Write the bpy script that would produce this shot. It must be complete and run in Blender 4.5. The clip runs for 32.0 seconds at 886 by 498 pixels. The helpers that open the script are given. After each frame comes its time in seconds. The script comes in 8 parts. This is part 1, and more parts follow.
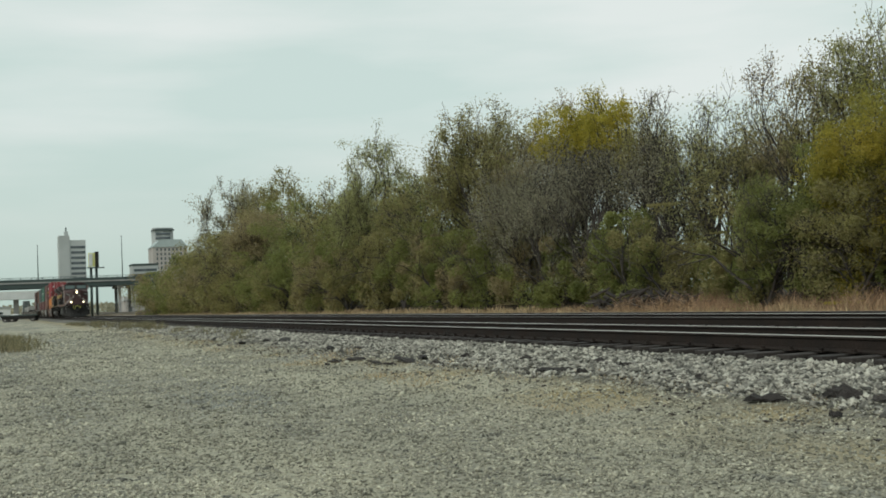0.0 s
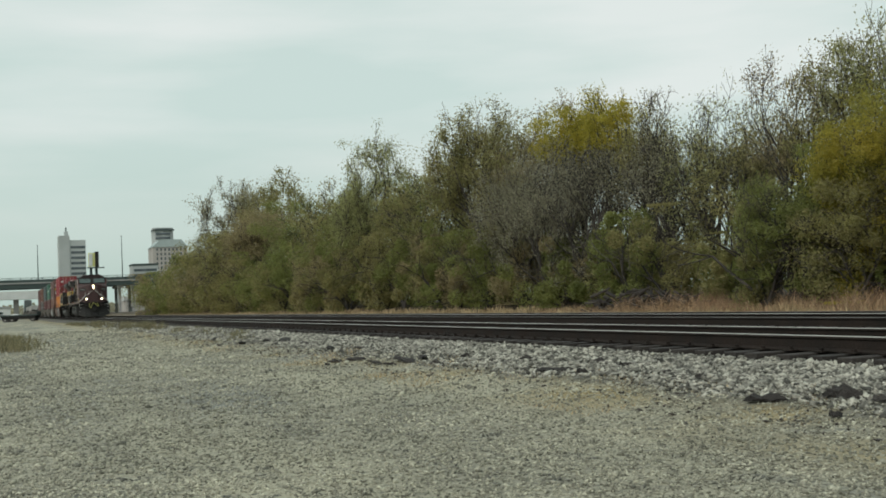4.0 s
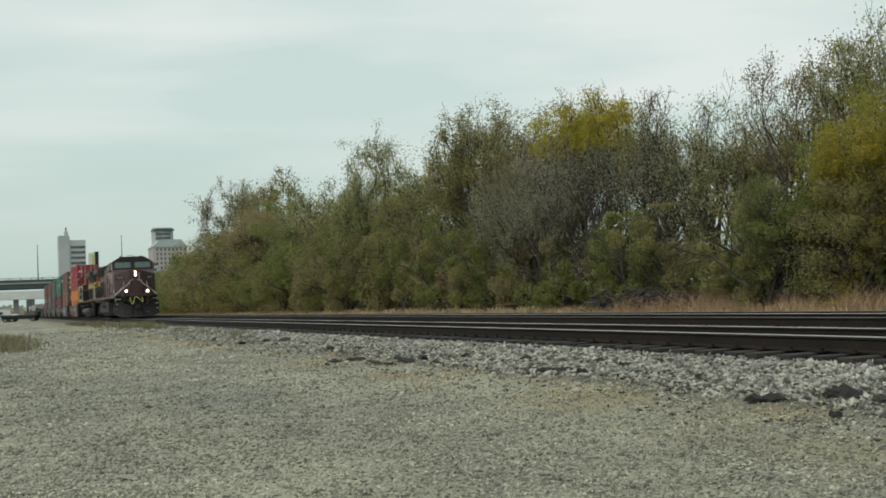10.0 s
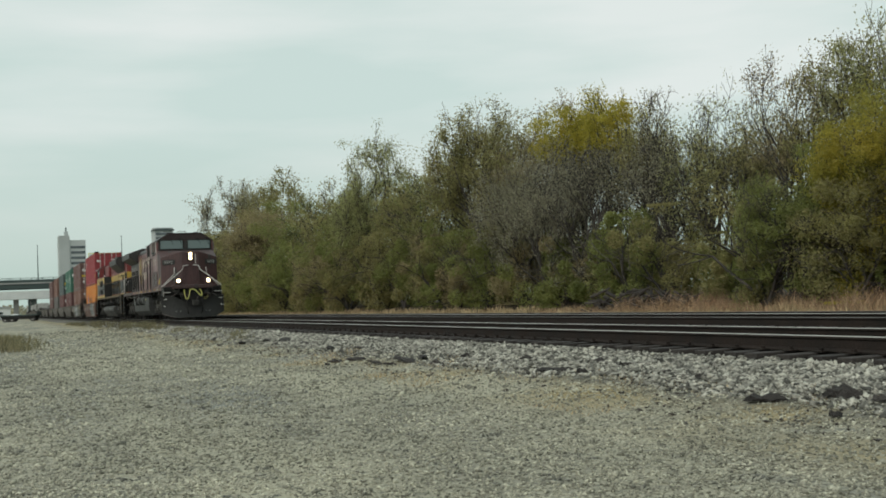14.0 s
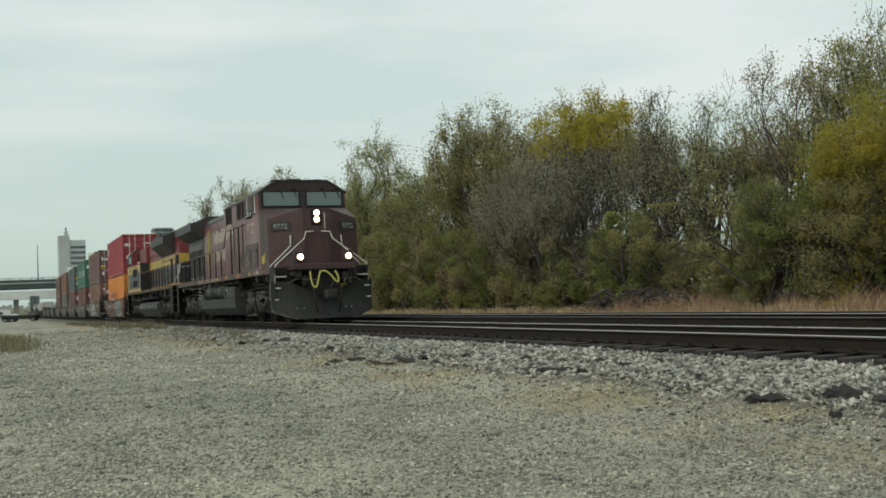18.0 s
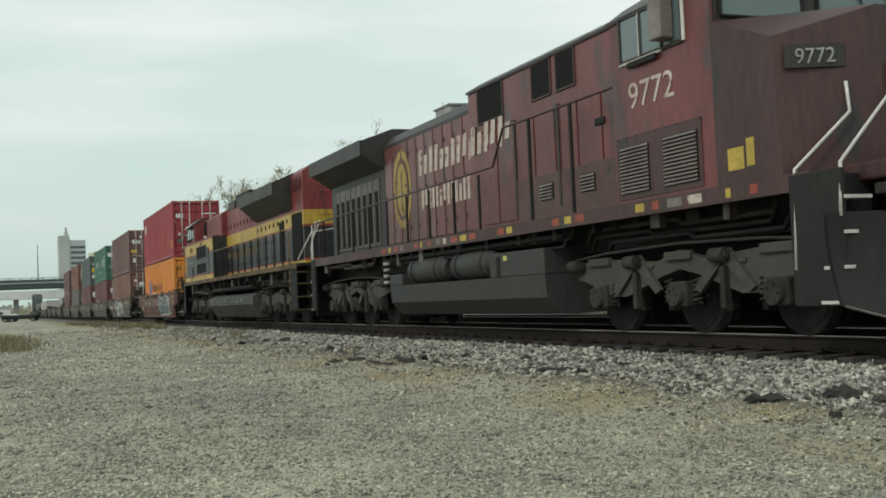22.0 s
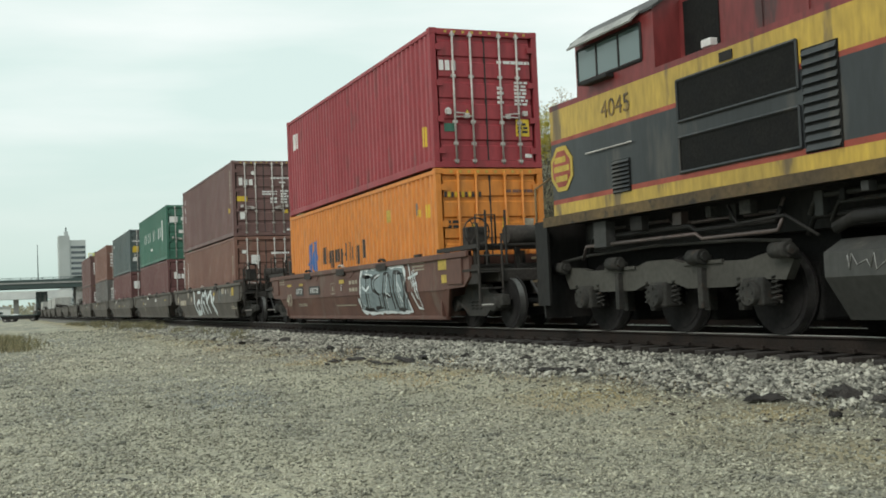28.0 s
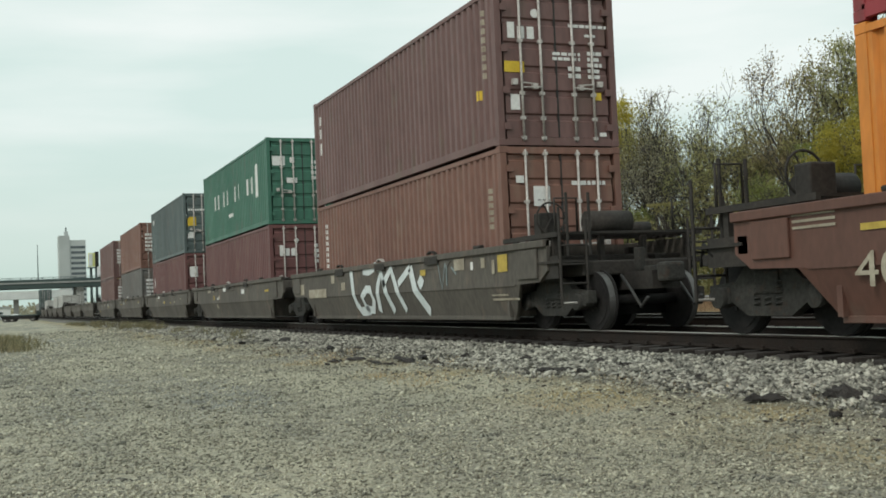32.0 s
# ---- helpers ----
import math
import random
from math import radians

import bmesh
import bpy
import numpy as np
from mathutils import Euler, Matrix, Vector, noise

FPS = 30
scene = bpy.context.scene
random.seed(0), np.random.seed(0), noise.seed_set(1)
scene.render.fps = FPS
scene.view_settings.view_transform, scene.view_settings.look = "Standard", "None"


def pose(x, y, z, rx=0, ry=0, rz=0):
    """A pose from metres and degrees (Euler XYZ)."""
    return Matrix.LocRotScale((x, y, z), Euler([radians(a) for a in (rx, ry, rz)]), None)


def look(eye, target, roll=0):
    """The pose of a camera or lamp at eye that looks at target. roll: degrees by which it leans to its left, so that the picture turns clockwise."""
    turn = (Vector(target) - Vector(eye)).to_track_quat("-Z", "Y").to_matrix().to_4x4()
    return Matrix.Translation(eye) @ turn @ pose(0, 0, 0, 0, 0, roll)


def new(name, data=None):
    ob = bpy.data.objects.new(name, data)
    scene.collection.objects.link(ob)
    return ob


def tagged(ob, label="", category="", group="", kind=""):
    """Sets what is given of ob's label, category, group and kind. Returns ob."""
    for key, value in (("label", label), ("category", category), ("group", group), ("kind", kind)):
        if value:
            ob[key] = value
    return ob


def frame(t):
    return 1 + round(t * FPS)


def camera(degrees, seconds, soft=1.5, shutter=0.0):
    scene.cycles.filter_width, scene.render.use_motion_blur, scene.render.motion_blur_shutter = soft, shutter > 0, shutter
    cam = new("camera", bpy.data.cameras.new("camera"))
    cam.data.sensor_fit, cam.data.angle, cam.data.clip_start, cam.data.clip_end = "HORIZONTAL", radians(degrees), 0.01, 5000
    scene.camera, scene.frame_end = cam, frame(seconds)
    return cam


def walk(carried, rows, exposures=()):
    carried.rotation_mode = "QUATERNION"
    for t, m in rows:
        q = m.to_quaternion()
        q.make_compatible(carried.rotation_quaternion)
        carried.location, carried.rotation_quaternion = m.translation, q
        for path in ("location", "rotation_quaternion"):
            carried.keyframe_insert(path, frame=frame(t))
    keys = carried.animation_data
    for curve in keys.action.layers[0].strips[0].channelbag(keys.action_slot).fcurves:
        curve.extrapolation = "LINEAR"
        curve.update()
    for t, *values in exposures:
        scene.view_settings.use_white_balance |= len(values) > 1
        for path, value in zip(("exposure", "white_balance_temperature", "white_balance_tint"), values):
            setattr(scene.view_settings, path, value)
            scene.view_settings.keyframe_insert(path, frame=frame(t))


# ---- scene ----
# World: X runs along the railway in the train's direction, Y across it away from the camera, z = 0 at the top of the rails.
EYE = (0.0, -9.496, 0.628)
YAW, PITCH, ROLL = 1.188, 0.0434, -2.46
AIM = (-math.sin(YAW) * math.cos(PITCH), math.cos(YAW) * math.cos(PITCH), math.sin(PITCH))
cam = camera(43.8, 32.0, soft=1.75)
STAND = look(EYE, [e + a for e, a in zip(EYE, AIM)], ROLL)
walk(cam, [(0.0, STAND), (32.0, STAND)], [(0.0, 0.03), (19.0, 0.03), (22.0, 0.15), (24.0, 0.25), (28.0, 0.33), (29.0, 0.34), (30.2, 0.30), (32.0, 0.24)])


def run(t):
    """Where the front of the first container is along the line at t seconds."""
    u = (t - 28) / 10
    return -20.797 + 6.078 * (t - 28) - 1.203 * u * u - 0.125 * u ** 3 - 0.116 * u ** 4


# ---- light ----
world = bpy.data.worlds.new("overcast")
scene.world = world
world.use_nodes = True
wn, wl = world.node_tree.nodes, world.node_tree.links
sky = wn.new("ShaderNodeTexSky")
sky.sky_type = "NISHITA"
sky.sun_disc = False
sky.sun_elevation, sky.sun_rotation = radians(38), radians(150)
sky.air_density, sky.dust_density = 1.0, 3.0
thin = wn.new("ShaderNodeVectorMath")
thin.operation = "SCALE"
thin.inputs["Scale"].default_value = 0.10
wl.new(sky.outputs[0], thin.inputs[0])
tc = wn.new("ShaderNodeTexCoord")
stretch = wn.new("ShaderNodeMapping")
stretch.inputs["Scale"].default_value = (1.2, 1.2, 7.0)
cn = wn.new("ShaderNodeTexNoise")
cn.inputs["Scale"].default_value, cn.inputs["Detail"].default_value = 2.2, 5.0
ramp = wn.new("ShaderNodeValToRGB")
ramp.color_ramp.elements[0].position, ramp.color_ramp.elements[0].color = 0.36, (0.60, 0.725, 0.685, 1)
ramp.color_ramp.elements[1].position, ramp.color_ramp.elements[1].color = 0.66, (0.77, 0.83, 0.80, 1)
wl.new(tc.outputs["Generated"], stretch.inputs[0])
wl.new(stretch.outputs[0], cn.inputs[0])
wl.new(cn.outputs[0], ramp.inputs[0])
sepz = wn.new("ShaderNodeSeparateXYZ")
wl.new(tc.outputs["Generated"], sepz.inputs[0])
low = wn.new("ShaderNodeMapRange")
low.inputs[1].default_value, low.inputs[2].default_value, low.inputs[3].default_value, low.inputs[4].default_value = 0.02, 0.17, 0.0, 1.0
wl.new(sepz.outputs[2], low.inputs[0])
veil = wn.new("ShaderNodeMixRGB")
veil.inputs[1].default_value = (0.50, 0.63, 0.575, 1)
wl.new(low.outputs[0], veil.inputs[0])
wl.new(ramp.outputs[0], veil.inputs[2])
mix = wn.new("ShaderNodeMixRGB")
mix.inputs[0].default_value = 0.93
wl.new(thin.outputs[0], mix.inputs[1])
wl.new(veil.outputs[0], mix.inputs[2])
bg = wn["Background"]
bg.inputs[1].default_value = 1.0
wl.new(mix.outputs[0], bg.inputs[0])
sun = new("sun", bpy.data.lights.new("sun", "SUN"))
sun.data.energy, sun.data.angle, sun.data.color = 1.15, radians(14), (1.0, 0.96, 0.9)
sun.matrix_world = look((-5, -62, 56), (-40, 0, 0))


# ---- materials ----
def surface(name, a, b, rough=0.7, metal=0.0, scale=1.5, fine=25.0, spread=0.5, bump=0.15, streak=1.0, c=None, grain=0.35, island=False, rnd=0.0, spec=0.5):
    """Colour a broken by b in patches, a finer grain over it, and bump. c: a third colour in sparse spots. rnd: variation from object to object."""
    m = bpy.data.materials.new(name)
    m.use_nodes = True
    n, l = m.node_tree.nodes, m.node_tree.links
    s = n["Principled BSDF"]
    s.inputs["Metallic"].default_value, s.inputs["Specular IOR Level"].default_value = metal, spec
    co = n.new("ShaderNodeTexCoord")
    mp = n.new("ShaderNodeMapping")
    mp.inputs["Scale"].default_value = (1, 1, 1 / streak)
    l.new(co.outputs["Object"], mp.inputs[0])

    def noisy(sc, detail, lo, hi):
        t = n.new("ShaderNodeTexNoise")
        t.inputs["Scale"].default_value, t.inputs["Detail"].default_value = sc, detail
        l.new(mp.outputs[0], t.inputs[0])
        r = n.new("ShaderNodeMapRange")
        r.inputs[1].default_value, r.inputs[2].default_value = lo, hi
        l.new(t.outputs[0], r.inputs[0])
        return r.outputs[0]

    def blend(f, x, y, mode="MIX"):
        t = n.new("ShaderNodeMixRGB")
        t.blend_type = mode
        for k, v in ((0, f), (1, x), (2, y)):
            if isinstance(v, (int, float)):
                t.inputs[k].default_value = v
            elif isinstance(v, tuple):
                t.inputs[k].default_value = (*v, 1)
            else:
                l.new(v, t.inputs[k])
        return t.outputs[0]

    big = noisy(scale, 4, 0.5 - spread * 0.35, 0.5 + spread * 0.35)
    col = blend(big, tuple(a), tuple(b))
    if c:
        col = blend(noisy(scale * 3.1, 6, 0.58, 0.68), col, tuple(c))
    small = noisy(fine, 3, 0.25, 0.75)
    dark = n.new("ShaderNodeMapRange")
    dark.inputs[3].default_value, dark.inputs[4].default_value = 1 - grain, 1 + grain * 0.6
    l.new(small, dark.inputs[0])
    col = blend(1.0, col, dark.outputs[0], "MULTIPLY")
    if island or rnd:
        src = n.new("ShaderNodeNewGeometry").outputs["Random Per Island"] if island else n.new("ShaderNodeObjectInfo").outputs["Random"]
        vr = n.new("ShaderNodeMapRange")
        q = rnd or 0.35
        vr.inputs[3].default_value, vr.inputs[4].default_value = 1 - q, 1 + q
        l.new(src, vr.inputs[0])
        col = blend(1.0, col, vr.outputs[0], "MULTIPLY")
    l.new(col, s.inputs["Base Color"])
    rr = n.new("ShaderNodeMapRange")
    rr.inputs[3].default_value, rr.inputs[4].default_value = max(rough - 0.12, 0.03), min(rough + 0.12, 1)
    l.new(big, rr.inputs[0])
    l.new(rr.outputs[0], s.inputs["Roughness"])
    if bump:
        bp = n.new("ShaderNodeBump")
        bp.inputs["Strength"].default_value, bp.inputs["Distance"].default_value = bump, 0.02
        l.new(small, bp.inputs["Height"])
        l.new(bp.outputs[0], s.inputs["Normal"])
    return m


def glow(name, color, strength):
    m = bpy.data.materials.new(name)
    m.use_nodes = True
    s = m.node_tree.nodes["Principled BSDF"]
    s.inputs["Base Color"].default_value = (*color, 1)
    s.inputs["Emission Color"].default_value = (*color, 1)
    s.inputs["Emission Strength"].default_value = strength
    return m


def glass(name, tint=(0.02, 0.03, 0.03)):
    m = bpy.data.materials.new(name)
    m.use_nodes = True
    s = m.node_tree.nodes["Principled BSDF"]
    s.inputs["Base Color"].default_value = (*tint, 1)
    s.inputs["Roughness"].default_value = 0.06
    s.inputs["Specular IOR Level"].default_value = 0.9
    return m


def leafy(name, a, b, rough=0.6):
    """Leaves: dull above, with light passing through."""
    m = surface(name, a, b, rough, scale=0.55, fine=1.6, spread=0.7, bump=0, grain=0.42, island=True, rnd=0.13)
    n, l = m.node_tree.nodes, m.node_tree.links
    s = n["Principled BSDF"]
    s.inputs["Specular IOR Level"].default_value = 0.3
    col = s.inputs["Base Color"].links[0].from_socket
    tr = n.new("ShaderNodeBsdfTranslucent")
    l.new(col, tr.inputs[0])
    mx = n.new("ShaderNodeMixShader")
    mx.inputs[0].default_value = 0.5
    l.new(s.outputs[0], mx.inputs[1])
    l.new(tr.outputs[0], mx.inputs[2])
    l.new(mx.outputs[0], n["Material Output"].inputs[0])
    return m


M = dict(
    ballast=surface("ballast_stone", (0.36, 0.35, 0.295), (0.20, 0.195, 0.165), 0.9, scale=3, fine=30, island=True, rnd=0.85, bump=0.3, c=(0.10, 0.095, 0.08)),
    pebble=surface("pebble_stone", (0.40, 0.385, 0.295), (0.25, 0.245, 0.19), 0.9, scale=0.6, fine=40, island=True, rnd=0.62, bump=0.2, c=(0.13, 0.13, 0.11)),
    tie=surface("tie_timber", (0.022, 0.018, 0.016), (0.055, 0.045, 0.038), 0.9, scale=2, fine=30, bump=0.5, rnd=0.3),
    rail=surface("rail_rust", (0.018, 0.0145, 0.0125), (0.032, 0.024, 0.020), 0.85, scale=3, fine=30, bump=0.2, spec=0.18),
    railtop=surface("rail_polished", (0.56, 0.54, 0.51), (0.44, 0.425, 0.40), 0.42, 0.55, scale=1, fine=20, bump=0.02, grain=0.1),
    dulltop=surface("rail_dull_top", (0.16, 0.155, 0.15), (0.10, 0.095, 0.09), 0.55, 0.3, scale=1, fine=20, bump=0.02, grain=0.15),
    drygrass=surface("dry_grass", (0.46, 0.36, 0.21), (0.30, 0.22, 0.12), 0.85, scale=0.6, fine=9, island=True, rnd=0.45, bump=0),
    russet=surface("russet_weeds", (0.26, 0.15, 0.085), (0.38, 0.27, 0.16), 0.85, scale=0.8, fine=9, island=True, rnd=0.45, bump=0),
    weed=surface("weed_green", (0.135, 0.13, 0.065), (0.22, 0.19, 0.105), 0.8, scale=0.8, fine=9, island=True, rnd=0.5, bump=0),
    bark=surface("bark", (0.042, 0.036, 0.031), (0.085, 0.075, 0.064), 0.9, scale=3, fine=18, bump=0.5, streak=3),
    concrete=surface("concrete", (0.36, 0.36, 0.34), (0.28, 0.28, 0.27), 0.85, scale=0.3, fine=6, bump=0.1, streak=4),
    girder=surface("girder_paint", (0.035, 0.058, 0.054), (0.055, 0.078, 0.074), 0.6, scale=0.3, fine=4, bump=0, grain=0.2),
    black=surface("black_paint", (0.011, 0.011, 0.011), (0.024, 0.022, 0.020), 0.7, scale=1.2, fine=14, bump=0.08, streak=2, spec=0.25),
    truck=surface("truck_steel", (0.024, 0.024, 0.022), (0.052, 0.050, 0.045), 0.85, scale=2.5, fine=22, bump=0.25, c=(0.045, 0.034, 0.027), spec=0.25),
    wheel=surface("wheel_steel", (0.022, 0.020, 0.019), (0.013, 0.012, 0.012), 0.8, scale=3, fine=20, bump=0.15, spec=0.25),
    tread=surface("wheel_tread", (0.16, 0.155, 0.15), (0.10, 0.10, 0.095), 0.45, 0.6, scale=3, fine=20, bump=0.03, grain=0.15),
    glass=glass("window_glass"),
)
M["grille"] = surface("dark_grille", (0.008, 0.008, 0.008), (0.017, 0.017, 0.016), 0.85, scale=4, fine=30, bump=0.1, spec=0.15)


# ---- mesh helpers ----
def box(bm, x0, x1, y0, y1, z0, z1, bevel=0.0):
    v = [bm.verts.new((x, y, z)) for x in (x0, x1) for y in (y0, y1) for z in (z0, z1)]
    f = [bm.faces.new([v[i] for i in q]) for q in ((0, 1, 3, 2), (4, 6, 7, 5), (0, 4, 5, 1), (2, 3, 7, 6), (0, 2, 6, 4), (1, 5, 7, 3))]
    if bevel:
        bmesh.ops.bevel(bm, geom=list({e for q in f for e in q.edges}), offset=bevel, segments=2, affect="EDGES", profile=0.5)


def slab(bm, pts, axis, a, b):
    """The outline pts, in the two other axes in order, carried along axis from a to b."""
    def put(p, w):
        q = list(p)
        q.insert(axis, w)
        return bm.verts.new(q)
    lo, hi = [put(p, a) for p in pts], [put(p, b) for p in pts]
    n = len(pts)
    bm.faces.new(lo)
    bm.faces.new(hi[::-1])
    for i in range(n):
        bm.faces.new((lo[i], hi[i], hi[(i + 1) % n], lo[(i + 1) % n]))
    bmesh.ops.recalc_face_normals(bm, faces=bm.faces[:])


def rod(bm, p, q, r, n=8, r2=None, cap=True):
    p, q = Vector(p), Vector(q)
    d = (q - p).normalized()
    s = d.orthogonal().normalized()
    t = d.cross(s)
    r2 = r if r2 is None else r2
    A = [bm.verts.new(p + r * (math.cos(a) * s + math.sin(a) * t)) for a in [2 * math.pi * i / n for i in range(n)]]
    B = [bm.verts.new(q + r2 * (math.cos(a) * s + math.sin(a) * t)) for a in [2 * math.pi * i / n for i in range(n)]]
    for i in range(n):
        bm.faces.new((A[i], A[(i + 1) % n], B[(i + 1) % n], B[i])).smooth = n > 6
    if cap:
        bm.faces.new(A[::-1])
        bm.faces.new(B)


def hull(bm, low, high):
    """Walls and lid from a ring of points below and the same ring above."""
    A, B = [bm.verts.new(p) for p in low], [bm.verts.new(p) for p in high]
    n = len(A)
    for i in range(n):
        bm.faces.new((A[i], A[(i + 1) % n], B[(i + 1) % n], B[i]))
    bm.faces.new(A[::-1])
    bmesh.ops.triangulate(bm, faces=[bm.faces.new(B)])


def pipe(bm, pts, r, n=8):
    """One bent tube through pts."""
    pts = [Vector(p) for p in pts]
    rings, s = [], None
    for k, p in enumerate(pts):
        d = (pts[min(k + 1, len(pts) - 1)] - pts[max(k - 1, 0)]).normalized()
        s = d.orthogonal().normalized() if s is None else (s - d * s.dot(d)).normalized()
        t = d.cross(s)
        rings.append([bm.verts.new(p + r * (math.cos(q) * s + math.sin(q) * t)) for q in [2 * math.pi * j / n for j in range(n)]])
    for A, B in zip(rings, rings[1:]):
        for j in range(n):
            bm.faces.new((A[j], A[(j + 1) % n], B[(j + 1) % n], B[j])).smooth = True
    bm.faces.new(rings[0][::-1])
    bm.faces.new(rings[-1])


def disc(bm, c, axis, r, depth, n=24):
    d = Vector((0, 0, 0))
    d[axis] = depth / 2
    rod(bm, Vector(c) - d, Vector(c) + d, r, n)


def part(name, bm, material, parent=None, label="", flat=True):
    me = bpy.data.meshes.new(name)
    bmesh.ops.recalc_face_normals(bm, faces=bm.faces[:])
    bm.to_mesh(me)
    bm.free()
    for m in material if isinstance(material, (list, tuple)) else (material,):
        me.materials.append(m)
    ob = new(name, me)
    if parent:
        ob.parent = parent
    if label:
        ob["label"] = label
    return ob


def piece(name, make, material, parent=None, label=""):
    bm = bmesh.new()
    make(bm)
    return part(name, bm, material, parent, label)


def boxpart(name, material, parent, x0, x1, y0, y1, z0, z1, bevel=0.0, label=""):
    bm = bmesh.new()
    box(bm, x0, x1, y0, y1, z0, z1, bevel)
    return part(name, bm, material, parent, label)


def raw(name, verts, faces, material, parent=None, smooth=False):
    """A mesh from arrays: verts (n, 3), faces (m, 3) or (m, 4)."""
    me = bpy.data.meshes.new(name)
    verts, faces = np.asarray(verts, np.float32), np.asarray(faces, np.int32)
    k = faces.shape[1]
    me.vertices.add(len(verts))
    me.vertices.foreach_set("co", verts.ravel())
    me.loops.add(faces.size)
    me.loops.foreach_set("vertex_index", faces.ravel())
    me.polygons.add(len(faces))
    me.polygons.foreach_set("loop_start", np.arange(0, faces.size, k, dtype=np.int32))
    if smooth:
        me.polygons.foreach_set("use_smooth", np.ones(len(faces), bool))
    me.update(calc_edges=True)
    me.materials.append(material)
    ob = new(name, me)
    if parent:
        ob.parent = parent
    return ob


def empty(name, label, category, group="", at=(0, 0, 0), kind=""):
    ob = new(name)
    ob.location = at
    return tagged(ob, label, category, group, kind)


def lettering(name, text, size, material, parent, at, rot, label="", thick=0.006, sx=1.0):
    cu = bpy.data.curves.new(name, "FONT")
    cu.body, cu.size, cu.extrude, cu.align_x = text, size, thick, "CENTER"
    tmp = new(name + "_outline", cu)
    bpy.context.view_layer.update()
    me = bpy.data.meshes.new_from_object(tmp)
    bpy.data.objects.remove(tmp)
    me.materials.clear()
    me.materials.append(material)
    me.transform(Matrix.LocRotScale(at, Euler([radians(a) for a in rot]), (sx, 1, 1)))
    ob = new(name, me)
    ob.parent = parent
    if label:
        ob["label"] = label
    return ob


# ---- ground ----
def lie(x, y):
    """The ground's height: a gravel lot, the ballast shoulder, two tracks, a shallow ditch and the wooded strip."""
    prof = ((-400, -0.62), (-60, -0.62), (-9, -0.60), (-4.2, -0.56), (-3.2, -0.50), (-1.85, -0.31), (-1.3, -0.262), (5.4, -0.262), (6.2, -0.28), (8.2, -0.50), (10.5, -0.42), (14, -0.30), (17, 0.15), (25, 0.3), (60, 0.2), (400, 0.2))
    for (a, za), (b, zb) in zip(prof, prof[1:]):
        if a <= y <= b:
            return za + (zb - za) * (y - a) / (b - a)
    return prof[-1][1] if y > 0 else prof[0][1]


def make_ground():
    xs = [-4000, -2500, -1500, -900, -600, -450, -350, -280] + list(np.arange(-230, -70, 5.0)) + list(np.arange(-70, -30, 1.0)) + list(np.arange(-30, 4, 0.3)) + [6, 12, 30, 80, 200, 600, 2000, 4000]
    ys = [-4000, -2000, -900, -400, -150, -60, -30, -18, -13] + list(np.arange(-10, -0.9, 0.25)) + [0, 2, 4, 5, 5.6, 6.2, 7, 8.2, 9.3, 10.5, 12, 14, 15.5, 17, 20, 25, 40, 60, 120, 300, 800, 2000, 4000]
    v = []
    for x in xs:
        for y in ys:
            z = lie(x, y)
            if -80 < x < 10 and -12 < y < -1.3:
                z += 0.05 * noise.noise((x * 0.25, y * 0.4, 1)) + 0.025 * noise.noise((x * 1.3, y * 1.3, 4))
            v.append((x, y, z))
    n = len(ys)
    f = [(i * n + j, (i + 1) * n + j, (i + 1) * n + j + 1, i * n + j + 1) for i in range(len(xs) - 1) for j in range(n - 1)]
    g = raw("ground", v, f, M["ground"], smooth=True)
    tagged(g, "grey gravel lot rising to a ballast shoulder", "ground", kind="structure")


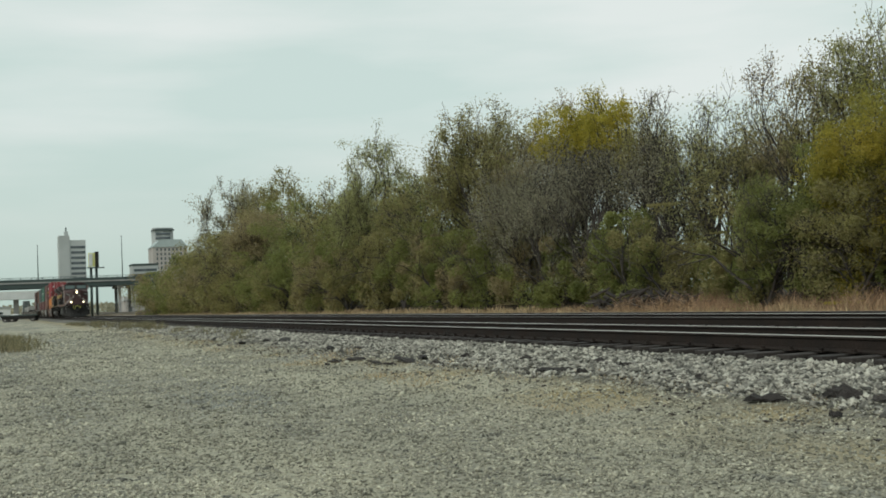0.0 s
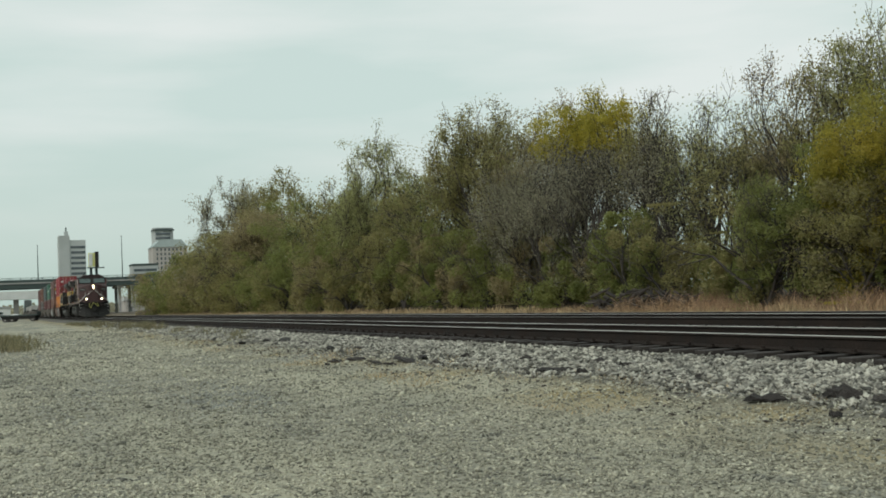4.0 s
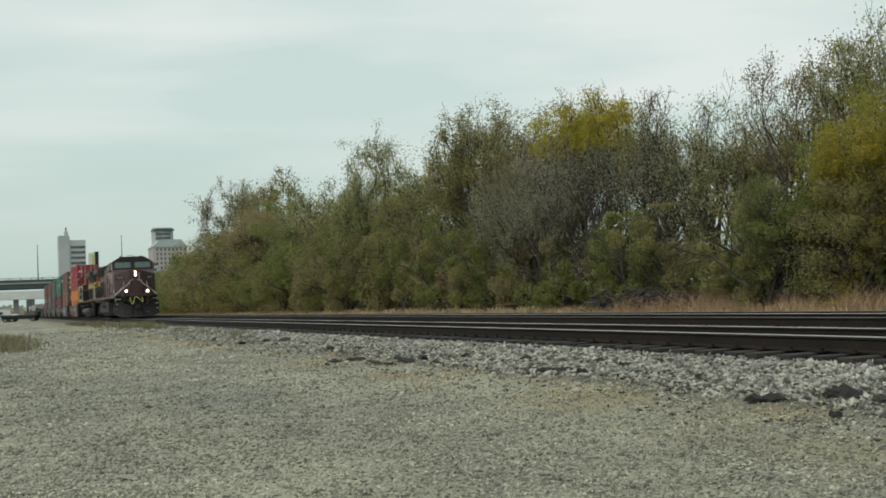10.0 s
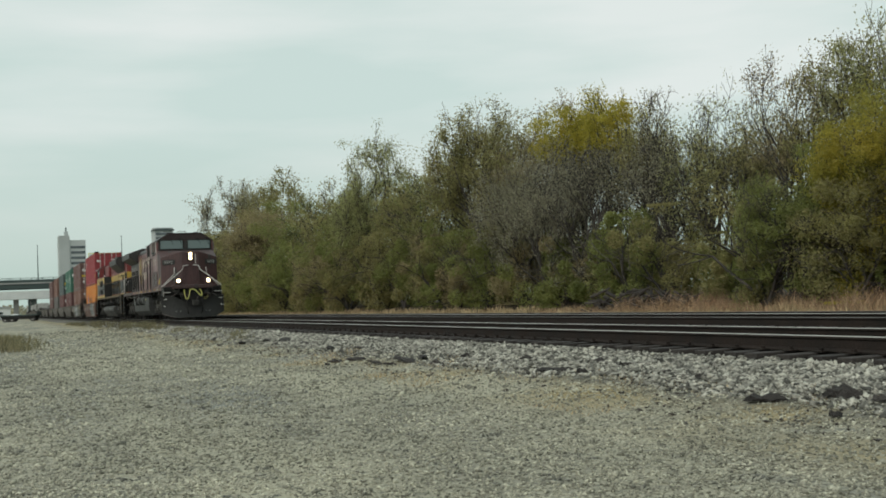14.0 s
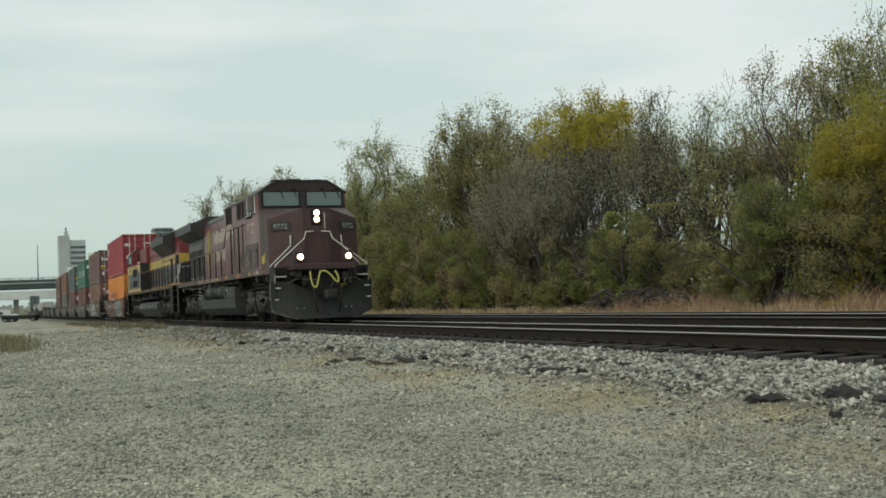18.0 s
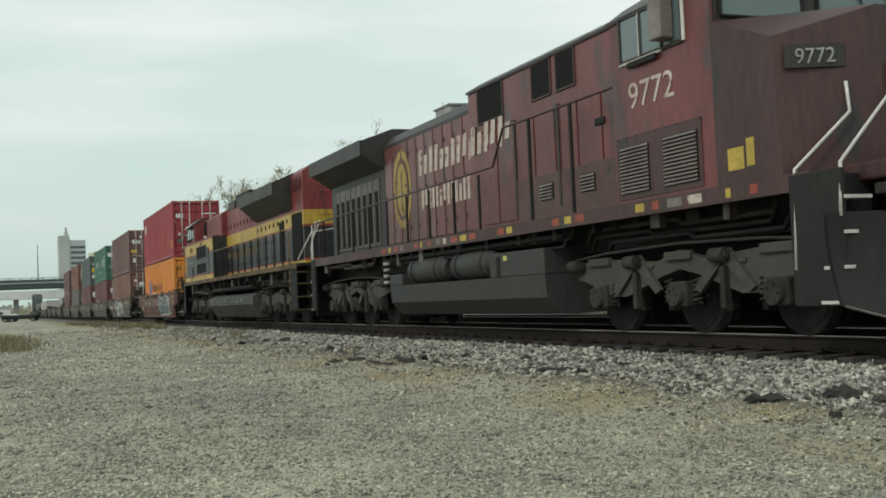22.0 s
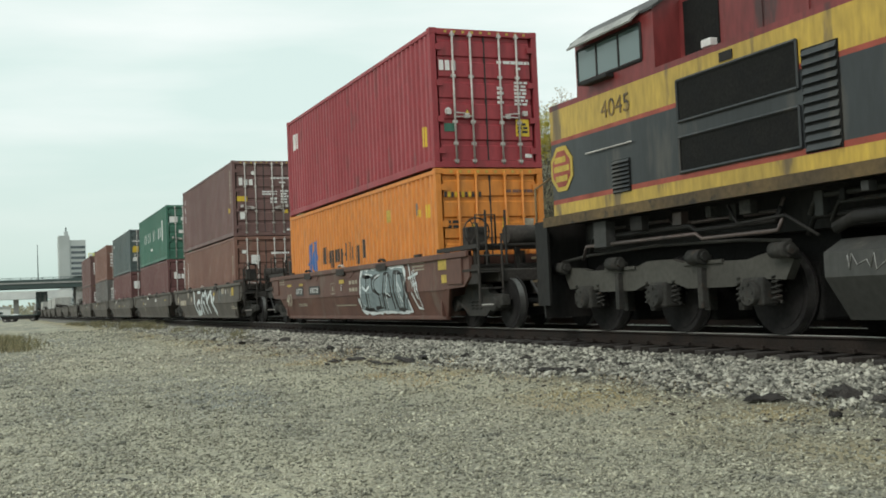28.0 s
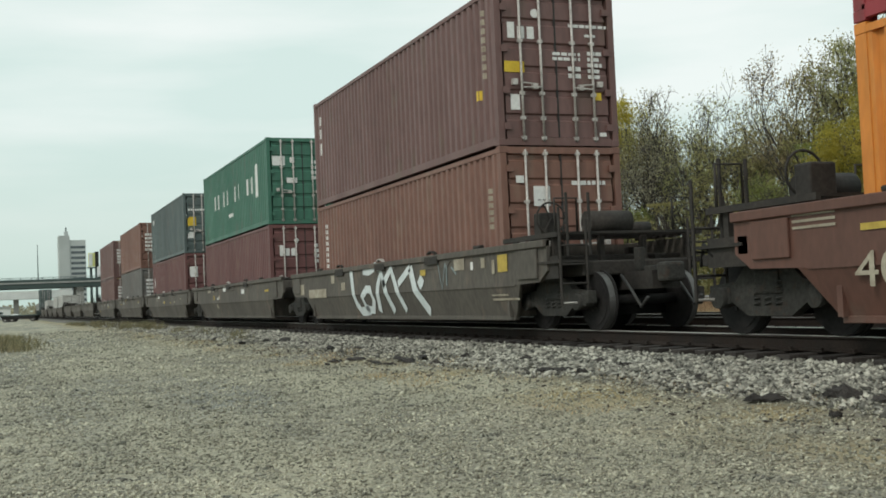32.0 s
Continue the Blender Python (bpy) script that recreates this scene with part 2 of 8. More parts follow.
def ground_material():
    m = surface("ground_gravel", (0.365, 0.352, 0.268), (0.235, 0.23, 0.18), 0.95, scale=0.4, fine=19, spread=0.8, bump=1.0, grain=0.75)
    n, l = m.node_tree.nodes, m.node_tree.links
    s = n["Principled BSDF"]
    old = s.inputs["Base Color"].links[0].from_socket
    co = n.new("ShaderNodeTexCoord")
    sep = n.new("ShaderNodeSeparateXYZ")
    l.new(co.outputs["Object"], sep.inputs[0])

    def noisy(sc, detail, lo, hi):
        t = n.new("ShaderNodeTexNoise")
        t.inputs["Scale"].default_value, t.inputs["Detail"].default_value = sc, detail
        l.new(co.outputs["Object"], t.inputs[0])
        r = n.new("ShaderNodeMapRange")
        r.inputs[1].default_value, r.inputs[2].default_value = lo, hi
        l.new(t.outputs[0], r.inputs[0])
        return r.outputs[0]

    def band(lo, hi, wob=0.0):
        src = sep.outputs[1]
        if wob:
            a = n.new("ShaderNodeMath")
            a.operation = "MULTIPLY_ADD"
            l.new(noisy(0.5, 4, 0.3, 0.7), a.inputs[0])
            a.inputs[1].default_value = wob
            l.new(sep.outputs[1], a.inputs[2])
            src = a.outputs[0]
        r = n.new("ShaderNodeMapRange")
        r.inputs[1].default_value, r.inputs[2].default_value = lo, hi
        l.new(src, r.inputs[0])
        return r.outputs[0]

    def blend(f, x, y):
        t = n.new("ShaderNodeMixRGB")
        for k, v in ((0, f), (1, x), (2, y)):
            if isinstance(v, tuple):
                t.inputs[k].default_value = (*v, 1)
            else:
                l.new(v, t.inputs[k])
        return t.outputs[0]

    def both(a, b):
        t = n.new("ShaderNodeMath")
        t.operation = "MULTIPLY"
        l.new(a, t.inputs[0])
        l.new(b, t.inputs[1])
        return t.outputs[0]

    # tyre-worn bands along the lot, paler where the fines show
    mp = n.new("ShaderNodeMapping")
    mp.inputs["Scale"].default_value, mp.inputs["Rotation"].default_value = (0.10, 0.65, 1), (0, 0, 0.12)
    l.new(co.outputs["Object"], mp.inputs[0])
    rut = n.new("ShaderNodeTexNoise")
    rut.inputs["Scale"].default_value, rut.inputs["Detail"].default_value = 1.0, 4.0
    l.new(mp.outputs[0], rut.inputs[0])
    rr = n.new("ShaderNodeMapRange")
    rr.inputs[1].default_value, rr.inputs[2].default_value = 0.46, 0.66
    l.new(rut.outputs[0], rr.inputs[0])
    old = blend(rr.outputs[0], old, (0.365, 0.350, 0.260))
    # damp blue-grey wheel tracks, broken by coarser stone
    wet = n.new("ShaderNodeMapRange")
    wet.inputs[1].default_value, wet.inputs[2].default_value = 0.47, 0.36
    l.new(rut.outputs[0], wet.inputs[0])
    old = blend(both(wet.outputs[0], noisy(2.2, 6, 0.36, 0.62)), old, (0.185, 0.192, 0.172))
    old = blend(both(noisy(9.0, 5, 0.56, 0.66), noisy(0.8, 4, 0.38, 0.6)), old, (0.075, 0.076, 0.064))
    # straw-coloured stains between the lot and the shoulder
    stain = both(both(noisy(0.45, 5, 0.42, 0.60), band(-5.0, -3.6)), band(-2.0, -2.6))
    col = blend(stain, old, (0.27, 0.215, 0.10))
    # ballast stones from the shoulder to the ditch
    vor = n.new("ShaderNodeTexVoronoi")
    vor.inputs["Scale"].default_value = 17
    l.new(co.outputs["Object"], vor.inputs[0])
    stone = n.new("ShaderNodeValToRGB")
    stone.color_ramp.elements[0].color, stone.color_ramp.elements[1].color = (0.035, 0.035, 0.030, 1), (0.20, 0.195, 0.165, 1)
    l.new(vor.outputs["Color"], stone.inputs[0])
    col = blend(band(-3.1, -2.6, 0.5), col, stone.outputs[0])
    # oil-dark bed between the rails
    col = blend(both(band(-1.75, -1.5), band(5.9, 5.4)), col, (0.032, 0.027, 0.024))
    # straw beyond the tracks, darker brown ground under the trees
    col = blend(band(6.6, 8.6, 1.0), col, (0.30, 0.23, 0.135))
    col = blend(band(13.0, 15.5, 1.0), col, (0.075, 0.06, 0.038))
    l.new(col, s.inputs["Base Color"])
    return m


M["ground"] = ground_material()
make_ground()


# ---- tracks ----
def rail_mesh(name, x0, x1, y, parent, dull=False):
    bm = bmesh.new()
    prof = [(-0.076, -0.180), (0.076, -0.180), (0.076, -0.168), (0.012, -0.145), (0.012, -0.045), (0.036, -0.032), (0.036, -0.014), (0.028, -0.006), (-0.028, -0.006), (-0.036, -0.014), (-0.036, -0.032), (-0.012, -0.045), (-0.012, -0.145), (-0.076, -0.168)]
    slab(bm, [(y + a, b) for a, b in prof], 0, x0, x1)
    r = part(name, bm, M["rail"], parent, "rust-brown steel rail")
    bm = bmesh.new()
    slab(bm, [(y - 0.031, -0.012), (y + 0.031, -0.012), (y + 0.031, -0.004), (y + 0.024, 0.0), (y - 0.024, 0.0), (y - 0.031, -0.004)], 0, x0, x1)
    part("running_surface", bm, M["dulltop"] if dull else M["railtop"], r, "dull worn running surface" if dull else "polished bright running surface")
    return r


def make_track(name, yc, x0, x1, label, zo=0.0):
    t = empty(name, label, "railway track", kind="structure", at=(0, 0, zo))
    for s in (-1, 1):
        rail_mesh("rail", x0, x1, yc + s * 0.7535, t, dull=yc > 1 and s < 0)
    me = None
    rng = random.Random(int(yc * 10) + 5)
    xs = np.arange(-95, 8, 0.52)
    for x in xs:
        if me is None:
            bm = bmesh.new()
            box(bm, -0.115, 0.115, -1.295, 1.295, -0.355, -0.181, 0.012)
            ob = part("tie", bm, M["tie"], t)
            me = ob.data
        else:
            ob = new("tie", me)
            ob.parent = t
        ob.matrix_basis = pose(x + rng.uniform(-0.03, 0.03), yc + rng.uniform(-0.04, 0.04), rng.uniform(-0.012, 0.0), 0, rng.uniform(-1, 1), rng.uniform(-1.2, 1.2))
    bm = bmesh.new()
    for x in np.arange(x0, -95, 0.52):
        box(bm, x - 0.115, x + 0.115, yc - 1.295, yc + 1.295, -0.34, -0.185)
    tagged(part("far_ties", bm, M["tie"], t), kind="stuff")
    # spikes and tie plates
    bm = bmesh.new()
    for x in np.arange(-60, 6, 0.52):
        for s in (-1, 1):
            y = yc + s * 0.7535
            box(bm, x - 0.09, x + 0.09, y - 0.17, y + 0.17, -0.1805, -0.166)
            for d in (-0.1, 0.1):
                box(bm, x - 0.02, x + 0.02, y + d - 0.02, y + d + 0.02, -0.168, -0.135)
    tagged(part("tie_plates", bm, M["rail"], t), kind="stuff")
    return t


make_track("track_1", 0.0, -700, 60, "nearer track with worn rails on creosoted ties")
make_track("track_2", 3.96, -700, 60, "second track with bright rails on dark ties", 0.02)


def make_spare_rail():
    """A rusty rail left lying on old tie butts beside the second track."""
    y = 6.95
    t = empty("spare_rail", "long rusty spare rail lying on old tie butts", "rail", at=(0, y, -0.03))
    rail_mesh("rail", -150, 40, 0.0, t, True)
    rng = random.Random(12)
    x, me = -75.0, None
    while x < 2:
        if me is None:
            bm = bmesh.new()
            box(bm, -0.5, 0.5, -0.16, 0.16, -0.40, -0.182, 0.015)
            ob = part("tie_butt", bm, M["tie"], t)
            me = ob.data
        else:
            ob = new("tie_butt", me)
            ob.parent = t
        ob.matrix_basis = pose(x, rng.uniform(-0.12, 0.08), 0.0, 0, rng.uniform(-2, 2), rng.uniform(-14, 14))
        x += rng.uniform(1.1, 2.4)


make_spare_rail()


# ---- trees ----
LEAF = dict(
    olive=leafy("leaves_olive", (0.285, 0.281, 0.109), (0.370, 0.323, 0.145)),
    green=leafy("leaves_green", (0.197, 0.231, 0.071), (0.294, 0.306, 0.103)),
    pale=leafy("leaves_pale_green", (0.324, 0.342, 0.145), (0.410, 0.398, 0.184)),
    brown=leafy("leaves_brown", (0.379, 0.310, 0.161), (0.302, 0.264, 0.144)),
    grey=leafy("leaves_grey", (0.400, 0.378, 0.268), (0.315, 0.301, 0.202)),
    yellow=leafy("leaves_yellow", (0.56, 0.45, 0.05), (0.34, 0.33, 0.07)),
    gold=leafy("leaves_gold_green", (0.522, 0.408, 0.057), (0.227, 0.255, 0.068)),
)


def tubes(segs, sides=5):
    """One tapered tube for each (start, end, radius, end radius)."""
    P, Q = np.array([s[0] for s in segs]), np.array([s[1] for s in segs])
    r0, r1 = np.array([s[2] for s in segs]), np.array([s[3] for s in segs])
    d = Q - P
    d /= np.linalg.norm(d, axis=1)[:, None] + 1e-9
    ref = np.where(np.abs(d[:, 2:3]) > 0.9, np.array([[1.0, 0, 0]]), np.array([[0, 0, 1.0]]))
    s = np.cross(d, ref)
    s /= np.linalg.norm(s, axis=1)[:, None]
    t = np.cross(d, s)
    a = np.arange(sides) * 2 * math.pi / sides
    ring = s[:, None] * np.cos(a)[None, :, None] + t[:, None] * np.sin(a)[None, :, None]
    A, B = P[:, None] + ring * r0[:, None, None], Q[:, None] + ring * r1[:, None, None]
    v = np.concatenate([A, B], 1).reshape(-1, 3)
    base = np.arange(len(segs))[:, None] * 2 * sides
    i = np.arange(sides)
    j = (i + 1) % sides
    f = np.stack([base + i, base + j, base + sides + j, base + sides + i], -1).reshape(-1, 4)
    return v, f


def leaf_blades(rng, pts, size):
    n = len(pts)
    a = rng.normal(size=(n, 3))
    a /= np.linalg.norm(a, axis=1)[:, None]
    b = np.cross(a, rng.normal(size=(n, 3)))
    b /= np.linalg.norm(b, axis=1)[:, None]
    sz = size * rng.uniform(0.5, 1.3, n)[:, None]
    v = np.stack([pts - a * sz, pts + a * sz * 0.7 + b * sz * 0.6, pts + a * sz * 0.7 - b * sz * 0.6], 1).reshape(-1, 3)
    return v, np.arange(n * 3).reshape(-1, 3)


def skeleton_of(rng, h, spread, stems, depth=4, lean=0.35, low=0.25):
    segs, tips = [], []

    def grow(p, d, length, r, k):
        steps = 3
        for i in range(steps):
            d = d + rng.normal(size=3) * 0.16 + np.array([0, 0, 0.06])
            d /= np.linalg.norm(d)
            q = p + d * length / steps
            r2 = r * 0.83
            segs.append((p, q, r, r2))
            if k <= 1:
                tips.append(q)
            if k > 0 and (i > 0 or rng.random() < low):
                for _ in range(2 if i == steps - 1 else 1 + (rng.random() < 0.4)):
                    s = rng.normal(size=3)
                    s -= d * (s @ d)
                    s /= np.linalg.norm(s)
                    e = d * rng.uniform(0.55, 0.9) + s * spread * rng.uniform(0.5, 1.0)
                    grow(q, e / np.linalg.norm(e), length * rng.uniform(0.5, 0.72), r2 * 0.62, k - 1)
            p, r = q, r2
        tips.append(p)

    for _ in range(stems):
        a = rng.uniform(0, 2 * math.pi)
        d = np.array([math.cos(a) * lean * rng.random(), math.sin(a) * lean * rng.random(), 1.0])
        d /= np.linalg.norm(d)
        off = np.array([math.cos(a), math.sin(a), 0]) * (0.25 if 1 < stems < 5 else 0.0)
        grow(off, d, h * rng.uniform(0.42, 0.52), 0.012 * h + 0.02, depth)
    top = max(q[2] for _, q, _, _ in segs)
    k = h / top
    segs = [(p * k, q * k, max(r, 0.008), max(s, 0.006)) for p, q, r, s in segs]
    return segs, np.array(tips) * k


def rounded(p, h, reach, low, lump):
    """Draw points into an uneven rounded crown: the far ones inwards, the outer ones lower."""
    mid = h * (0.42 + 0.5 * low)
    q = p - np.array([0, 0, mid])
    a = np.arctan2(q[:, 1], q[:, 0])
    wob = 1 + 0.13 * np.sin(2 * a + lump) + 0.10 * np.sin(3 * a + 5 * q[:, 2] / h + 2.3 * lump) + 0.07 * np.sin(7 * a + 9 * q[:, 2] / h)
    r = np.hypot(q[:, 0], q[:, 1]) / (reach * wob)
    k = 1.12 / (1 + r ** 2.5) ** 0.4
    dome = 1 - 0.32 * np.clip(r * k, 0, 1.15) ** 2.2
    return np.stack([q[:, 0] * k, q[:, 1] * k, np.where(q[:, 2] > 0, q[:, 2] * dome, q[:, 2]) + mid], 1)


def make_tree(x, y, top, kind, seed, leaves, stems=2, size=0.13, spread=0.75, label="", fuzz=0.5, name="tree", depth=4, crownmin=0.0, reach=3.0, dome=0.5):
    rng = np.random.default_rng(seed)
    z = lie(x, y) - 0.05
    h = top - z
    segs, tips = skeleton_of(rng, h, spread, stems, depth)
    k = reach / np.quantile(np.hypot(tips[:, 0], tips[:, 1]), 0.80)
    wide = np.array([k, k, 1.0])
    lump = rng.uniform(0, 6)
    P = rounded(np.array([s[0] for s in segs]) * wide, h, reach, 0.15, lump)
    Q = rounded(np.array([s[1] for s in segs]) * wide, h, reach, 0.15, lump)
    tips = rounded(tips * wide, h, reach, 0.15, lump)
    up = h / max(Q[:, 2].max(), tips[:, 2].max())
    for a in (P, Q, tips):
        a[:, 2] *= up
    thin = 0.00021 * math.hypot(x, y)
    segs = [(p, q, max(s[2], thin), max(s[3], thin * 0.8)) for p, q, s in zip(P, Q, segs)]
    t = empty(name, label, name, "trees along the railway" if name == "tree" else "bushes along the railway", (x, y, z))
    v, f = tubes(segs)
    raw("trunk", v, f, M["bark"], t)
    tips = tips[tips[:, 2] > crownmin * h]
    # leaves sit in tufts round the twigs, some twigs full and some nearly bare
    full = rng.random(len(tips)) ** (3.4 if dome < 0.3 else 2.2)
    pick = rng.choice(len(tips), leaves, p=full / full.sum())
    c = tips[pick] + np.clip(rng.normal(size=(leaves, 3)), -1.8, 1.8) * fuzz * np.array([1, 1, 0.75])
    # part of the leaves stand in clumps over an uneven dome
    m = int(leaves * dome)
    if m:
        k = 46
        e = rng.uniform(max(crownmin, 0.08), 0.90, k)
        mid = 0.5 * (max(crownmin, 0.0) + 1.0)
        r = reach * np.sqrt(np.clip(1 - ((e - mid) / (1.08 - mid)) ** 2, 0.05, 1)) * rng.uniform(0.45, 0.92, k)
        a = rng.uniform(0, 2 * math.pi, k)
        heart = np.stack([r * np.cos(a), r * np.sin(a), e * h], 1)
        j = rng.integers(0, k, m)
        d = rng.normal(size=(m, 3))
        d /= np.linalg.norm(d, axis=1)[:, None]
        c[:m] = heart[j] + d * (reach * rng.uniform(0.16, 0.34, k)[j] * rng.random(m) ** 0.45)[:, None] * np.array([1, 1, 0.72])
    c[:, 2] = np.clip(c[:, 2], 0.1, h * 1.03)
    v, f = leaf_blades(rng, c, size)
    raw("crown", v, f, LEAF[kind], t)
    return t


def make_bush(x, y, top, kind, seed, leaves, width=1.6, size=0.11, label="leafy bush in the undergrowth"):
    rng = np.random.default_rng(seed)
    z = lie(x, y) - 0.05
    h = top - z
    segs, tips = skeleton_of(rng, h, 0.9, 5, 2, 0.9, 0.6)
    t = empty("bush", label, "bush", "bushes along the railway", (x, y, z))
    v, f = tubes(segs, 4)
    raw("trunk", v, f, M["bark"], t)
    # leaf clumps of different size inside an uneven mound
    k = 22
    cc = rng.normal(size=(k, 3)) * np.array([width * 0.5, width * 0.5, h * 0.25]) + np.array([0, 0, h * 0.48])
    cr = rng.uniform(0.3, 0.75, k) * min(width, h) * 0.5
    i = rng.integers(0, k, leaves)
    d = rng.normal(size=(leaves, 3))
    d /= np.linalg.norm(d, axis=1)[:, None]
    c = cc[i] + d * (cr[i] * rng.uniform(0.3, 1.05, leaves) ** 0.5)[:, None]
    c[:, 2] = np.clip(c[:, 2], 0.05, h)
    v, f = leaf_blades(rng, c, size)
    raw("foliage", v, f, LEAF[kind], t)
    return t


# x, y, top, crown radius, leaf colour, leaves, stems, leaf size, share of the height that is bare, label
OPEN, DENSE, OLIVE = "thinly leaved tall tree with open greyish crown", "dense green tree in early autumn", "olive tree turning brown"
HALF, ROUND, BARE, SAPLING = "half-bare tree with grey-brown leaves", "round-crowned tree with dark sparse leaves", "nearly bare tree with upright grey limbs", "bare twiggy grey-purple sapling"
TIPS, GOLDEN, EDGE = "tall open tree with pale green leaf tips", "golden-green autumn tree with dense leaves", "olive-green tree at the end of the wood"
for i, (x, y, top, reach, kind, n, stems, size, bare, label) in enumerate((
    (-140.5, 18, 17.8, 4.4, "grey", 11000, 3, 0.15, 0.5, OPEN),
    (-119.5, 18.5, 15.6, 3.9, "olive", 11000, 3, 0.15, 0.5, OPEN),
    (-150.0, 18, 9.8, 4.5, "olive", 9000, 3, 0.18, 0.1, EDGE),
    (-168.0, 18.5, 9.0, 3.8, "green", 9000, 3, 0.18, 0.1, EDGE),
    (-188.0, 19, 7.2, 3.0, "olive", 7000, 3, 0.20, 0.1, EDGE),
    (-206.0, 20, 5.6, 2.6, "olive", 4000, 3, 0.20, 0.1, EDGE),
    (-128.0, 17, 10.2, 4.2, "olive", 10000, 3, 0.15, 0.1, OLIVE),
    (-112.0, 17.5, 11.2, 4.2, "brown", 10000, 3, 0.15, 0.1, OLIVE),
    (-100.0, 17, 10.8, 4.0, "green", 12000, 3, 0.13, 0.1, DENSE),
    (-91.0, 18.5, 10.8, 3.6, "olive", 11000, 3, 0.13, 0.1, DENSE),
    (-77.4, 16.5, 13.8, 2.9, "pale", 15000, 5, 0.095, 0.3, "pale green tree with a feathery upswept crown"),
    (-80.5, 17.5, 11.0, 3.4, "green", 11000, 3, 0.11, 0.1, DENSE),
    (-70.0, 17, 9.4, 3.0, "olive", 11000, 4, 0.10, 0.1, OLIVE),
    (-65.0, 18.5, 9.6, 3.0, "green", 10000, 3, 0.10, 0.1, DENSE),
    (-60.0, 17.5, 11.6, 2.9, "olive", 12000, 4, 0.09, 0.25, ROUND),
    (-56.4, 17, 12.0, 2.8, "olive", 12000, 4, 0.09, 0.3, ROUND),
    (-58.0, 20, 11.0, 3.0, "brown", 9000, 3, 0.10, 0.1, HALF),
    (-53.5, 18.5, 11.2, 2.4, "brown", 9000, 3, 0.09, 0.3, HALF),
    (-49.4, 18, 10.9, 1.9, "yellow", 8500, 4, 0.08, 0.66, "tree with bright yellow autumn leaves"),
    (-46.6, 18, 10.5, 1.6, "yellow", 4500, 4, 0.08, 0.7, "tree with bright yellow autumn leaves"),
    (-52.0, 15.8, 8.2, 2.2, "grey", 12000, 5, 0.065, 0.1, SAPLING),
    (-48.2, 15.6, 8.3, 2.2, "grey", 9500, 5, 0.065, 0.1, SAPLING),
    (-44.8, 16.0, 7.8, 2.0, "grey", 5500, 5, 0.065, 0.1, SAPLING),
    (-46.0, 20, 9.6, 2.4, "olive", 7000, 3, 0.09, 0.1, OLIVE),
    (-42.6, 18, 9.2, 1.7, "olive", 4000, 4, 0.075, 0.2, BARE),
    (-40.2, 17.5, 9.5, 1.6, "grey", 4000, 5, 0.075, 0.2, BARE),
    (-38.0, 18, 9.4, 1.6, "pale", 3600, 5, 0.075, 0.2, BARE),
    (-36.2, 19.5, 8.6, 1.7, "olive", 4500, 4, 0.075, 0.2, BARE),
    (-32.6, 18, 9.6, 1.5, "brown", 4600, 4, 0.07, 0.25, "tall bare tree with dark branches"),
    (-35.2, 17, 8.0, 1.7, "olive", 3800, 4, 0.075, 0.1, HALF),
    (-30.4, 18.5, 9.5, 1.7, "olive", 6200, 4, 0.075, 0.25, TIPS),
    (-28.6, 18.5, 9.8, 1.7, "pale", 6500, 4, 0.075, 0.35, TIPS),
    (-26.6, 19, 9.6, 1.7, "pale", 6000, 4, 0.075, 0.35, TIPS),
    (-26.6, 15.6, 6.4, 1.4, "gold", 12000, 5, 0.06, 0.75, GOLDEN),
    (-29.4, 14.9, 4.3, 1.5, "green", 12000, 5, 0.06, 0.05, DENSE),
    (-26.4, 14.8, 3.9, 1.5, "olive", 12000, 5, 0.06, 0.05, OLIVE),
    (-25.0, 15.8, 7.0, 1.6, "gold", 14000, 5, 0.06, 0.5, GOLDEN),
    (-28.2, 16.6, 5.6, 1.5, "green", 9000, 5, 0.065, 0.1, DENSE),
    (-22.6, 15.5, 7.0, 1.6, "gold", 9000, 4, 0.065, 0.15, GOLDEN),
)):
    airy = label in (OPEN, BARE, TIPS, ROUND, SAPLING) or "bare" in label or "feathery" in label
    make_tree(x, y, top, kind, 100 + i, int(n * (2.0 if airy else 2.3)), stems, size * 0.70, 0.85, label, 0.09 + (0.05 if airy else 0.07) * reach, reach=reach * (1.28 if airy else 1.4), crownmin=bare * (1.0 if kind == "yellow" else 0.6), dome=0.12 if airy else 0.6)

brush = random.Random(7)
x = -196.0
while x < -17:
    far = min(1.0, max(0.0, (-x - 30) / 120))
    w = 1.5 + 2.2 * far
    kind = brush.choice(("olive", "green", "green", "olive", "brown") if x < -34 else ("green", "olive", "gold", "green"))
    make_bush(x, brush.uniform(14.6, 16.8), (brush.uniform(2.3, 3.9) if -47 < x < -31 else brush.uniform(3.0, 5.2)) + 2.4 * far, kind, int(-x * 10), int(9000 - 3500 * far), w * 1.1, 0.056 + 0.066 * far)
    x += w * brush.uniform(0.85, 1.2)
x = -180.0
while x < -24:
    far = min(1.0, max(0.0, (-x - 30) / 120))
    w = 2.2 + 2.5 * far
    if -44 < x < -33:
        x += 1.5
        continue
    make_bush(x, brush.uniform(18.5, 21), brush.uniform(3.0, 5.2) + 2.5 * far, brush.choice(("olive", "brown", "grey", "green")), int(-x * 13), int(4200 - 1500 * far), w * 1.1, 0.075 + 0.07 * far)
    x += w * brush.uniform(1.0, 1.5)


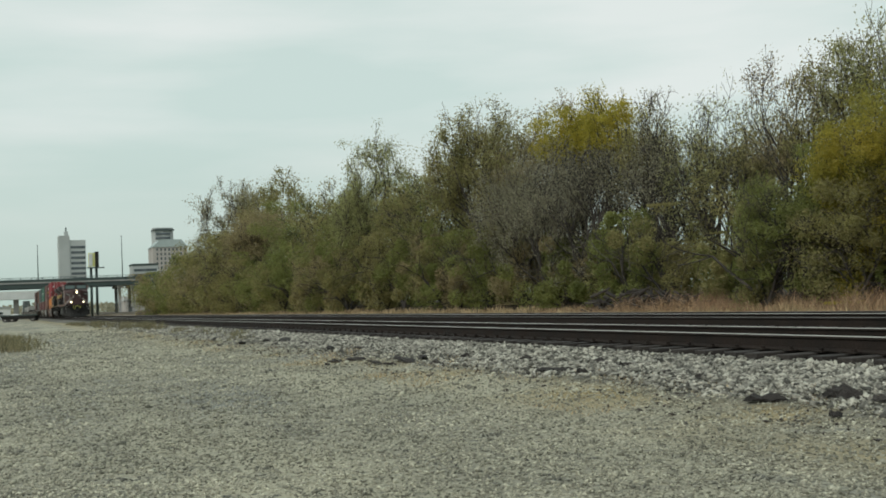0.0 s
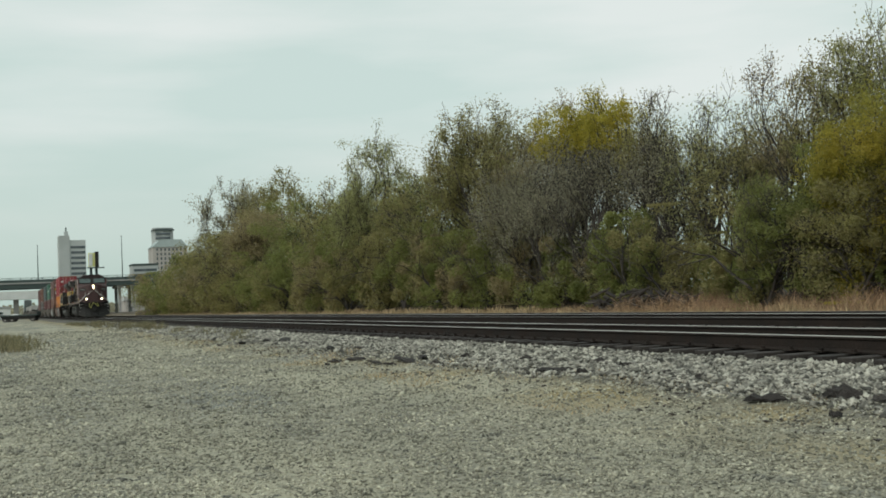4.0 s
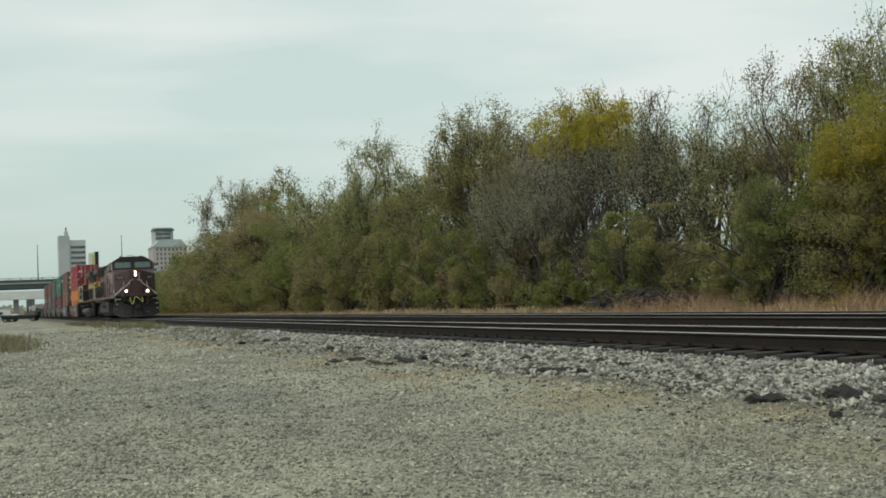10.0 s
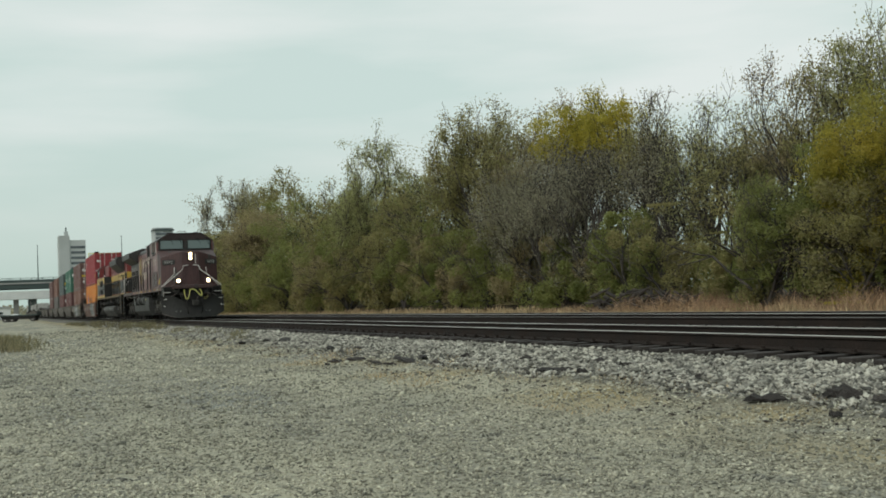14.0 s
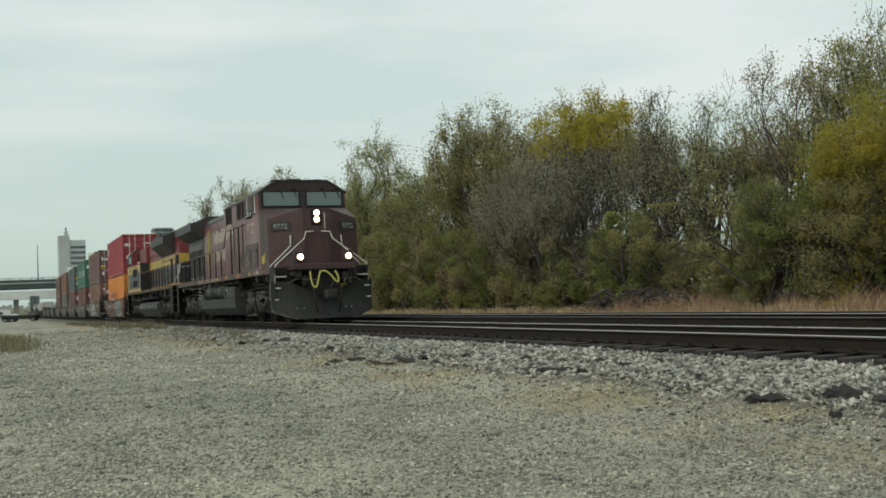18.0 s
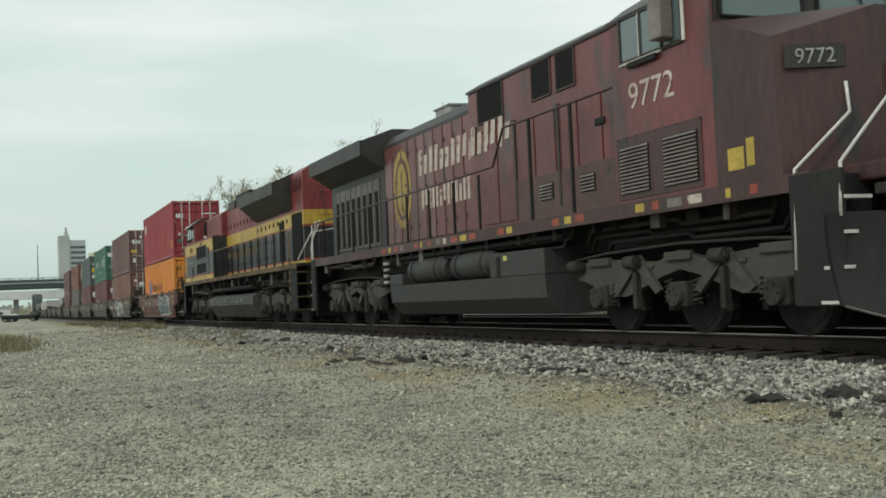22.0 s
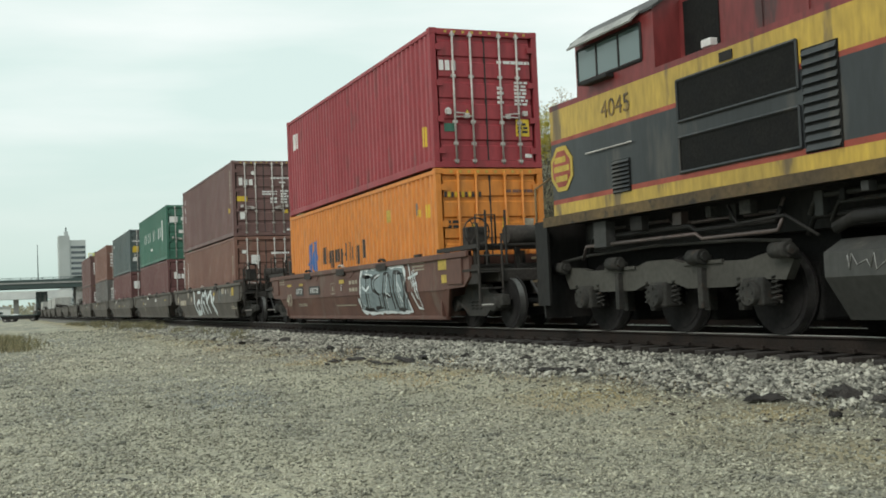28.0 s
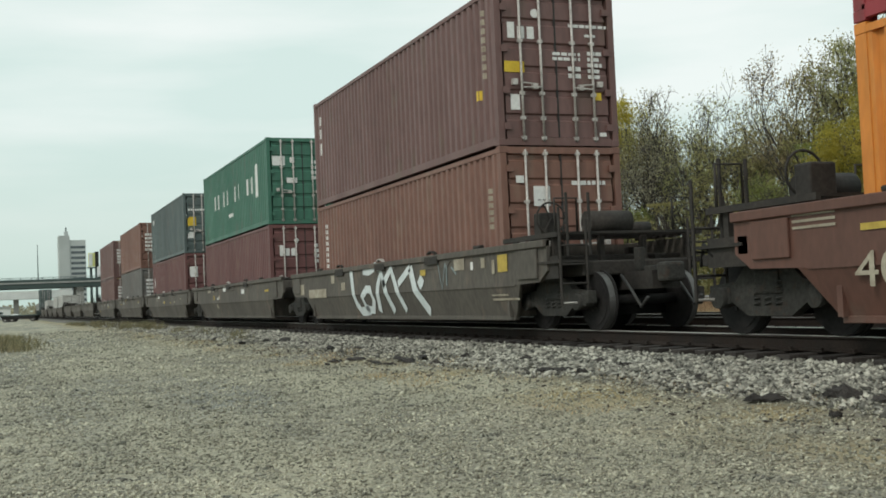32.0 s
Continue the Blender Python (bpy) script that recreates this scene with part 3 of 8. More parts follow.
# ---- far end: overpass, town ----
def make_overpass():
    X = -290.0
    b = empty("overpass", "grey-green steel girder road overpass on concrete piers", "bridge", at=(X, 0, 0))
    z0, zs = 6.9, 0.003
    for k, dx in enumerate((-6, 6)):
        boxpart("girder", M["girder"], b, dx - 0.4, dx + 0.4, -330, 330, 6.95, 8.05)
        boxpart("parapet", M["girder"], b, dx - 0.2, dx + 0.2, -330, 330, 8.4, 9.05)
    boxpart("deck", M["concrete"], b, -6.6, 6.6, -330, 330, 8.05, 8.4)
    bm = bmesh.new()
    for y in np.arange(-120, 110, 2.5):
        box(bm, 6.15, 6.3, y - 0.06, y + 0.06, 9.05, 9.5)
    for z in (9.25, 9.5):
        box(bm, 6.18, 6.27, -330, 330, z - 0.04, z + 0.04)
    part("railing", bm, M["girder"], b)
    for y, wd in [(q, 0.6) for q in (-290, -240, -190, -150, -118, -84, -50, -16.5, 56.0, 90.0, 140, 190, 240, 290)] + [(8.6, 0.95), (18.0, 0.35), (21.3, 0.35)]:
        for dx in (-4.5, 4.5):
            boxpart("pier", M["concrete"], b, dx - wd, dx + wd, y - wd, y + wd, -0.7, 6.4, 0.05)
        boxpart("pier_cap", M["concrete"], b, -6, 6, y - 0.8, y + 0.8, 6.3, 6.95, 0.05)
    # road lamps stand on the parapet
    for y, zt in ((-1.0, 17.3), (18.7, 19.2), (-40.0, 18.0), (46.0, 18.5)):
        l = empty("street_lamp", "tall grey road lamp on the overpass parapet", "street lamp", "road lamps", (X + 6, y, 9.04))
        piece("pole", lambda bm: rod(bm, (0, 0, 0), (0, 0, zt - 9.04), 0.13, 8, 0.07), M["girder"], l)
        piece("arm", lambda bm: rod(bm, (0, 0, zt - 9.1), (-1.6, 0, zt - 8.9), 0.05, 6), M["girder"], l)
        piece("lamp_head", lambda bm: box(bm, -2.2, -1.5, -0.13, 0.13, zt - 8.98, zt - 8.82, 0.03), M["concrete"], l)
    # lower ramp behind it
    r = empty("ramp_bridge", "pale concrete ramp bridge behind the overpass", "bridge", at=(X - 90, 0, 0))
    boxpart("deck", M["palewall"], r, -5, 5, -160, 12, 5.6, 7.4)
    boxpart("parapet", M["palewall"], r, 4.6, 5.02, -160, 12, 7.4, 8.2)
    for y in (-95, -65, -36, -5, 10):
        boxpart("pier", M["concrete"], r, -2, 2, y - 0.8, y + 0.8, -0.7, 5.6)


M["palewall"] = surface("pale_wall", (0.62, 0.64, 0.62), (0.52, 0.54, 0.53), 0.8, scale=0.2, fine=3, bump=0, grain=0.1)
M["towerwall"] = surface("tower_stone", (0.44, 0.47, 0.46), (0.38, 0.41, 0.40), 0.8, scale=0.05, fine=1.5, bump=0, grain=0.1)
M["darkglass"] = surface("tower_glass", (0.07, 0.09, 0.10), (0.10, 0.12, 0.13), 0.25, scale=0.1, fine=1.0, bump=0, grain=0.2)
M["beigewall"] = surface("beige_masonry", (0.46, 0.43, 0.39), (0.40, 0.38, 0.35), 0.8, scale=0.05, fine=1.5, bump=0, grain=0.1)
M["copper"] = surface("pale_green_roof", (0.40, 0.47, 0.45), (0.36, 0.43, 0.42), 0.6, scale=0.1, fine=1, bump=0, grain=0.1)
make_overpass()


def make_town():
    X = -900.0
    t = empty("office_tower", "tall pale office tower with dark ribbon windows", "building", "city skyline", (X, 0, -0.6))
    boxpart("wall", M["towerwall"], t, -24, 0, 33.1, 52.8, 0, 57.6)
    boxpart("stair_shaft", M["towerwall"], t, -18, 0.6, 33.0, 41.0, 0, 61.2)
    boxpart("mast_base", M["towerwall"], t, -12, -8, 37.6, 40.6, 61.2, 65)
    piece("mast", lambda bm: rod(bm, (-10, 39, 65), (-10, 39, 68.5), 0.5, 6), M["girder"], t)
    for z in np.arange(6, 55, 4.1):
        boxpart("window_band", M["darkglass"], t, 0.0, 0.25, 41.8, 52.4, z, z + 1.9)
    h = empty("hotel_building", "beige masonry building with pale green hipped roof", "building", "city skyline", (X, 0, -0.6))
    boxpart("wall", M["beigewall"], h, -30, 0, 103.8, 131.0, 0, 50.6)
    for z in np.arange(26, 48, 3.6):
        for y in np.arange(106.5, 130, 3.1):
            boxpart("window", M["darkglass"], h, 0.0, 0.2, y, y + 1.3, z, z + 2.0)
    bm = bmesh.new()
    slab(bm, [(103.2, 50.6), (131.6, 50.6), (126.0, 56.6), (109.3, 56.6)], 0, -30.5, 0.6)
    part("roof", bm, M["copper"], h)
    c = empty("round_tower", "round-cornered grey glass tower behind the hotel", "building", "city skyline", (X - 60, 0, -0.6))
    s = 960 / 900
    bm = bmesh.new()
    pts = [(-12, 112), (-1.5, 112), (0, 113.5), (1.2, 120), (0, 126.6), (-2, 129), (-12, 129)]
    slab(bm, pts, 2, 0, 70.5)
    part("wall", bm, M["towerwall"], c)
    for z in np.arange(50, 69, 3.6):
        boxpart("window_band", M["darkglass"], c, 0.3, 1.35, 114, 126, z, z + 1.7)
    boxpart("cornice", M["girder"], c, -12.3, 1.8, 111.7, 129.3, 67.8, 69)
    l = empty("low_office", "dark low office block with flat roof", "building", "city skyline", (X + 80, 0, -0.6))
    boxpart("wall", M["towerwall"], l, -20, 0, 79.0, 97, 0, 33.2)
    boxpart("roof_edge", M["girder"], l, -20.3, 0.3, 78.8, 97.2, 33.2, 34.6)
    for z in np.arange(22, 32, 3.5):
        boxpart("window_band", M["darkglass"], l, 0.0, 0.2, 80, 96, z, z + 1.8)
    # sign on posts
    b = empty("billboard", "yellow and white roadside billboard on two posts", "billboard", at=(-310, 0, 0))
    boxpart("panel", M["signyellow"], b, -1.0, -0.2, 12.6, 14.3, 12.8, 16.5)
    boxpart("side_panel", M["black"], b, -2.2, 0.3, 14.3, 15.2, 12.7, 16.8)
    boxpart("white_field", M["palewall"], b, -0.2, -0.12, 12.7, 13.6, 13.0, 16.3)
    boxpart("catwalk", M["girder"], b, -0.8, 0.8, 12.2, 16.6, 12.35, 12.6)
    for y in (13.2, 14.6):
        piece("post", lambda bm: rod(bm, (-0.6, y, -0.6), (-0.6, y, 12.6), 0.35, 8), M["girder"], b)
    s = empty("small_building", "small beige trackside building with white roof", "building", at=(-330, 0, -0.6))
    boxpart("wall", M["beigewall"], s, -14, 0, 23.8, 28.9, 0, 4.0)
    boxpart("roof", M["palewall"], s, -14.4, 0.4, 23.5, 29.2, 4.0, 5.2)
    boxpart("door", M["girder"], s, 0.0, 0.1, 25.2, 26.4, 0, 2.2)


M["signyellow"] = surface("sign_yellow", (0.62, 0.62, 0.22), (0.56, 0.58, 0.25), 0.5, scale=0.5, fine=4, bump=0, grain=0.1)
make_town()


# ---- stones, grass and litter ----
def stones(name, pts, size, material, label, rng):
    """Angular stones, eight faces each, half sunk where they lie."""
    n = len(pts)
    base = np.array([(1, 0, 0), (-1, 0, 0), (0, 1, 0), (0, -1, 0), (0, 0, 1), (0, 0, -1)], float)
    v = base[None] + rng.normal(size=(n, 6, 3)) * 0.28
    v *= (size * rng.uniform(0.5, 1.5, n))[:, None, None] * rng.uniform(0.5, 1.35, (n, 1, 3)) * np.array([1, 1, 0.58])
    a = rng.uniform(0, 2 * math.pi, n)
    c, s = np.cos(a)[:, None], np.sin(a)[:, None]
    v = np.stack([v[..., 0] * c - v[..., 1] * s, v[..., 0] * s + v[..., 1] * c, v[..., 2]], -1)
    tilt = rng.normal(size=(n, 1)) * 0.5
    v = np.stack([v[..., 0], v[..., 1] * np.cos(tilt) - v[..., 2] * np.sin(tilt), v[..., 1] * np.sin(tilt) + v[..., 2] * np.cos(tilt)], -1)
    v = (v + pts[:, None]).reshape(-1, 3)
    tri = np.array([(0, 2, 4), (2, 1, 4), (1, 3, 4), (3, 0, 4), (2, 0, 5), (1, 2, 5), (3, 1, 5), (0, 3, 5)])
    f = (np.arange(n)[:, None, None] * 6 + tri).reshape(-1, 3)
    ob = raw(name, v, f, material)
    return tagged(ob, label, "gravel", kind="stuff")


def on_ground(x, y):
    z = np.array([lie(a, b) for a, b in zip(x, y)])
    return z + np.array([0.05 * noise.noise((a * 0.25, b * 0.4, 1)) + 0.025 * noise.noise((a * 1.3, b * 1.3, 4)) if -12 < b < -1.3 and a > -80 else 0.0 for a, b in zip(x, y)])


def scatter_stones():
    rng = np.random.default_rng(11)
    # ballast shoulder, thinning out towards the lot
    n = 40000
    x = -np.exp(rng.uniform(math.log(3.0), math.log(95.0), n))
    y = -1.38 - 1.75 * rng.random(n) ** 1.1
    keep = rng.random(n) < np.clip((y + 3.1 - 0.45 * np.array([noise.noise((a * 0.4, b, 6)) for a, b in zip(x, y)])) / 0.75, 0.0, 1.0)
    x, y = x[keep], y[keep]
    stones("ballast_shoulder", np.stack([x, y, on_ground(x, y) + 0.012], 1), 0.034 + 0.0003 * -x, M["ballast"], "loose pale grey ballast stones", rng)
    n = 5000
    x = -np.exp(rng.uniform(math.log(4.0), math.log(60.0), n))
    y = rng.uniform(-1.4, -0.92, n)
    stones("ballast_cribs", np.stack([x, y, np.full(n, -0.265)], 1), np.full(n, 0.04), M["ballast"], "ballast stones between the tie ends", rng)
    n = 7000
    x = -np.exp(rng.uniform(math.log(6.0), math.log(95.0), n))
    y = np.where(rng.random(n) < 0.5, rng.uniform(1.32, 2.65, n), rng.uniform(5.25, 6.9, n))
    stones("ballast_bed", np.stack([x, y, on_ground(x, y) + 0.01], 1), np.full(n, 0.045), M["ballast"], "loose pale grey ballast stones", rng)
    # fine gravel of the lot
    n = 125000
    d = np.exp(rng.uniform(math.log(6.0), math.log(75.0), n))
    a = rng.uniform(radians(43), radians(92), n)
    x, y = -d * np.sin(a), -9.5 + d * np.cos(a)
    keep = (y < -2.5) & (y > -12)
    x, y, d = x[keep], y[keep], d[keep]
    stones("lot_stones", np.stack([x, y, on_ground(x, y) + 0.004], 1), (0.0070 + 0.00068 * d) * np.where(rng.random(len(x)) < 0.07, 1.7, 1.0), M["pebble"], "scattered small stones of the gravel lot", rng)


def blades(name, x, y, h, wide, material, label, rng, lean=0.35):
    n = len(x)
    z = np.array([lie(a, b) for a, b in zip(x, y)])
    p = np.stack([x, y, z - 0.02], 1)
    a = rng.uniform(0, 2 * math.pi, n)
    side = np.stack([np.cos(a), np.sin(a), np.zeros(n)], 1) * (wide * rng.uniform(0.6, 1.4, n))[:, None]
    b = rng.uniform(0, 2 * math.pi, n)
    bend = np.stack([np.cos(b), np.sin(b), np.zeros(n)], 1) * (h * lean * rng.uniform(0.2, 1.0, n))[:, None]
    up = np.stack([np.zeros(n), np.zeros(n), h], 1)
    v = np.stack([p - side, p + side, p + side * 0.8 + up * 0.55 + bend * 0.4, p + up + bend, p - side * 0.8 + up * 0.55 + bend * 0.4], 1).reshape(-1, 3)
    i = np.arange(n)[:, None] * 5
    f = np.concatenate([np.concatenate([i, i + 1, i + 2], 1), np.concatenate([i, i + 2, i + 4], 1), np.concatenate([i + 4, i + 2, i + 3], 1)])
    return tagged(raw(name, v, f, material), label, "grass", kind="stuff")


def sow():
    rng = np.random.default_rng(21)
    n = 26000
    x = -np.exp(rng.uniform(math.log(13.0), math.log(170.0), n))
    y = rng.uniform(8.6, 15.0, n)
    clump = np.array([noise.noise((a * 0.5, b * 0.8, 0)) for a, b in zip(x, y)])
    h = np.clip(0.22 + 0.25 * clump, 0.06, 0.6) * rng.uniform(0.6, 1.3, n)
    blades("dry_grass", x, y, h, 0.012 + 0.00025 * -x, M["drygrass"], "straw-coloured dry grass beside the track", rng)
    n = 26000
    x = -rng.uniform(12.0, 46.0, n)
    y = rng.uniform(11.2, 15.4, n)
    patch = np.array([noise.noise((a * 0.45, b * 0.6, 3)) + 0.6 * noise.noise((a * 1.6, b * 1.4, 8)) for a, b in zip(x, y)])
    tall = np.clip((x + 48) / 16, 0.15, 1.0) * np.clip(0.42 + 0.95 * patch, 0.08, 1.0)
    blades("tall_weeds", x, y, tall * rng.uniform(0.25, 1.25, n), np.full(n, 0.0075), M["russet"], "tall russet dead weeds before the trees", rng, 0.9)
    n = 2600
    x = rng.uniform(-62, -38, n)
    y = -9.35 + rng.normal(size=n) * 0.55 + (x + 45) * 0.02
    blades("lot_weeds", x, y, rng.uniform(0.1, 0.42, n), np.full(n, 0.012), M["weed"], "dull green weeds at the edge of the lot", rng, 0.6)
    n = 4200
    c = np.concatenate([rng.uniform(0.28, 1, 84), rng.uniform(0, 0.28, 12)])
    cx, cy = -32 - 80 * c, -2.35 - 2.4 * np.clip(c - 0.55, 0, 1) + rng.normal(size=96) * 0.32
    k = rng.integers(0, 96, n)
    blades("track_weeds", cx[k] + rng.normal(size=n) * 0.25, cy[k] + rng.normal(size=n) * 0.15, rng.uniform(0.08, 0.42, n) * np.where(cx[k] > -50, 0.7, 1.0), np.full(n, 0.011), M["weed"], "low weeds along the foot of the ballast", rng, 0.6)
    n = 5200
    x = -np.exp(rng.uniform(math.log(7.0), math.log(40.0), n))
    y = rng.uniform(-4.4, -2.3, n)
    keep = np.array([noise.noise((a * 0.45, b * 0.9, 9)) > 0.12 for a, b in zip(x, y)])
    x, y = x[keep], y[keep]
    blades("straw_tufts", x, y, rng.uniform(0.02, 0.07, len(x)), np.full(len(x), 0.007), M["drygrass"], "short dry straw between the stones", rng, 1.2)


scatter_stones()
sow()


def litter():
    """Dark chips and flattened straw along the foot of the ballast."""
    rng = np.random.default_rng(31)
    n = 1300
    x = -np.exp(rng.uniform(math.log(6.0), math.log(45.0), n))
    y = -2.3 - 1.7 * rng.random(n) ** 1.6
    stones("dark_chips", np.stack([x, y, on_ground(x, y) + 0.006], 1), 0.014 + 0.0009 * -x * rng.uniform(0.3, 1.0, n), M["tie"], "scattered dark chips of old tie wood", rng)
    n = 1500
    d = np.exp(rng.uniform(math.log(5.0), math.log(40.0), n))
    a = rng.uniform(radians(43), radians(92), n)
    x, y = -d * np.sin(a), -9.5 + d * np.cos(a)
    keep = (y < -2.6) & np.array([noise.noise((p * 0.35, q * 0.7, 15)) > -0.1 for p, q in zip(x, y)])
    x, y, d = x[keep], y[keep], d[keep]
    stones("lot_chips", np.stack([x, y, on_ground(x, y) + 0.005], 1), (0.005 + 0.0008 * d) * rng.uniform(0.5, 1.5, len(x)), M["darkstone"], "scattered dark stones of the gravel lot", rng)
    x, y = [], []
    for cx, cy, wx, wy, n in ((-10.4, -2.75, 0.8, 0.20, 1500), (-15.4, -2.75, 1.6, 0.22, 1300), (-7.3, -3.1, 0.4, 0.25, 700), (-12.6, -3.2, 0.9, 0.3, 800), (-20.5, -3.2, 2.2, 0.3, 900), (-28.0, -3.3, 3.0, 0.35, 900)):
        x.append(cx + rng.normal(size=n) * wx)
        y.append(cy + rng.normal(size=n) * wy)
    x, y = np.concatenate(x), np.concatenate(y)
    blades("flat_straw", x, y, rng.uniform(0.012, 0.05, len(x)), np.full(len(x), 0.006), M["drygrass"], "flattened dry straw at the foot of the ballast", rng, 3.0)


M["darkstone"] = surface("dark_stone", (0.12, 0.12, 0.105), (0.065, 0.064, 0.058), 0.9, scale=4, fine=30, island=True, rnd=0.5, bump=0.2)
litter()


M["oldwood"] = surface("weathered_tie_wood", (0.016, 0.014, 0.013), (0.055, 0.048, 0.043), 0.9, scale=9, fine=40, spread=0.8, bump=0.6, grain=0.4, rnd=0.35)


def make_fragment(x, y, length, width, height, turn, seed, label):
    """A broken end of an old tie: a splintered dark chunk of timber."""
    rng = random.Random(seed)
    bm = bmesh.new()
    n = 6
    rings = []
    for i in range(n):
        q = i / (n - 1)
        k = (1 - 0.6 * abs(2 * q - 1) ** 5) * rng.uniform(0.6, 1.15)
        xx = (q - 0.5) * length
        rings.append([bm.verts.new((xx + rng.uniform(-0.04, 0.04) * length, sy * width / 2 * k * rng.uniform(0.75, 1.15), max(0.0, sz) * height * k * rng.uniform(0.25, 1.3) - 0.03)) for sy, sz in ((-1, 0), (-1, 0.8), (-0.3, 1.05), (0.5, 1), (1, 0.7), (1, 0))])
    for a, b in zip(rings, rings[1:]):
        for j in range(6):
            bm.faces.new((a[j], a[(j + 1) % 6], b[(j + 1) % 6], b[j]))
    bm.faces.new(rings[0])
    bm.faces.new(rings[-1][::-1])
    ob = part("timber_fragment", bm, M["oldwood"])
    z = lie(x, y) + 0.05 * noise.noise((x * 0.25, y * 0.4, 1)) + 0.025 * noise.noise((x * 1.3, y * 1.3, 4))
    ob.matrix_basis = pose(x, y, z + 0.045, rng.uniform(-8, 8), rng.uniform(-6, 6), turn)
    tagged(ob, label, "wood debris", "broken ties on the ballast")


for i, (x, y, a, b, c, turn) in enumerate((
    (-31.78, -3.05, 0.85, 0.27, 0.07, -18), (-29.24, -2.42, 0.93, 0.3, 0.07, -14), (-23.93, -2.7, 0.5, 0.16, 0.06, -15), (-22.6, -2.37, 0.33, 0.11, 0.07, 21), (-21.73, -2.4, 0.28, 0.09, 0.05, -4),
    (-20.3, -3.65, 0.49, 0.16, 0.05, 14), (-18.65, -3.37, 0.51, 0.16, 0.06, 7), (-18.19, -2.99, 0.74, 0.24, 0.05, 2), (-18.06, -2.68, 0.59, 0.19, 0.05, -21), (-19.68, -3.96, 0.22, 0.09, 0.05, -5),
    (-20.0, -3.33, 0.48, 0.15, 0.05, 30), (-17.97, -3.34, 0.29, 0.09, 0.05, 25), (-12.94, -2.76, 0.5, 0.16, 0.06, 40), (-12.41, -2.67, 0.15, 0.09, 0.05, 22), (-10.19, -2.41, 0.17, 0.09, 0.06, 31),
    (-8.35, -3.01, 0.47, 0.15, 0.07, 39), (-7.73, -2.66, 0.49, 0.16, 0.11, 9), (-7.25, -2.71, 0.31, 0.1, 0.06, -21), (-15.48, -2.54, 0.26, 0.09, 0.05, -22), (-14.85, -2.27, 0.23, 0.09, 0.05, 21),
    (-16.72, -2.39, 0.31, 0.1, 0.05, 34), (-12.21, -2.13, 0.22, 0.09, 0.05, 15), (-10.76, -1.23, 0.19, 0.09, 0.05, 23), (-10.99, -2.33, 0.14, 0.09, 0.05, 29), (-7.12, -3.29, 0.12, 0.09, 0.05, -4),
    (-16.97, -2.89, 0.34, 0.11, 0.05, -3), (-26.9, -2.48, 0.56, 0.18, 0.05, 5), (-30.66, -2.64, 0.58, 0.19, 0.06, 4), (-36.84, -2.96, 0.69, 0.22, 0.07, -22), (-13.03, -2.06, 0.23, 0.09, 0.05, -3))):
    make_fragment(x, y, a * (1.1 if x < -12 else 0.85), b, c * (1.1 if x < -12 else 0.9), turn, 50 + i, "dark splintered piece of old railway tie on the ballast")


def make_brush_pile():
    rng = np.random.default_rng(5)
    t = empty("brush_pile", "dark heap of cut logs and branches", "brush pile", at=(-36.5, 13.4, lie(-36.5, 13.4)))
    for i in range(150):
        a0 = rng.uniform(-1, 1)
        c = np.array([a0 * 3.2, rng.normal() * 0.4, rng.random() ** 1.3 * (0.95 - 0.5 * abs(a0) ** 2)])
        a = rng.uniform(-0.9, 0.9)
        d = np.array([math.cos(a), math.sin(a) * 0.6, rng.normal() * 0.25])
        ln = rng.uniform(0.15, 0.75)
        p, q = c - d * ln, c + d * ln
        p[2], q[2] = max(p[2], 0.05), max(q[2], 0.05)
        piece("log", lambda bm: rod(bm, p, q, 0.075 * rng.uniform(0.3, 1.3), 6, 0.03), M["tie"] if i % 5 else M["bark"], t)


make_brush_pile()


def make_far_woods():
    """A low line of woods and sheds far beyond the overpass."""
    rng = np.random.default_rng(8)
    n = 9000
    x = rng.uniform(-760, -560, n)
    y = rng.uniform(-260, 150, n)
    h = 5 + 3 * np.array([noise.noise((a * 0.02, b * 0.03, 2)) for a, b in zip(x, y)])
    c = np.stack([x, y, rng.random(n) ** 0.7 * np.clip(h, 2, 9)], 1)
    v, f = leaf_blades(rng, c, 1.3)
    tagged(raw("far_woods", v, f, LEAF["grey"]), "grey far line of trees beyond the overpass", "woods", kind="stuff")
    for y0, y1, x, z in ((-120, -30, -520, 5.0), (-28, -6, -470, 4.2), (6, 14, -540, 4.6)):
        s = empty("warehouse", "pale low warehouse beyond the overpass", "building", "sheds beyond the overpass", (x, 0, -0.6))
        boxpart("wall", M["palewall"], s, -20, 0, y0, y1, 0, z)
        boxpart("roof", M["concrete"], s, -20.4, 0.4, y0 - 0.4, y1 + 0.4, z, z + 0.5)
        for q in np.arange(y0 + 2, y1 - 4, 9.0):
            boxpart("loading_door", M["girder"], s, 0.0, 0.12, q, q + 3.4, 0, 3.4)


make_far_woods()


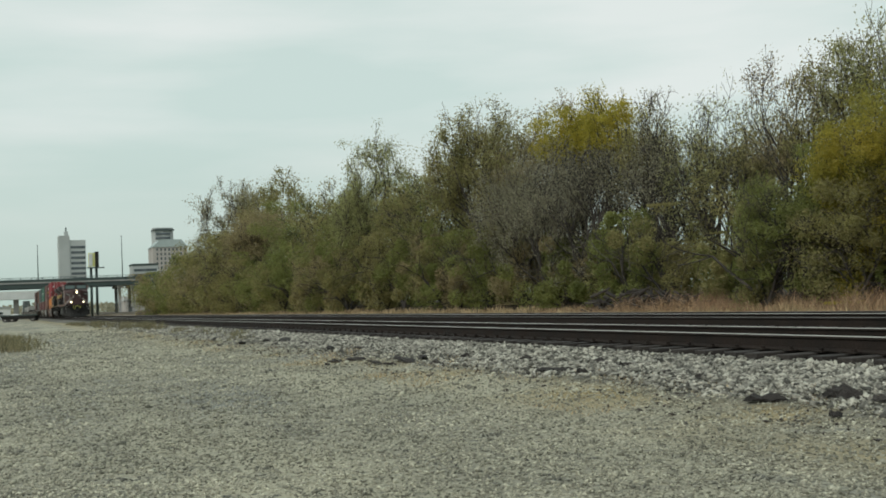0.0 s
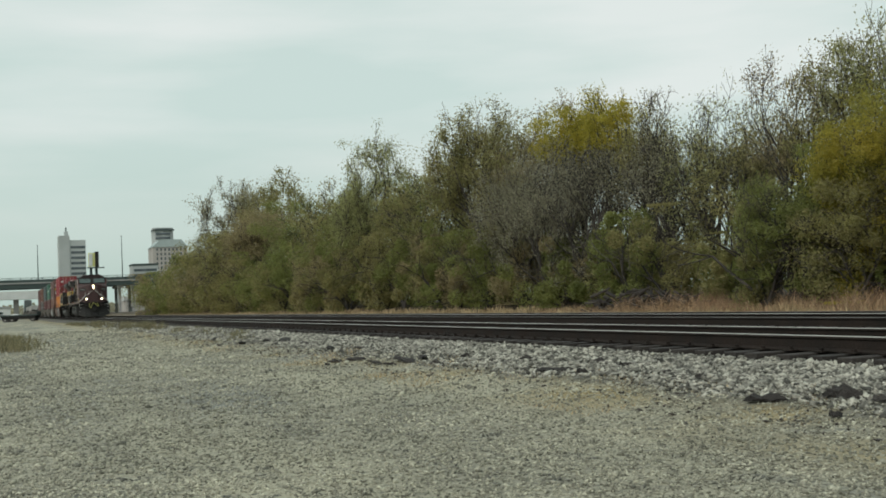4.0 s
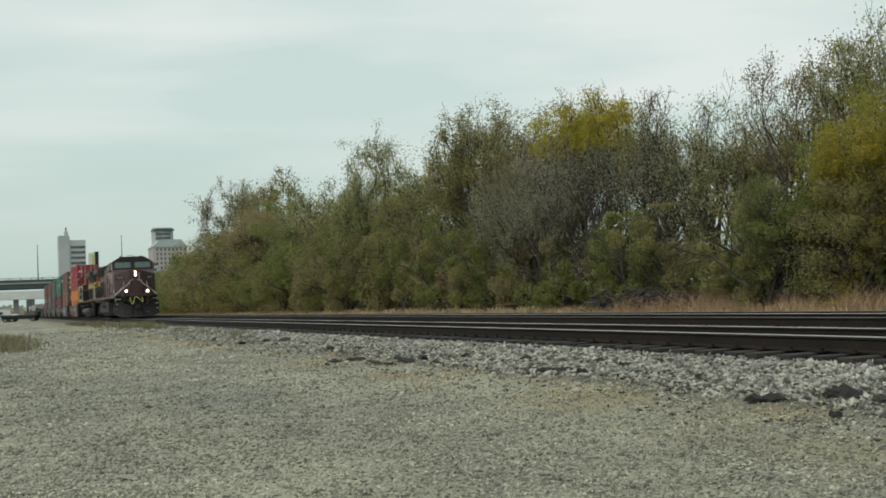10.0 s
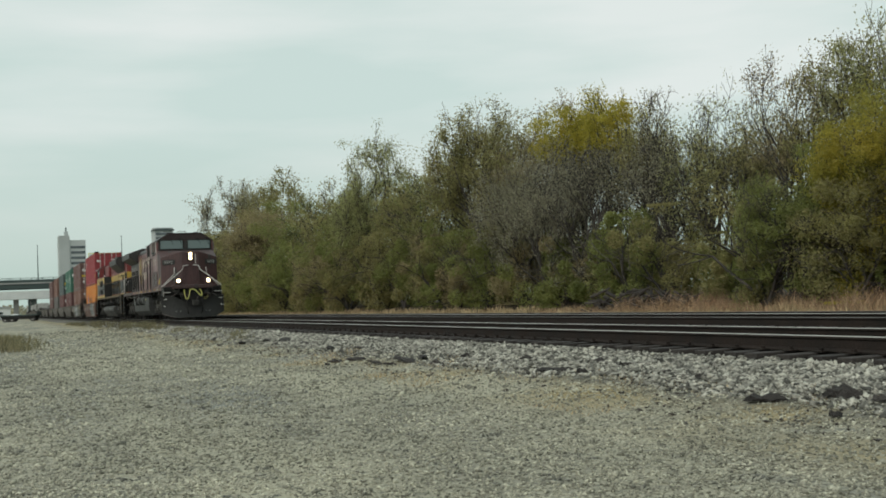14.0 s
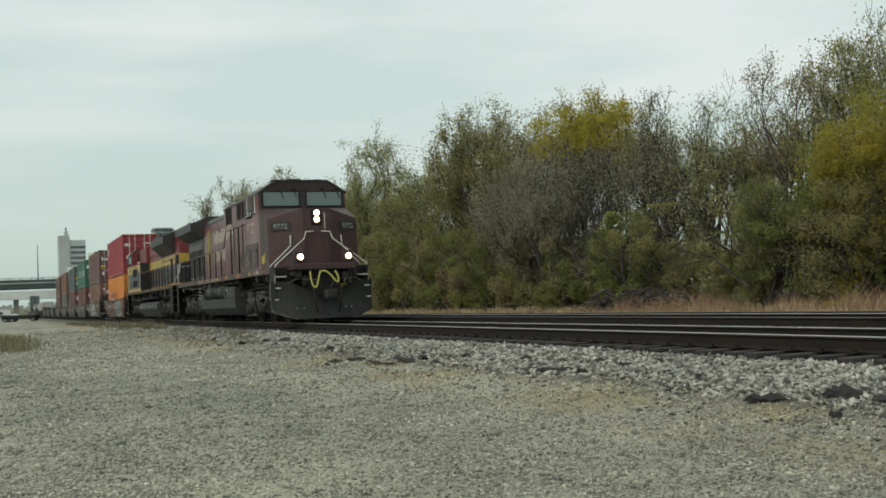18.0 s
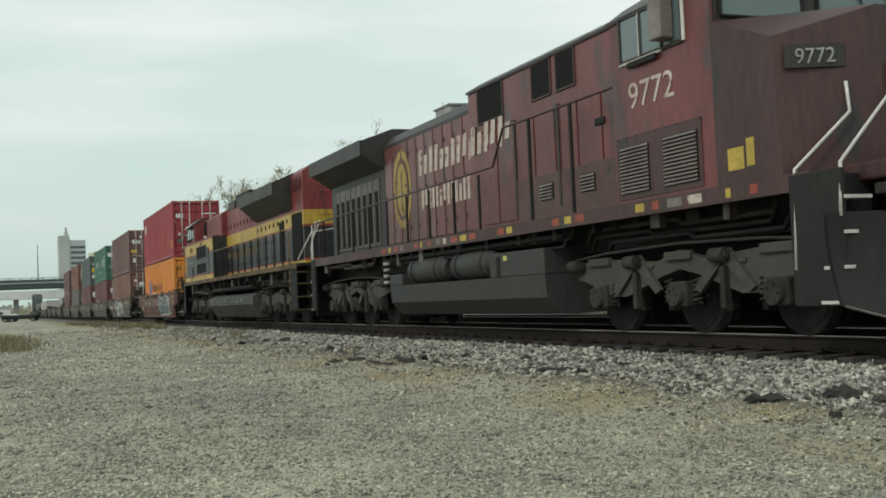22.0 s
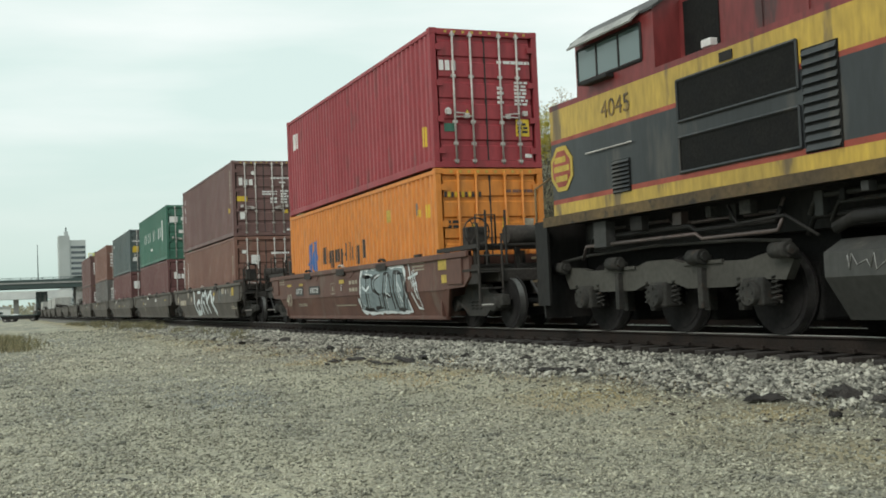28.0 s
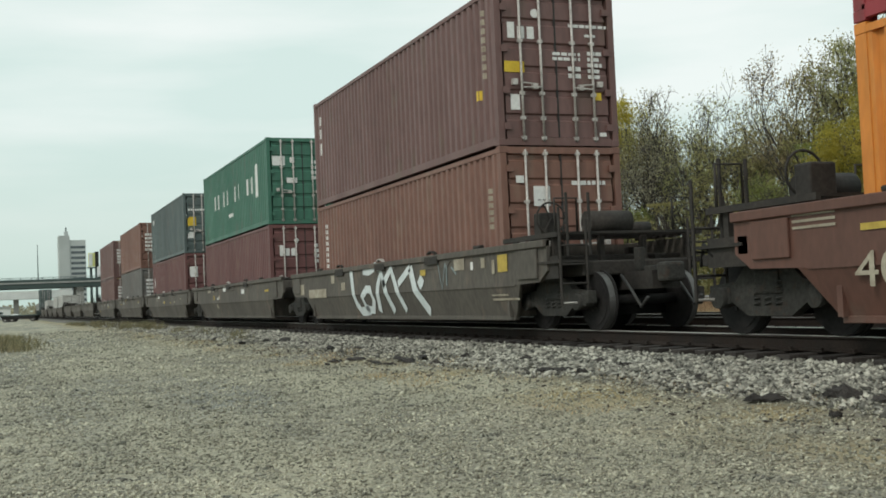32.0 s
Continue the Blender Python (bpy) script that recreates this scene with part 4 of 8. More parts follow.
# ---- train ----
TRAIN = []
for key, a, b, c in (
    ("red", (0.30, 0.034, 0.043), (0.25, 0.032, 0.040), (0.19, 0.036, 0.038)),
    ("orange", (0.62, 0.220, 0.032), (0.54, 0.190, 0.031), (0.50, 0.20, 0.045)),
    ("brown", (0.155, 0.082, 0.074), (0.125, 0.069, 0.063), (0.13, 0.082, 0.066)),
    ("redbrown", (0.200, 0.096, 0.068), (0.155, 0.078, 0.060), (0.19, 0.115, 0.085)),
    ("green", (0.045, 0.15, 0.10), (0.038, 0.125, 0.088), (0.07, 0.12, 0.09)),
    ("slate", (0.085, 0.115, 0.112), (0.07, 0.092, 0.092), (0.10, 0.10, 0.09)),
    ("maroon", (0.145, 0.058, 0.055), (0.115, 0.050, 0.048), (0.16, 0.085, 0.07)),
    ("pale", (0.46, 0.46, 0.43), (0.38, 0.38, 0.36), (0.30, 0.27, 0.24)),
    ("grey", (0.14, 0.135, 0.125), (0.11, 0.105, 0.10), (0.15, 0.11, 0.09)),
):
    M["c_" + key] = surface("container_" + key, a, b, 0.55, scale=0.7, fine=9, spread=0.8, bump=0.06, streak=3, c=c, grain=0.18)
M["dark_steel"] = surface("dark_frame_steel", (0.026, 0.024, 0.022), (0.048, 0.042, 0.037), 0.75, scale=2, fine=18, bump=0.1, spec=0.25)
M["frame"] = surface("dusty_truck_frame", (0.082, 0.080, 0.069), (0.050, 0.048, 0.042), 0.8, scale=1.4, fine=14, spread=0.9, bump=0.1, grain=0.2, spec=0.3)
M["zinc"] = surface("galvanised_bar", (0.55, 0.52, 0.49), (0.40, 0.37, 0.345), 0.5, 0.2, scale=4, fine=25, bump=0.05)
M["white"] = surface("white_marking", (0.72, 0.72, 0.70), (0.60, 0.60, 0.58), 0.6, scale=3, fine=20, bump=0, grain=0.12)
M["yellow"] = surface("yellow_marking", (0.66, 0.45, 0.03), (0.55, 0.38, 0.03), 0.6, scale=3, fine=20, bump=0, grain=0.12)
M["placard"] = surface("faded_yellow_placard", (0.50, 0.36, 0.06), (0.38, 0.28, 0.06), 0.7, scale=3, fine=20, bump=0, grain=0.2)
M["inkblack"] = surface("black_marking", (0.02, 0.02, 0.02), (0.035, 0.033, 0.03), 0.6, scale=3, fine=20, bump=0)


def corrugated(bm, x0, x1, z0, z1, y, out, pitch=0.28, depth=0.055):
    """A sheet of trapezoid ribs along X, upright, at y; out: +1 or -1 towards its outside."""
    n = round((x1 - x0) / pitch)
    p = (x1 - x0) / n
    lo = hi = None
    for i in range(n):
        a = x0 + i * p
        for dx, d in ((0, 0), (0.38 * p, 0), (0.5 * p, -depth), (0.88 * p, -depth)) + (((p, 0),) if i == n - 1 else ()):
            v, w = bm.verts.new((a + dx, y + out * d, z0)), bm.verts.new((a + dx, y + out * d, z1))
            if lo:
                bm.faces.new((lo, v, w, hi))
            lo, hi = v, w


def make_container(colour, label, doors="", L=12.192, W=2.438, H=2.896):
    """A forty-foot box, doors at +X, its floor at z = 0 and x = 0 at the door end."""
    k = M["c_" + colour]
    t = empty("shipping_container", label, "shipping container", "containers on the train")
    w = W / 2
    for s in (-1, 1):
        piece("side_panel", lambda bm: corrugated(bm, -L + 0.12, -0.12, 0.16, H - 0.10, s * (w - 0.012), s), k, t)
        boxpart("top_rail", k, t, -L + 0.12, -0.12, s * w - 0.03 - 0.03 * s, s * w + 0.03 - 0.03 * s, H - 0.11, H - 0.03)
        boxpart("bottom_rail", k, t, -L + 0.12, -0.12, s * w - 0.04 - 0.04 * s, s * w + 0.04 - 0.04 * s, 0.03, 0.17)
        for x0, x1 in ((-0.16, 0), (-L, -L + 0.16)):
            boxpart("corner_post", k, t, x0, x1, s * w - 0.06 - 0.06 * s, s * w + 0.06 - 0.06 * s, 0.12, H - 0.12)
            for z0 in (0, H - 0.118):
                bm = bmesh.new()
                box(bm, x0 - 0.005, x1 + 0.005, s * (w - 0.08) - 0.085, s * (w - 0.08) + 0.085, z0, z0 + 0.118, 0.008)
                part("corner_casting", bm, k, t)
    piece("roof_panel", lambda bm: box(bm, -L + 0.1, -0.1, -w + 0.05, w - 0.05, H - 0.05, H - 0.02), k, t)
    piece("floor", lambda bm: box(bm, -L + 0.1, -0.1, -w + 0.05, w - 0.05, 0.1, 0.15), M["dark_steel"], t)
    bm = bmesh.new()
    ribs = [(-L + 0.07, w - 0.16), (-L + 0.07, -w + 0.16), (-L + 0.03, -w + 0.16)]
    for i in range(9):
        y = -w + 0.3 + i * 0.23
        ribs += [(-L + 0.03, y), (-L + 0.005, y + 0.02), (-L + 0.005, y + 0.09), (-L + 0.03, y + 0.11)]
    slab(bm, ribs + [(-L + 0.03, w - 0.16)], 2, 0.15, H - 0.1)
    part("front_wall", bm, k, t)
    # door end
    boxpart("door_header", k, t, -0.14, -0.002, -w + 0.165, w - 0.165, H - 0.13, H - 0.01)
    boxpart("door_sill", k, t, -0.14, -0.002, -w + 0.165, w - 0.165, 0.01, 0.15)
    if colour in ("red", "brown", "orange"):
        for i in range(10):
            y = -0.90 + i * 0.2
            boxpart("hazard_mark", M["placard"], t, -0.002, 0.004, y, y + 0.06, H - 0.095, H - 0.045)
    for s in (-1, 1):
        d = empty("door", "", "")
        d.parent = t
        y0, y1 = (s * 0.012, s * (w - 0.17))
        y0, y1 = min(y0, y1), max(y0, y1)
        bm = bmesh.new()
        prof = [(-0.09, 0.16)]
        zz = 0.16
        for q in range(6):
            zz = 0.16 + q * 0.435
            prof += [(-0.034, zz), (-0.034, zz + 0.29), (-0.064, zz + 0.32), (-0.064, zz + 0.405)]
        prof += [(-0.034, H - 0.14), (-0.09, H - 0.14)]
        slab(bm, [(p[0], p[1]) for p in prof], 1, y0, y1)
        part("door_panel", bm, k, d)
        for q in (0.27, 0.66):
            yy = s * (0.012 + q * (w - 0.19)) + s * 0.04
            bm = bmesh.new()
            rod(bm, (0.01, yy, 0.08), (0.01, yy, H - 0.06), 0.023, 8)
            for zz in (0.14, 0.5, 0.95, 1.9, H - 0.13):
                box(bm, -0.03, 0.03, yy - 0.045, yy + 0.045, zz - 0.03, zz + 0.03)
            part("locking_bar", bm, M["zinc"] if colour != "orange" else k, d)
            bm = bmesh.new()
            rod(bm, (0.03, yy, 1.02 + 0.18 * q), (0.035, yy + s * 0.38 * (1 if q < 0.5 else -0.6), 1.00 + 0.18 * q), 0.016, 6)
            box(bm, -0.03, 0.045, yy + s * 0.14 - 0.05, yy + s * 0.14 + 0.05, 0.98 + 0.18 * q, 1.08 + 0.18 * q)
            part("handle", bm, M["zinc"] if colour != "orange" else k, d)
        for zz in (0.35, 1.0, 1.75, 2.5):
            boxpart("hinge", k, d, -0.04, 0.02, s * (w - 0.17) - 0.07, s * (w - 0.17) + 0.07, zz - 0.06, zz + 0.06)
        boxpart("gasket", M["inkblack"], d, -0.07, -0.028, s * 0.002 - 0.009 + 0.004 * s, s * 0.002 + 0.009 + 0.004 * s, 0.16, H - 0.14)
    return t


def wheelset(parent, x, locomotive=False):
    r = 0.52 if locomotive else 0.457
    e = empty("wheelset", "", "")
    e.parent = parent
    e.location = (x, 0, r)
    for s in (-1, 1):
        bm = bmesh.new()
        c = 0.7535 * s
        disc(bm, (0, c + 0.0 * s, 0), 1, r, 0.12, 32)
        disc(bm, (0, c - 0.075 * s, 0), 1, r + 0.027, 0.035, 32)
        wl_ = part("wheel", bm, M["wheel"], e)
        bm = bmesh.new()
        disc(bm, (0, c + 0.064 * s, 0), 1, r - 0.07, 0.012, 32)
        part("web", bm, M["wheel"], wl_)
        bm = bmesh.new()
        rod(bm, (0, c + 0.05 * s, 0), (0, c + 0.2 * s, 0), 0.11, 12)
        for k in range(6):
            a = k * math.pi / 3
            rod(bm, (0.15 * math.cos(a), c + 0.06 * s, 0.15 * math.sin(a)), (0.15 * math.cos(a), c + 0.085 * s, 0.15 * math.sin(a)), 0.025, 6)
        part("hub", bm, M["truck"], wl_)
        bm = bmesh.new()
        n = 40
        for y0 in (c - 0.055,):
            A = [bm.verts.new(((r + 0.002) * math.cos(2 * math.pi * i / n), y0, (r + 0.002) * math.sin(2 * math.pi * i / n))) for i in range(n)]
            B = [bm.verts.new(((r + 0.002) * math.cos(2 * math.pi * i / n), y0 + 0.11, (r + 0.002) * math.sin(2 * math.pi * i / n))) for i in range(n)]
            for i in range(n):
                bm.faces.new((A[i], A[(i + 1) % n], B[(i + 1) % n], B[i]))
        part("tread", bm, M["tread"], wl_, "bright worn tread")
    bm = bmesh.new()
    rod(bm, (0, -0.7, 0), (0, 0.7, 0), 0.085, 12)
    part("axle", bm, M["wheel"], e)
    SPIN.append((e, r))
    return e


SPIN = []


def coil(parent, x, y, z0, z1, r):
    """A coil spring standing upright."""
    n = 26
    pts = [(x + r * math.cos(i * 1.3), y + r * math.sin(i * 1.3), z0 + (z1 - z0) * i / n) for i in range(n + 1)]
    piece("coil_spring", lambda bm: pipe(bm, pts, 0.017, 4), M["truck"], parent)


def freight_truck(parent, x):
    """A two-axle truck under the end of a well car."""
    for d in (-0.89, 0.89):
        wheelset(parent, x + d)
    for s in (-1, 1):
        y = s * 1.0
        bm = bmesh.new()
        pts = [(-1.15, 0.62), (-0.62, 0.66), (-0.42, 0.84), (0.42, 0.84), (0.62, 0.66), (1.15, 0.62), (1.15, 0.44), (0.72, 0.42), (0.40, 0.24), (-0.40, 0.24), (-0.72, 0.42), (-1.15, 0.44)]
        slab(bm, [(x + a, b) for a, b in pts], 1, y - 0.07, y + 0.07)
        f = part("side_frame", bm, M["truck"], parent, "cast steel truck side frame")
        for d in (-0.2, 0, 0.2):
            coil(f, x + d, y + s * 0.03, 0.34, 0.68, 0.07)
        for d in (-0.89, 0.89):
            bm = bmesh.new()
            rod(bm, (x + d, y - s * 0.02, 0.46), (x + d, y + s * 0.16, 0.46), 0.13, 14)
            box(bm, x + d - 0.17, x + d + 0.17, y - 0.09, y + 0.09, 0.38, 0.60, 0.03)
            part("bearing", bm, M["truck"], f)
    boxpart("bolster", M["truck"], parent, x - 0.22, x + 0.22, -1.1, 1.1, 0.50, 0.78, 0.03)
    # Added near-black box that stands for the shade inside the open truck.
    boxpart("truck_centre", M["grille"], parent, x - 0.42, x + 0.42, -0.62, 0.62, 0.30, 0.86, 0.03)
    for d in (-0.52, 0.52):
        # Brake beams, enlarged and near-black: the shade between the wheels put into them.
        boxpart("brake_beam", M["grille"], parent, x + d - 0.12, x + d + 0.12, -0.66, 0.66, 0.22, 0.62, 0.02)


def coupler(parent, x, d):
    bm = bmesh.new()
    box(bm, x - 0.5 * d if d > 0 else x, x if d > 0 else x + 0.5, -0.11, 0.11, 0.78, 0.98, 0.02)
    box(bm, x - 0.02 if d > 0 else x - 0.26, x + 0.26 if d > 0 else x + 0.02, -0.2, 0.16, 0.72, 1.02, 0.05)
    part("coupler", bm, M["truck"], parent, "rusty knuckle coupler")


def end_platform(parent, k, x, d, handbrake):
    """The open end of a well car over its truck; d: +1 for the leading end."""
    bm = bmesh.new()
    box(bm, x - 0.9, x + 0.9, -1.0, 1.0, 0.86, 1.10, 0.03)
    box(bm, x - 0.12, x + 0.12, -1.4, 1.4, 0.95, 1.22, 0.03)
    part("end_sill", bm, M["dark_steel"], parent)
    p0, p1 = min(x - d * 1.25, x + d * 0.75), max(x - d * 1.25, x + d * 0.75)
    wk = boxpart("walkway", M["dark_steel"], parent, p0, p1, -1.36, -1.30, 1.50, 1.58)
    boxpart("edge_bar", M["dark_steel"], wk, p0, p1, 1.30, 1.36, 1.50, 1.58)
    for i in range(9):
        boxpart("slat", M["dark_steel"], wk, p0 + 0.04 + i * 0.22, p0 + 0.17 + i * 0.22, -1.30, 1.30, 1.54, 1.58)
    for y in (-1.25, -0.4, 0.4, 1.25):
        for q in (p0 + 0.3, p1 - 0.3):
            boxpart("bracket", M["dark_steel"], wk, q - 0.05, q + 0.05, y - 0.04, y + 0.04, 1.08, 1.51)
    xe = x + d * 0.95
    for s in (-1, 1):
        ld = piece("ladder", lambda bm: rod(bm, (xe, s * 1.42, 0.42), (xe, s * 1.42, 1.95), 0.024, 6), M["dark_steel"], parent)
        piece("stile", lambda bm: rod(bm, (xe, s * 0.95, 0.42), (xe, s * 0.95, 1.75), 0.024, 6), M["dark_steel"], ld)
        for z in (0.45, 0.75, 1.05, 1.35):
            piece("rung", lambda bm: rod(bm, (xe, s * 1.42, z), (xe, s * 0.95, z), 0.018, 6), M["zinc"] if z < 0.5 else M["dark_steel"], ld)
        boxpart("crossover_step", M["dark_steel"], parent, min(x, xe), max(x, xe), min(s * 0.95, s * 1.42), max(s * 0.95, s * 1.42), 1.08, 1.12)
        piece("crossover_rail", lambda bm: pipe(bm, [(x + d * 0.6, s * 1.3, 1.57), (x + d * 0.6, s * 1.3, 2.12), (x + d * 0.6, s * 0.9, 2.12), (x + d * 0.6, s * 0.9, 1.57)], 0.02, 6), M["dark_steel"], parent)
    if handbrake:
        bm = bmesh.new()
        box(bm, x - d * 0.62 - 0.14, x - d * 0.62 + 0.14, -1.0, -0.62, 1.57, 1.98, 0.03)
        hb_ = part("hand_brake", bm, M["dark_steel"], parent)
        piece("air_reservoir", lambda bm: rod(bm, (x + d * 0.1, -0.45, 1.765), (x + d * 0.1, 0.35, 1.765), 0.19, 16), M["dark_steel"], parent)
        piece("brake_cylinder", lambda bm: rod(bm, (x - d * 0.3, 0.5, 1.68), (x - d * 0.3, 1.0, 1.68), 0.11, 12), M["dark_steel"], parent)
        bm = bmesh.new()
        c_ = Vector((x - d * 0.45, -0.82, 1.88))
        ring = [c_ + Vector((0, 0.27 * math.cos(2 * math.pi * i / 18), 0.27 * math.sin(2 * math.pi * i / 18))) for i in range(19)]
        pipe(bm, ring, 0.018, 5)
        for i in range(0, 18, 6):
            rod(bm, c_, ring[i], 0.012, 5)
        part("brake_wheel", bm, M["dark_steel"], hb_, "spoked hand brake wheel")
    rng = random.Random(int(abs(x) * 10) + d)
    for k in range(5):
        y = rng.uniform(-1.35, 1.2)
        a, z = x + d * rng.uniform(-0.6, 1.2), rng.uniform(0.5, 1.4)
        piece("brake_rod", lambda bm: pipe(bm, [(a, y, z), (a + rng.uniform(-0.5, 0.5), y, z + rng.uniform(-0.2, 0.2)), (a + rng.uniform(-0.6, 0.6), y + rng.uniform(-0.3, 0.3), z - rng.uniform(0.0, 0.3))], rng.choice((0.016, 0.024, 0.035)), 6), M[rng.choice(("truck", "dark_steel", "black"))], parent)
    for k in range(7):
        y, a = rng.uniform(-1.32, 1.1), x + d * rng.uniform(-0.7, 1.1)
        w, h, z = rng.uniform(0.06, 0.2), rng.uniform(0.1, 0.5), rng.uniform(0.55, 1.0)
        boxpart("bracket", M[rng.choice(("truck", "dark_steel", "black"))], parent, a, a + w, y - 0.05, y + 0.05, z, z + h, 0.01)
    for y in (-0.5, 0.45):
        piece("air_hose", lambda bm: pipe(bm, [(x + d * 1.2, y, 0.85), (x + d * 1.5, y, 0.6), (x + d * 1.75, y, 0.35), (x + d * 1.95, y, 0.5)], 0.026, 6), M["inkblack"], parent)
    for k in (-1.15, -0.75):
        piece("stanchion", lambda bm: rod(bm, (x + d * 0.72, k, 1.20), (x + d * 0.72, k, 2.2), 0.026, 6), M["dark_steel"], parent)
    boxpart("side_skirt", M["dark_steel"], parent, x - 0.75, x + 0.75, -1.36, -1.30, 0.84, 1.20)


def make_well(colour, label, nose=True, tail=True, x_front=1.95, x_rear=-14.15):
    """A forty-foot container well: x = 0 at the front end of the container; nose or tail: it carries a truck of its own there."""
    k = M[colour]
    t = empty("well_car", label, "well car", "well cars of the train")
    a, b = x_front, x_rear
    for s in (-1, 1):
        y = s * 1.37
        bm = bmesh.new()
        pts = [(a, 1.47), (a, 0.98), (a - 0.28, 0.80), (0.95, 0.78), (-13.08, 0.78), (b + 0.28, 0.80), (b, 0.98), (b, 1.47)]
        slab(bm, pts, 1, y - 0.03, y + 0.03)
        side = part("side_wall", bm, k, t)
        bm = bmesh.new()
        lo_, up_ = s * 1.24, s * 1.398
        hull(bm, [(0.42, lo_, 0.22), (-12.58, lo_, 0.22), (-12.58, lo_ - s * 0.05, 0.22), (0.42, lo_ - s * 0.05, 0.22)], [(0.93, up_, 0.78), (-13.06, up_, 0.78), (-13.06, up_ - s * 0.05, 0.78), (0.93, up_ - s * 0.05, 0.78)])
        part("lower_wall", bm, k, side)
        boxpart("top_chord", k, side, b, a, y + s * 0.028 - 0.06, y + s * 0.028 + 0.06, 1.36, 1.475, 0.012)
        boxpart("bottom_chord", k, side, -12.55, 0.4, s * 1.22 - 0.05, s * 1.22 + 0.05, 0.17, 0.25, 0.01)
        boxpart("rub_strip", k, side, -12.9, 0.75, y + s * 0.028, y + s * 0.040, 0.76, 0.79)
        for x in (-9.5, -6.25, -3.0):
            bm = bmesh.new()
            slab(bm, [(x - 1.05, 1.37), (x + 1.05, 1.37), (x + 0.68, 1.19), (x - 0.68, 1.19)], 1, y + s * 0.03, y + s * 0.042)
            part("gusset", bm, k, side)
            boxpart("guide_pocket", M["dark_steel"], side, x - 0.36, x + 0.34, y + s * 0.085 - 0.012, y + s * 0.085 + 0.012, 1.29, 1.44)
            bm = bmesh.new()
            arc = [(x - 0.20 + 0.40 * q / 8, 1.476 + 0.085 * math.sin(math.pi * (0.15 + 0.75 * q / 8))) for q in range(9)]
            slab(bm, arc + [(a_, z_ - 0.025) for a_, z_ in reversed(arc)], 1, y - 0.02, y + s * 0.10)
            part("guide", bm, M["zinc"] if x == -6.25 else M["dark_steel"], side, "bent steel container guide")
        for x in (-11.6, -0.8):
            boxpart("guide", M["dark_steel"], side, x - 0.16, x + 0.16, y - 0.05, y + 0.05, 1.475, 1.54, 0.02)
        bm = bmesh.new()
        box(bm, 0.9, 1.65, y + s * 0.03, y + s * 0.07, 0.86, 1.34, 0.01)
        part("end_panel", bm, k, side)
        bm = bmesh.new()
        box(bm, b + 0.35, b + 1.0, y + s * 0.03, y + s * 0.07, 0.90, 1.34, 0.01)
        part("end_panel", bm, k, side)
    for x in (-12.3, -9.2, -6.1, -3.0, -0.1):
        boxpart("cross_bearer", M["dark_steel"], t, x - 0.2, x + 0.2, -1.18, 1.18, 0.22, 0.36)
    for x in (0.32, -12.5):
        boxpart("bulkhead", k, t, x - 0.04, x + 0.04, -1.34, 1.34, 0.24, 1.44)
    for x, d, own in ((1.5, 1, nose), (-14.0, -1, tail)):
        if own:
            end_platform(t, k, x, d, True)
            freight_truck(t, x)
            coupler(t, x + d * 1.75, d)
            boxpart("centre_sill", M["dark_steel"], t, min(x, x + d * 1.7), max(x, x + d * 1.7), -0.25, 0.25, 0.62, 0.9)
        else:
            boxpart("end_sill", M["dark_steel"], t, min(x - d * 1.2, x + d * 0.4), max(x - d * 1.2, x + d * 0.4), -0.9, 0.9, 0.80, 1.15, 0.03)
            boxpart("walkway", M["dark_steel"], t, x - 0.7, x + 0.5, -1.15, 1.15, 1.40, 1.46)
    return t


M["well_brown"] = surface("well_car_brown", (0.128, 0.054, 0.037), (0.092, 0.045, 0.034), 0.6, scale=0.8, fine=12, spread=0.8, bump=0.06, streak=2.5, c=(0.13, 0.085, 0.065), grain=0.2)
M["well_grey"] = surface("well_car_grey", (0.108, 0.094, 0.078), (0.076, 0.068, 0.058), 0.75, scale=0.8, fine=12, spread=0.9, bump=0.06, streak=2.5, c=(0.13, 0.105, 0.085), grain=0.32)

ZLOW, ZTOP = 0.365, 3.272
WELLS = (  # front of the box, well colour, trucks, lower box, upper box
    (0.0, "well_brown", True, True, "orange", "red"),
    (-20.96, "well_grey", True, False, "redbrown", "brown"),
    (-39.17, "well_grey", False, False, "maroon", "green"),
    (-57.2, "well_grey", False, False, "maroon", "slate"),
    (-75.3, "well_grey", False, False, "grey", "redbrown"),
    (-93.5, "well_grey", False, True, "brown", "brown"),
    (-114.5, "well_grey", True, False, "", ""),
    (-132.7, "well_grey", False, False, "", ""),
    (-150.9, "well_grey", False, True, "", ""),
    (-171.9, "well_grey", True, False, "pale", ""),
    (-190.1, "well_grey", False, False, "pale", ""),
    (-208.3, "well_grey", False, True, "", ""),
    (-229.3, "well_grey", True, False, "pale", ""),
    (-247.5, "well_grey", False, True, "", ""),
    (-268.5, "well_grey", True, False, "slate", "slate"),
    (-286.7, "well_grey", False, True, "pale", ""),
)
BOXES = {}
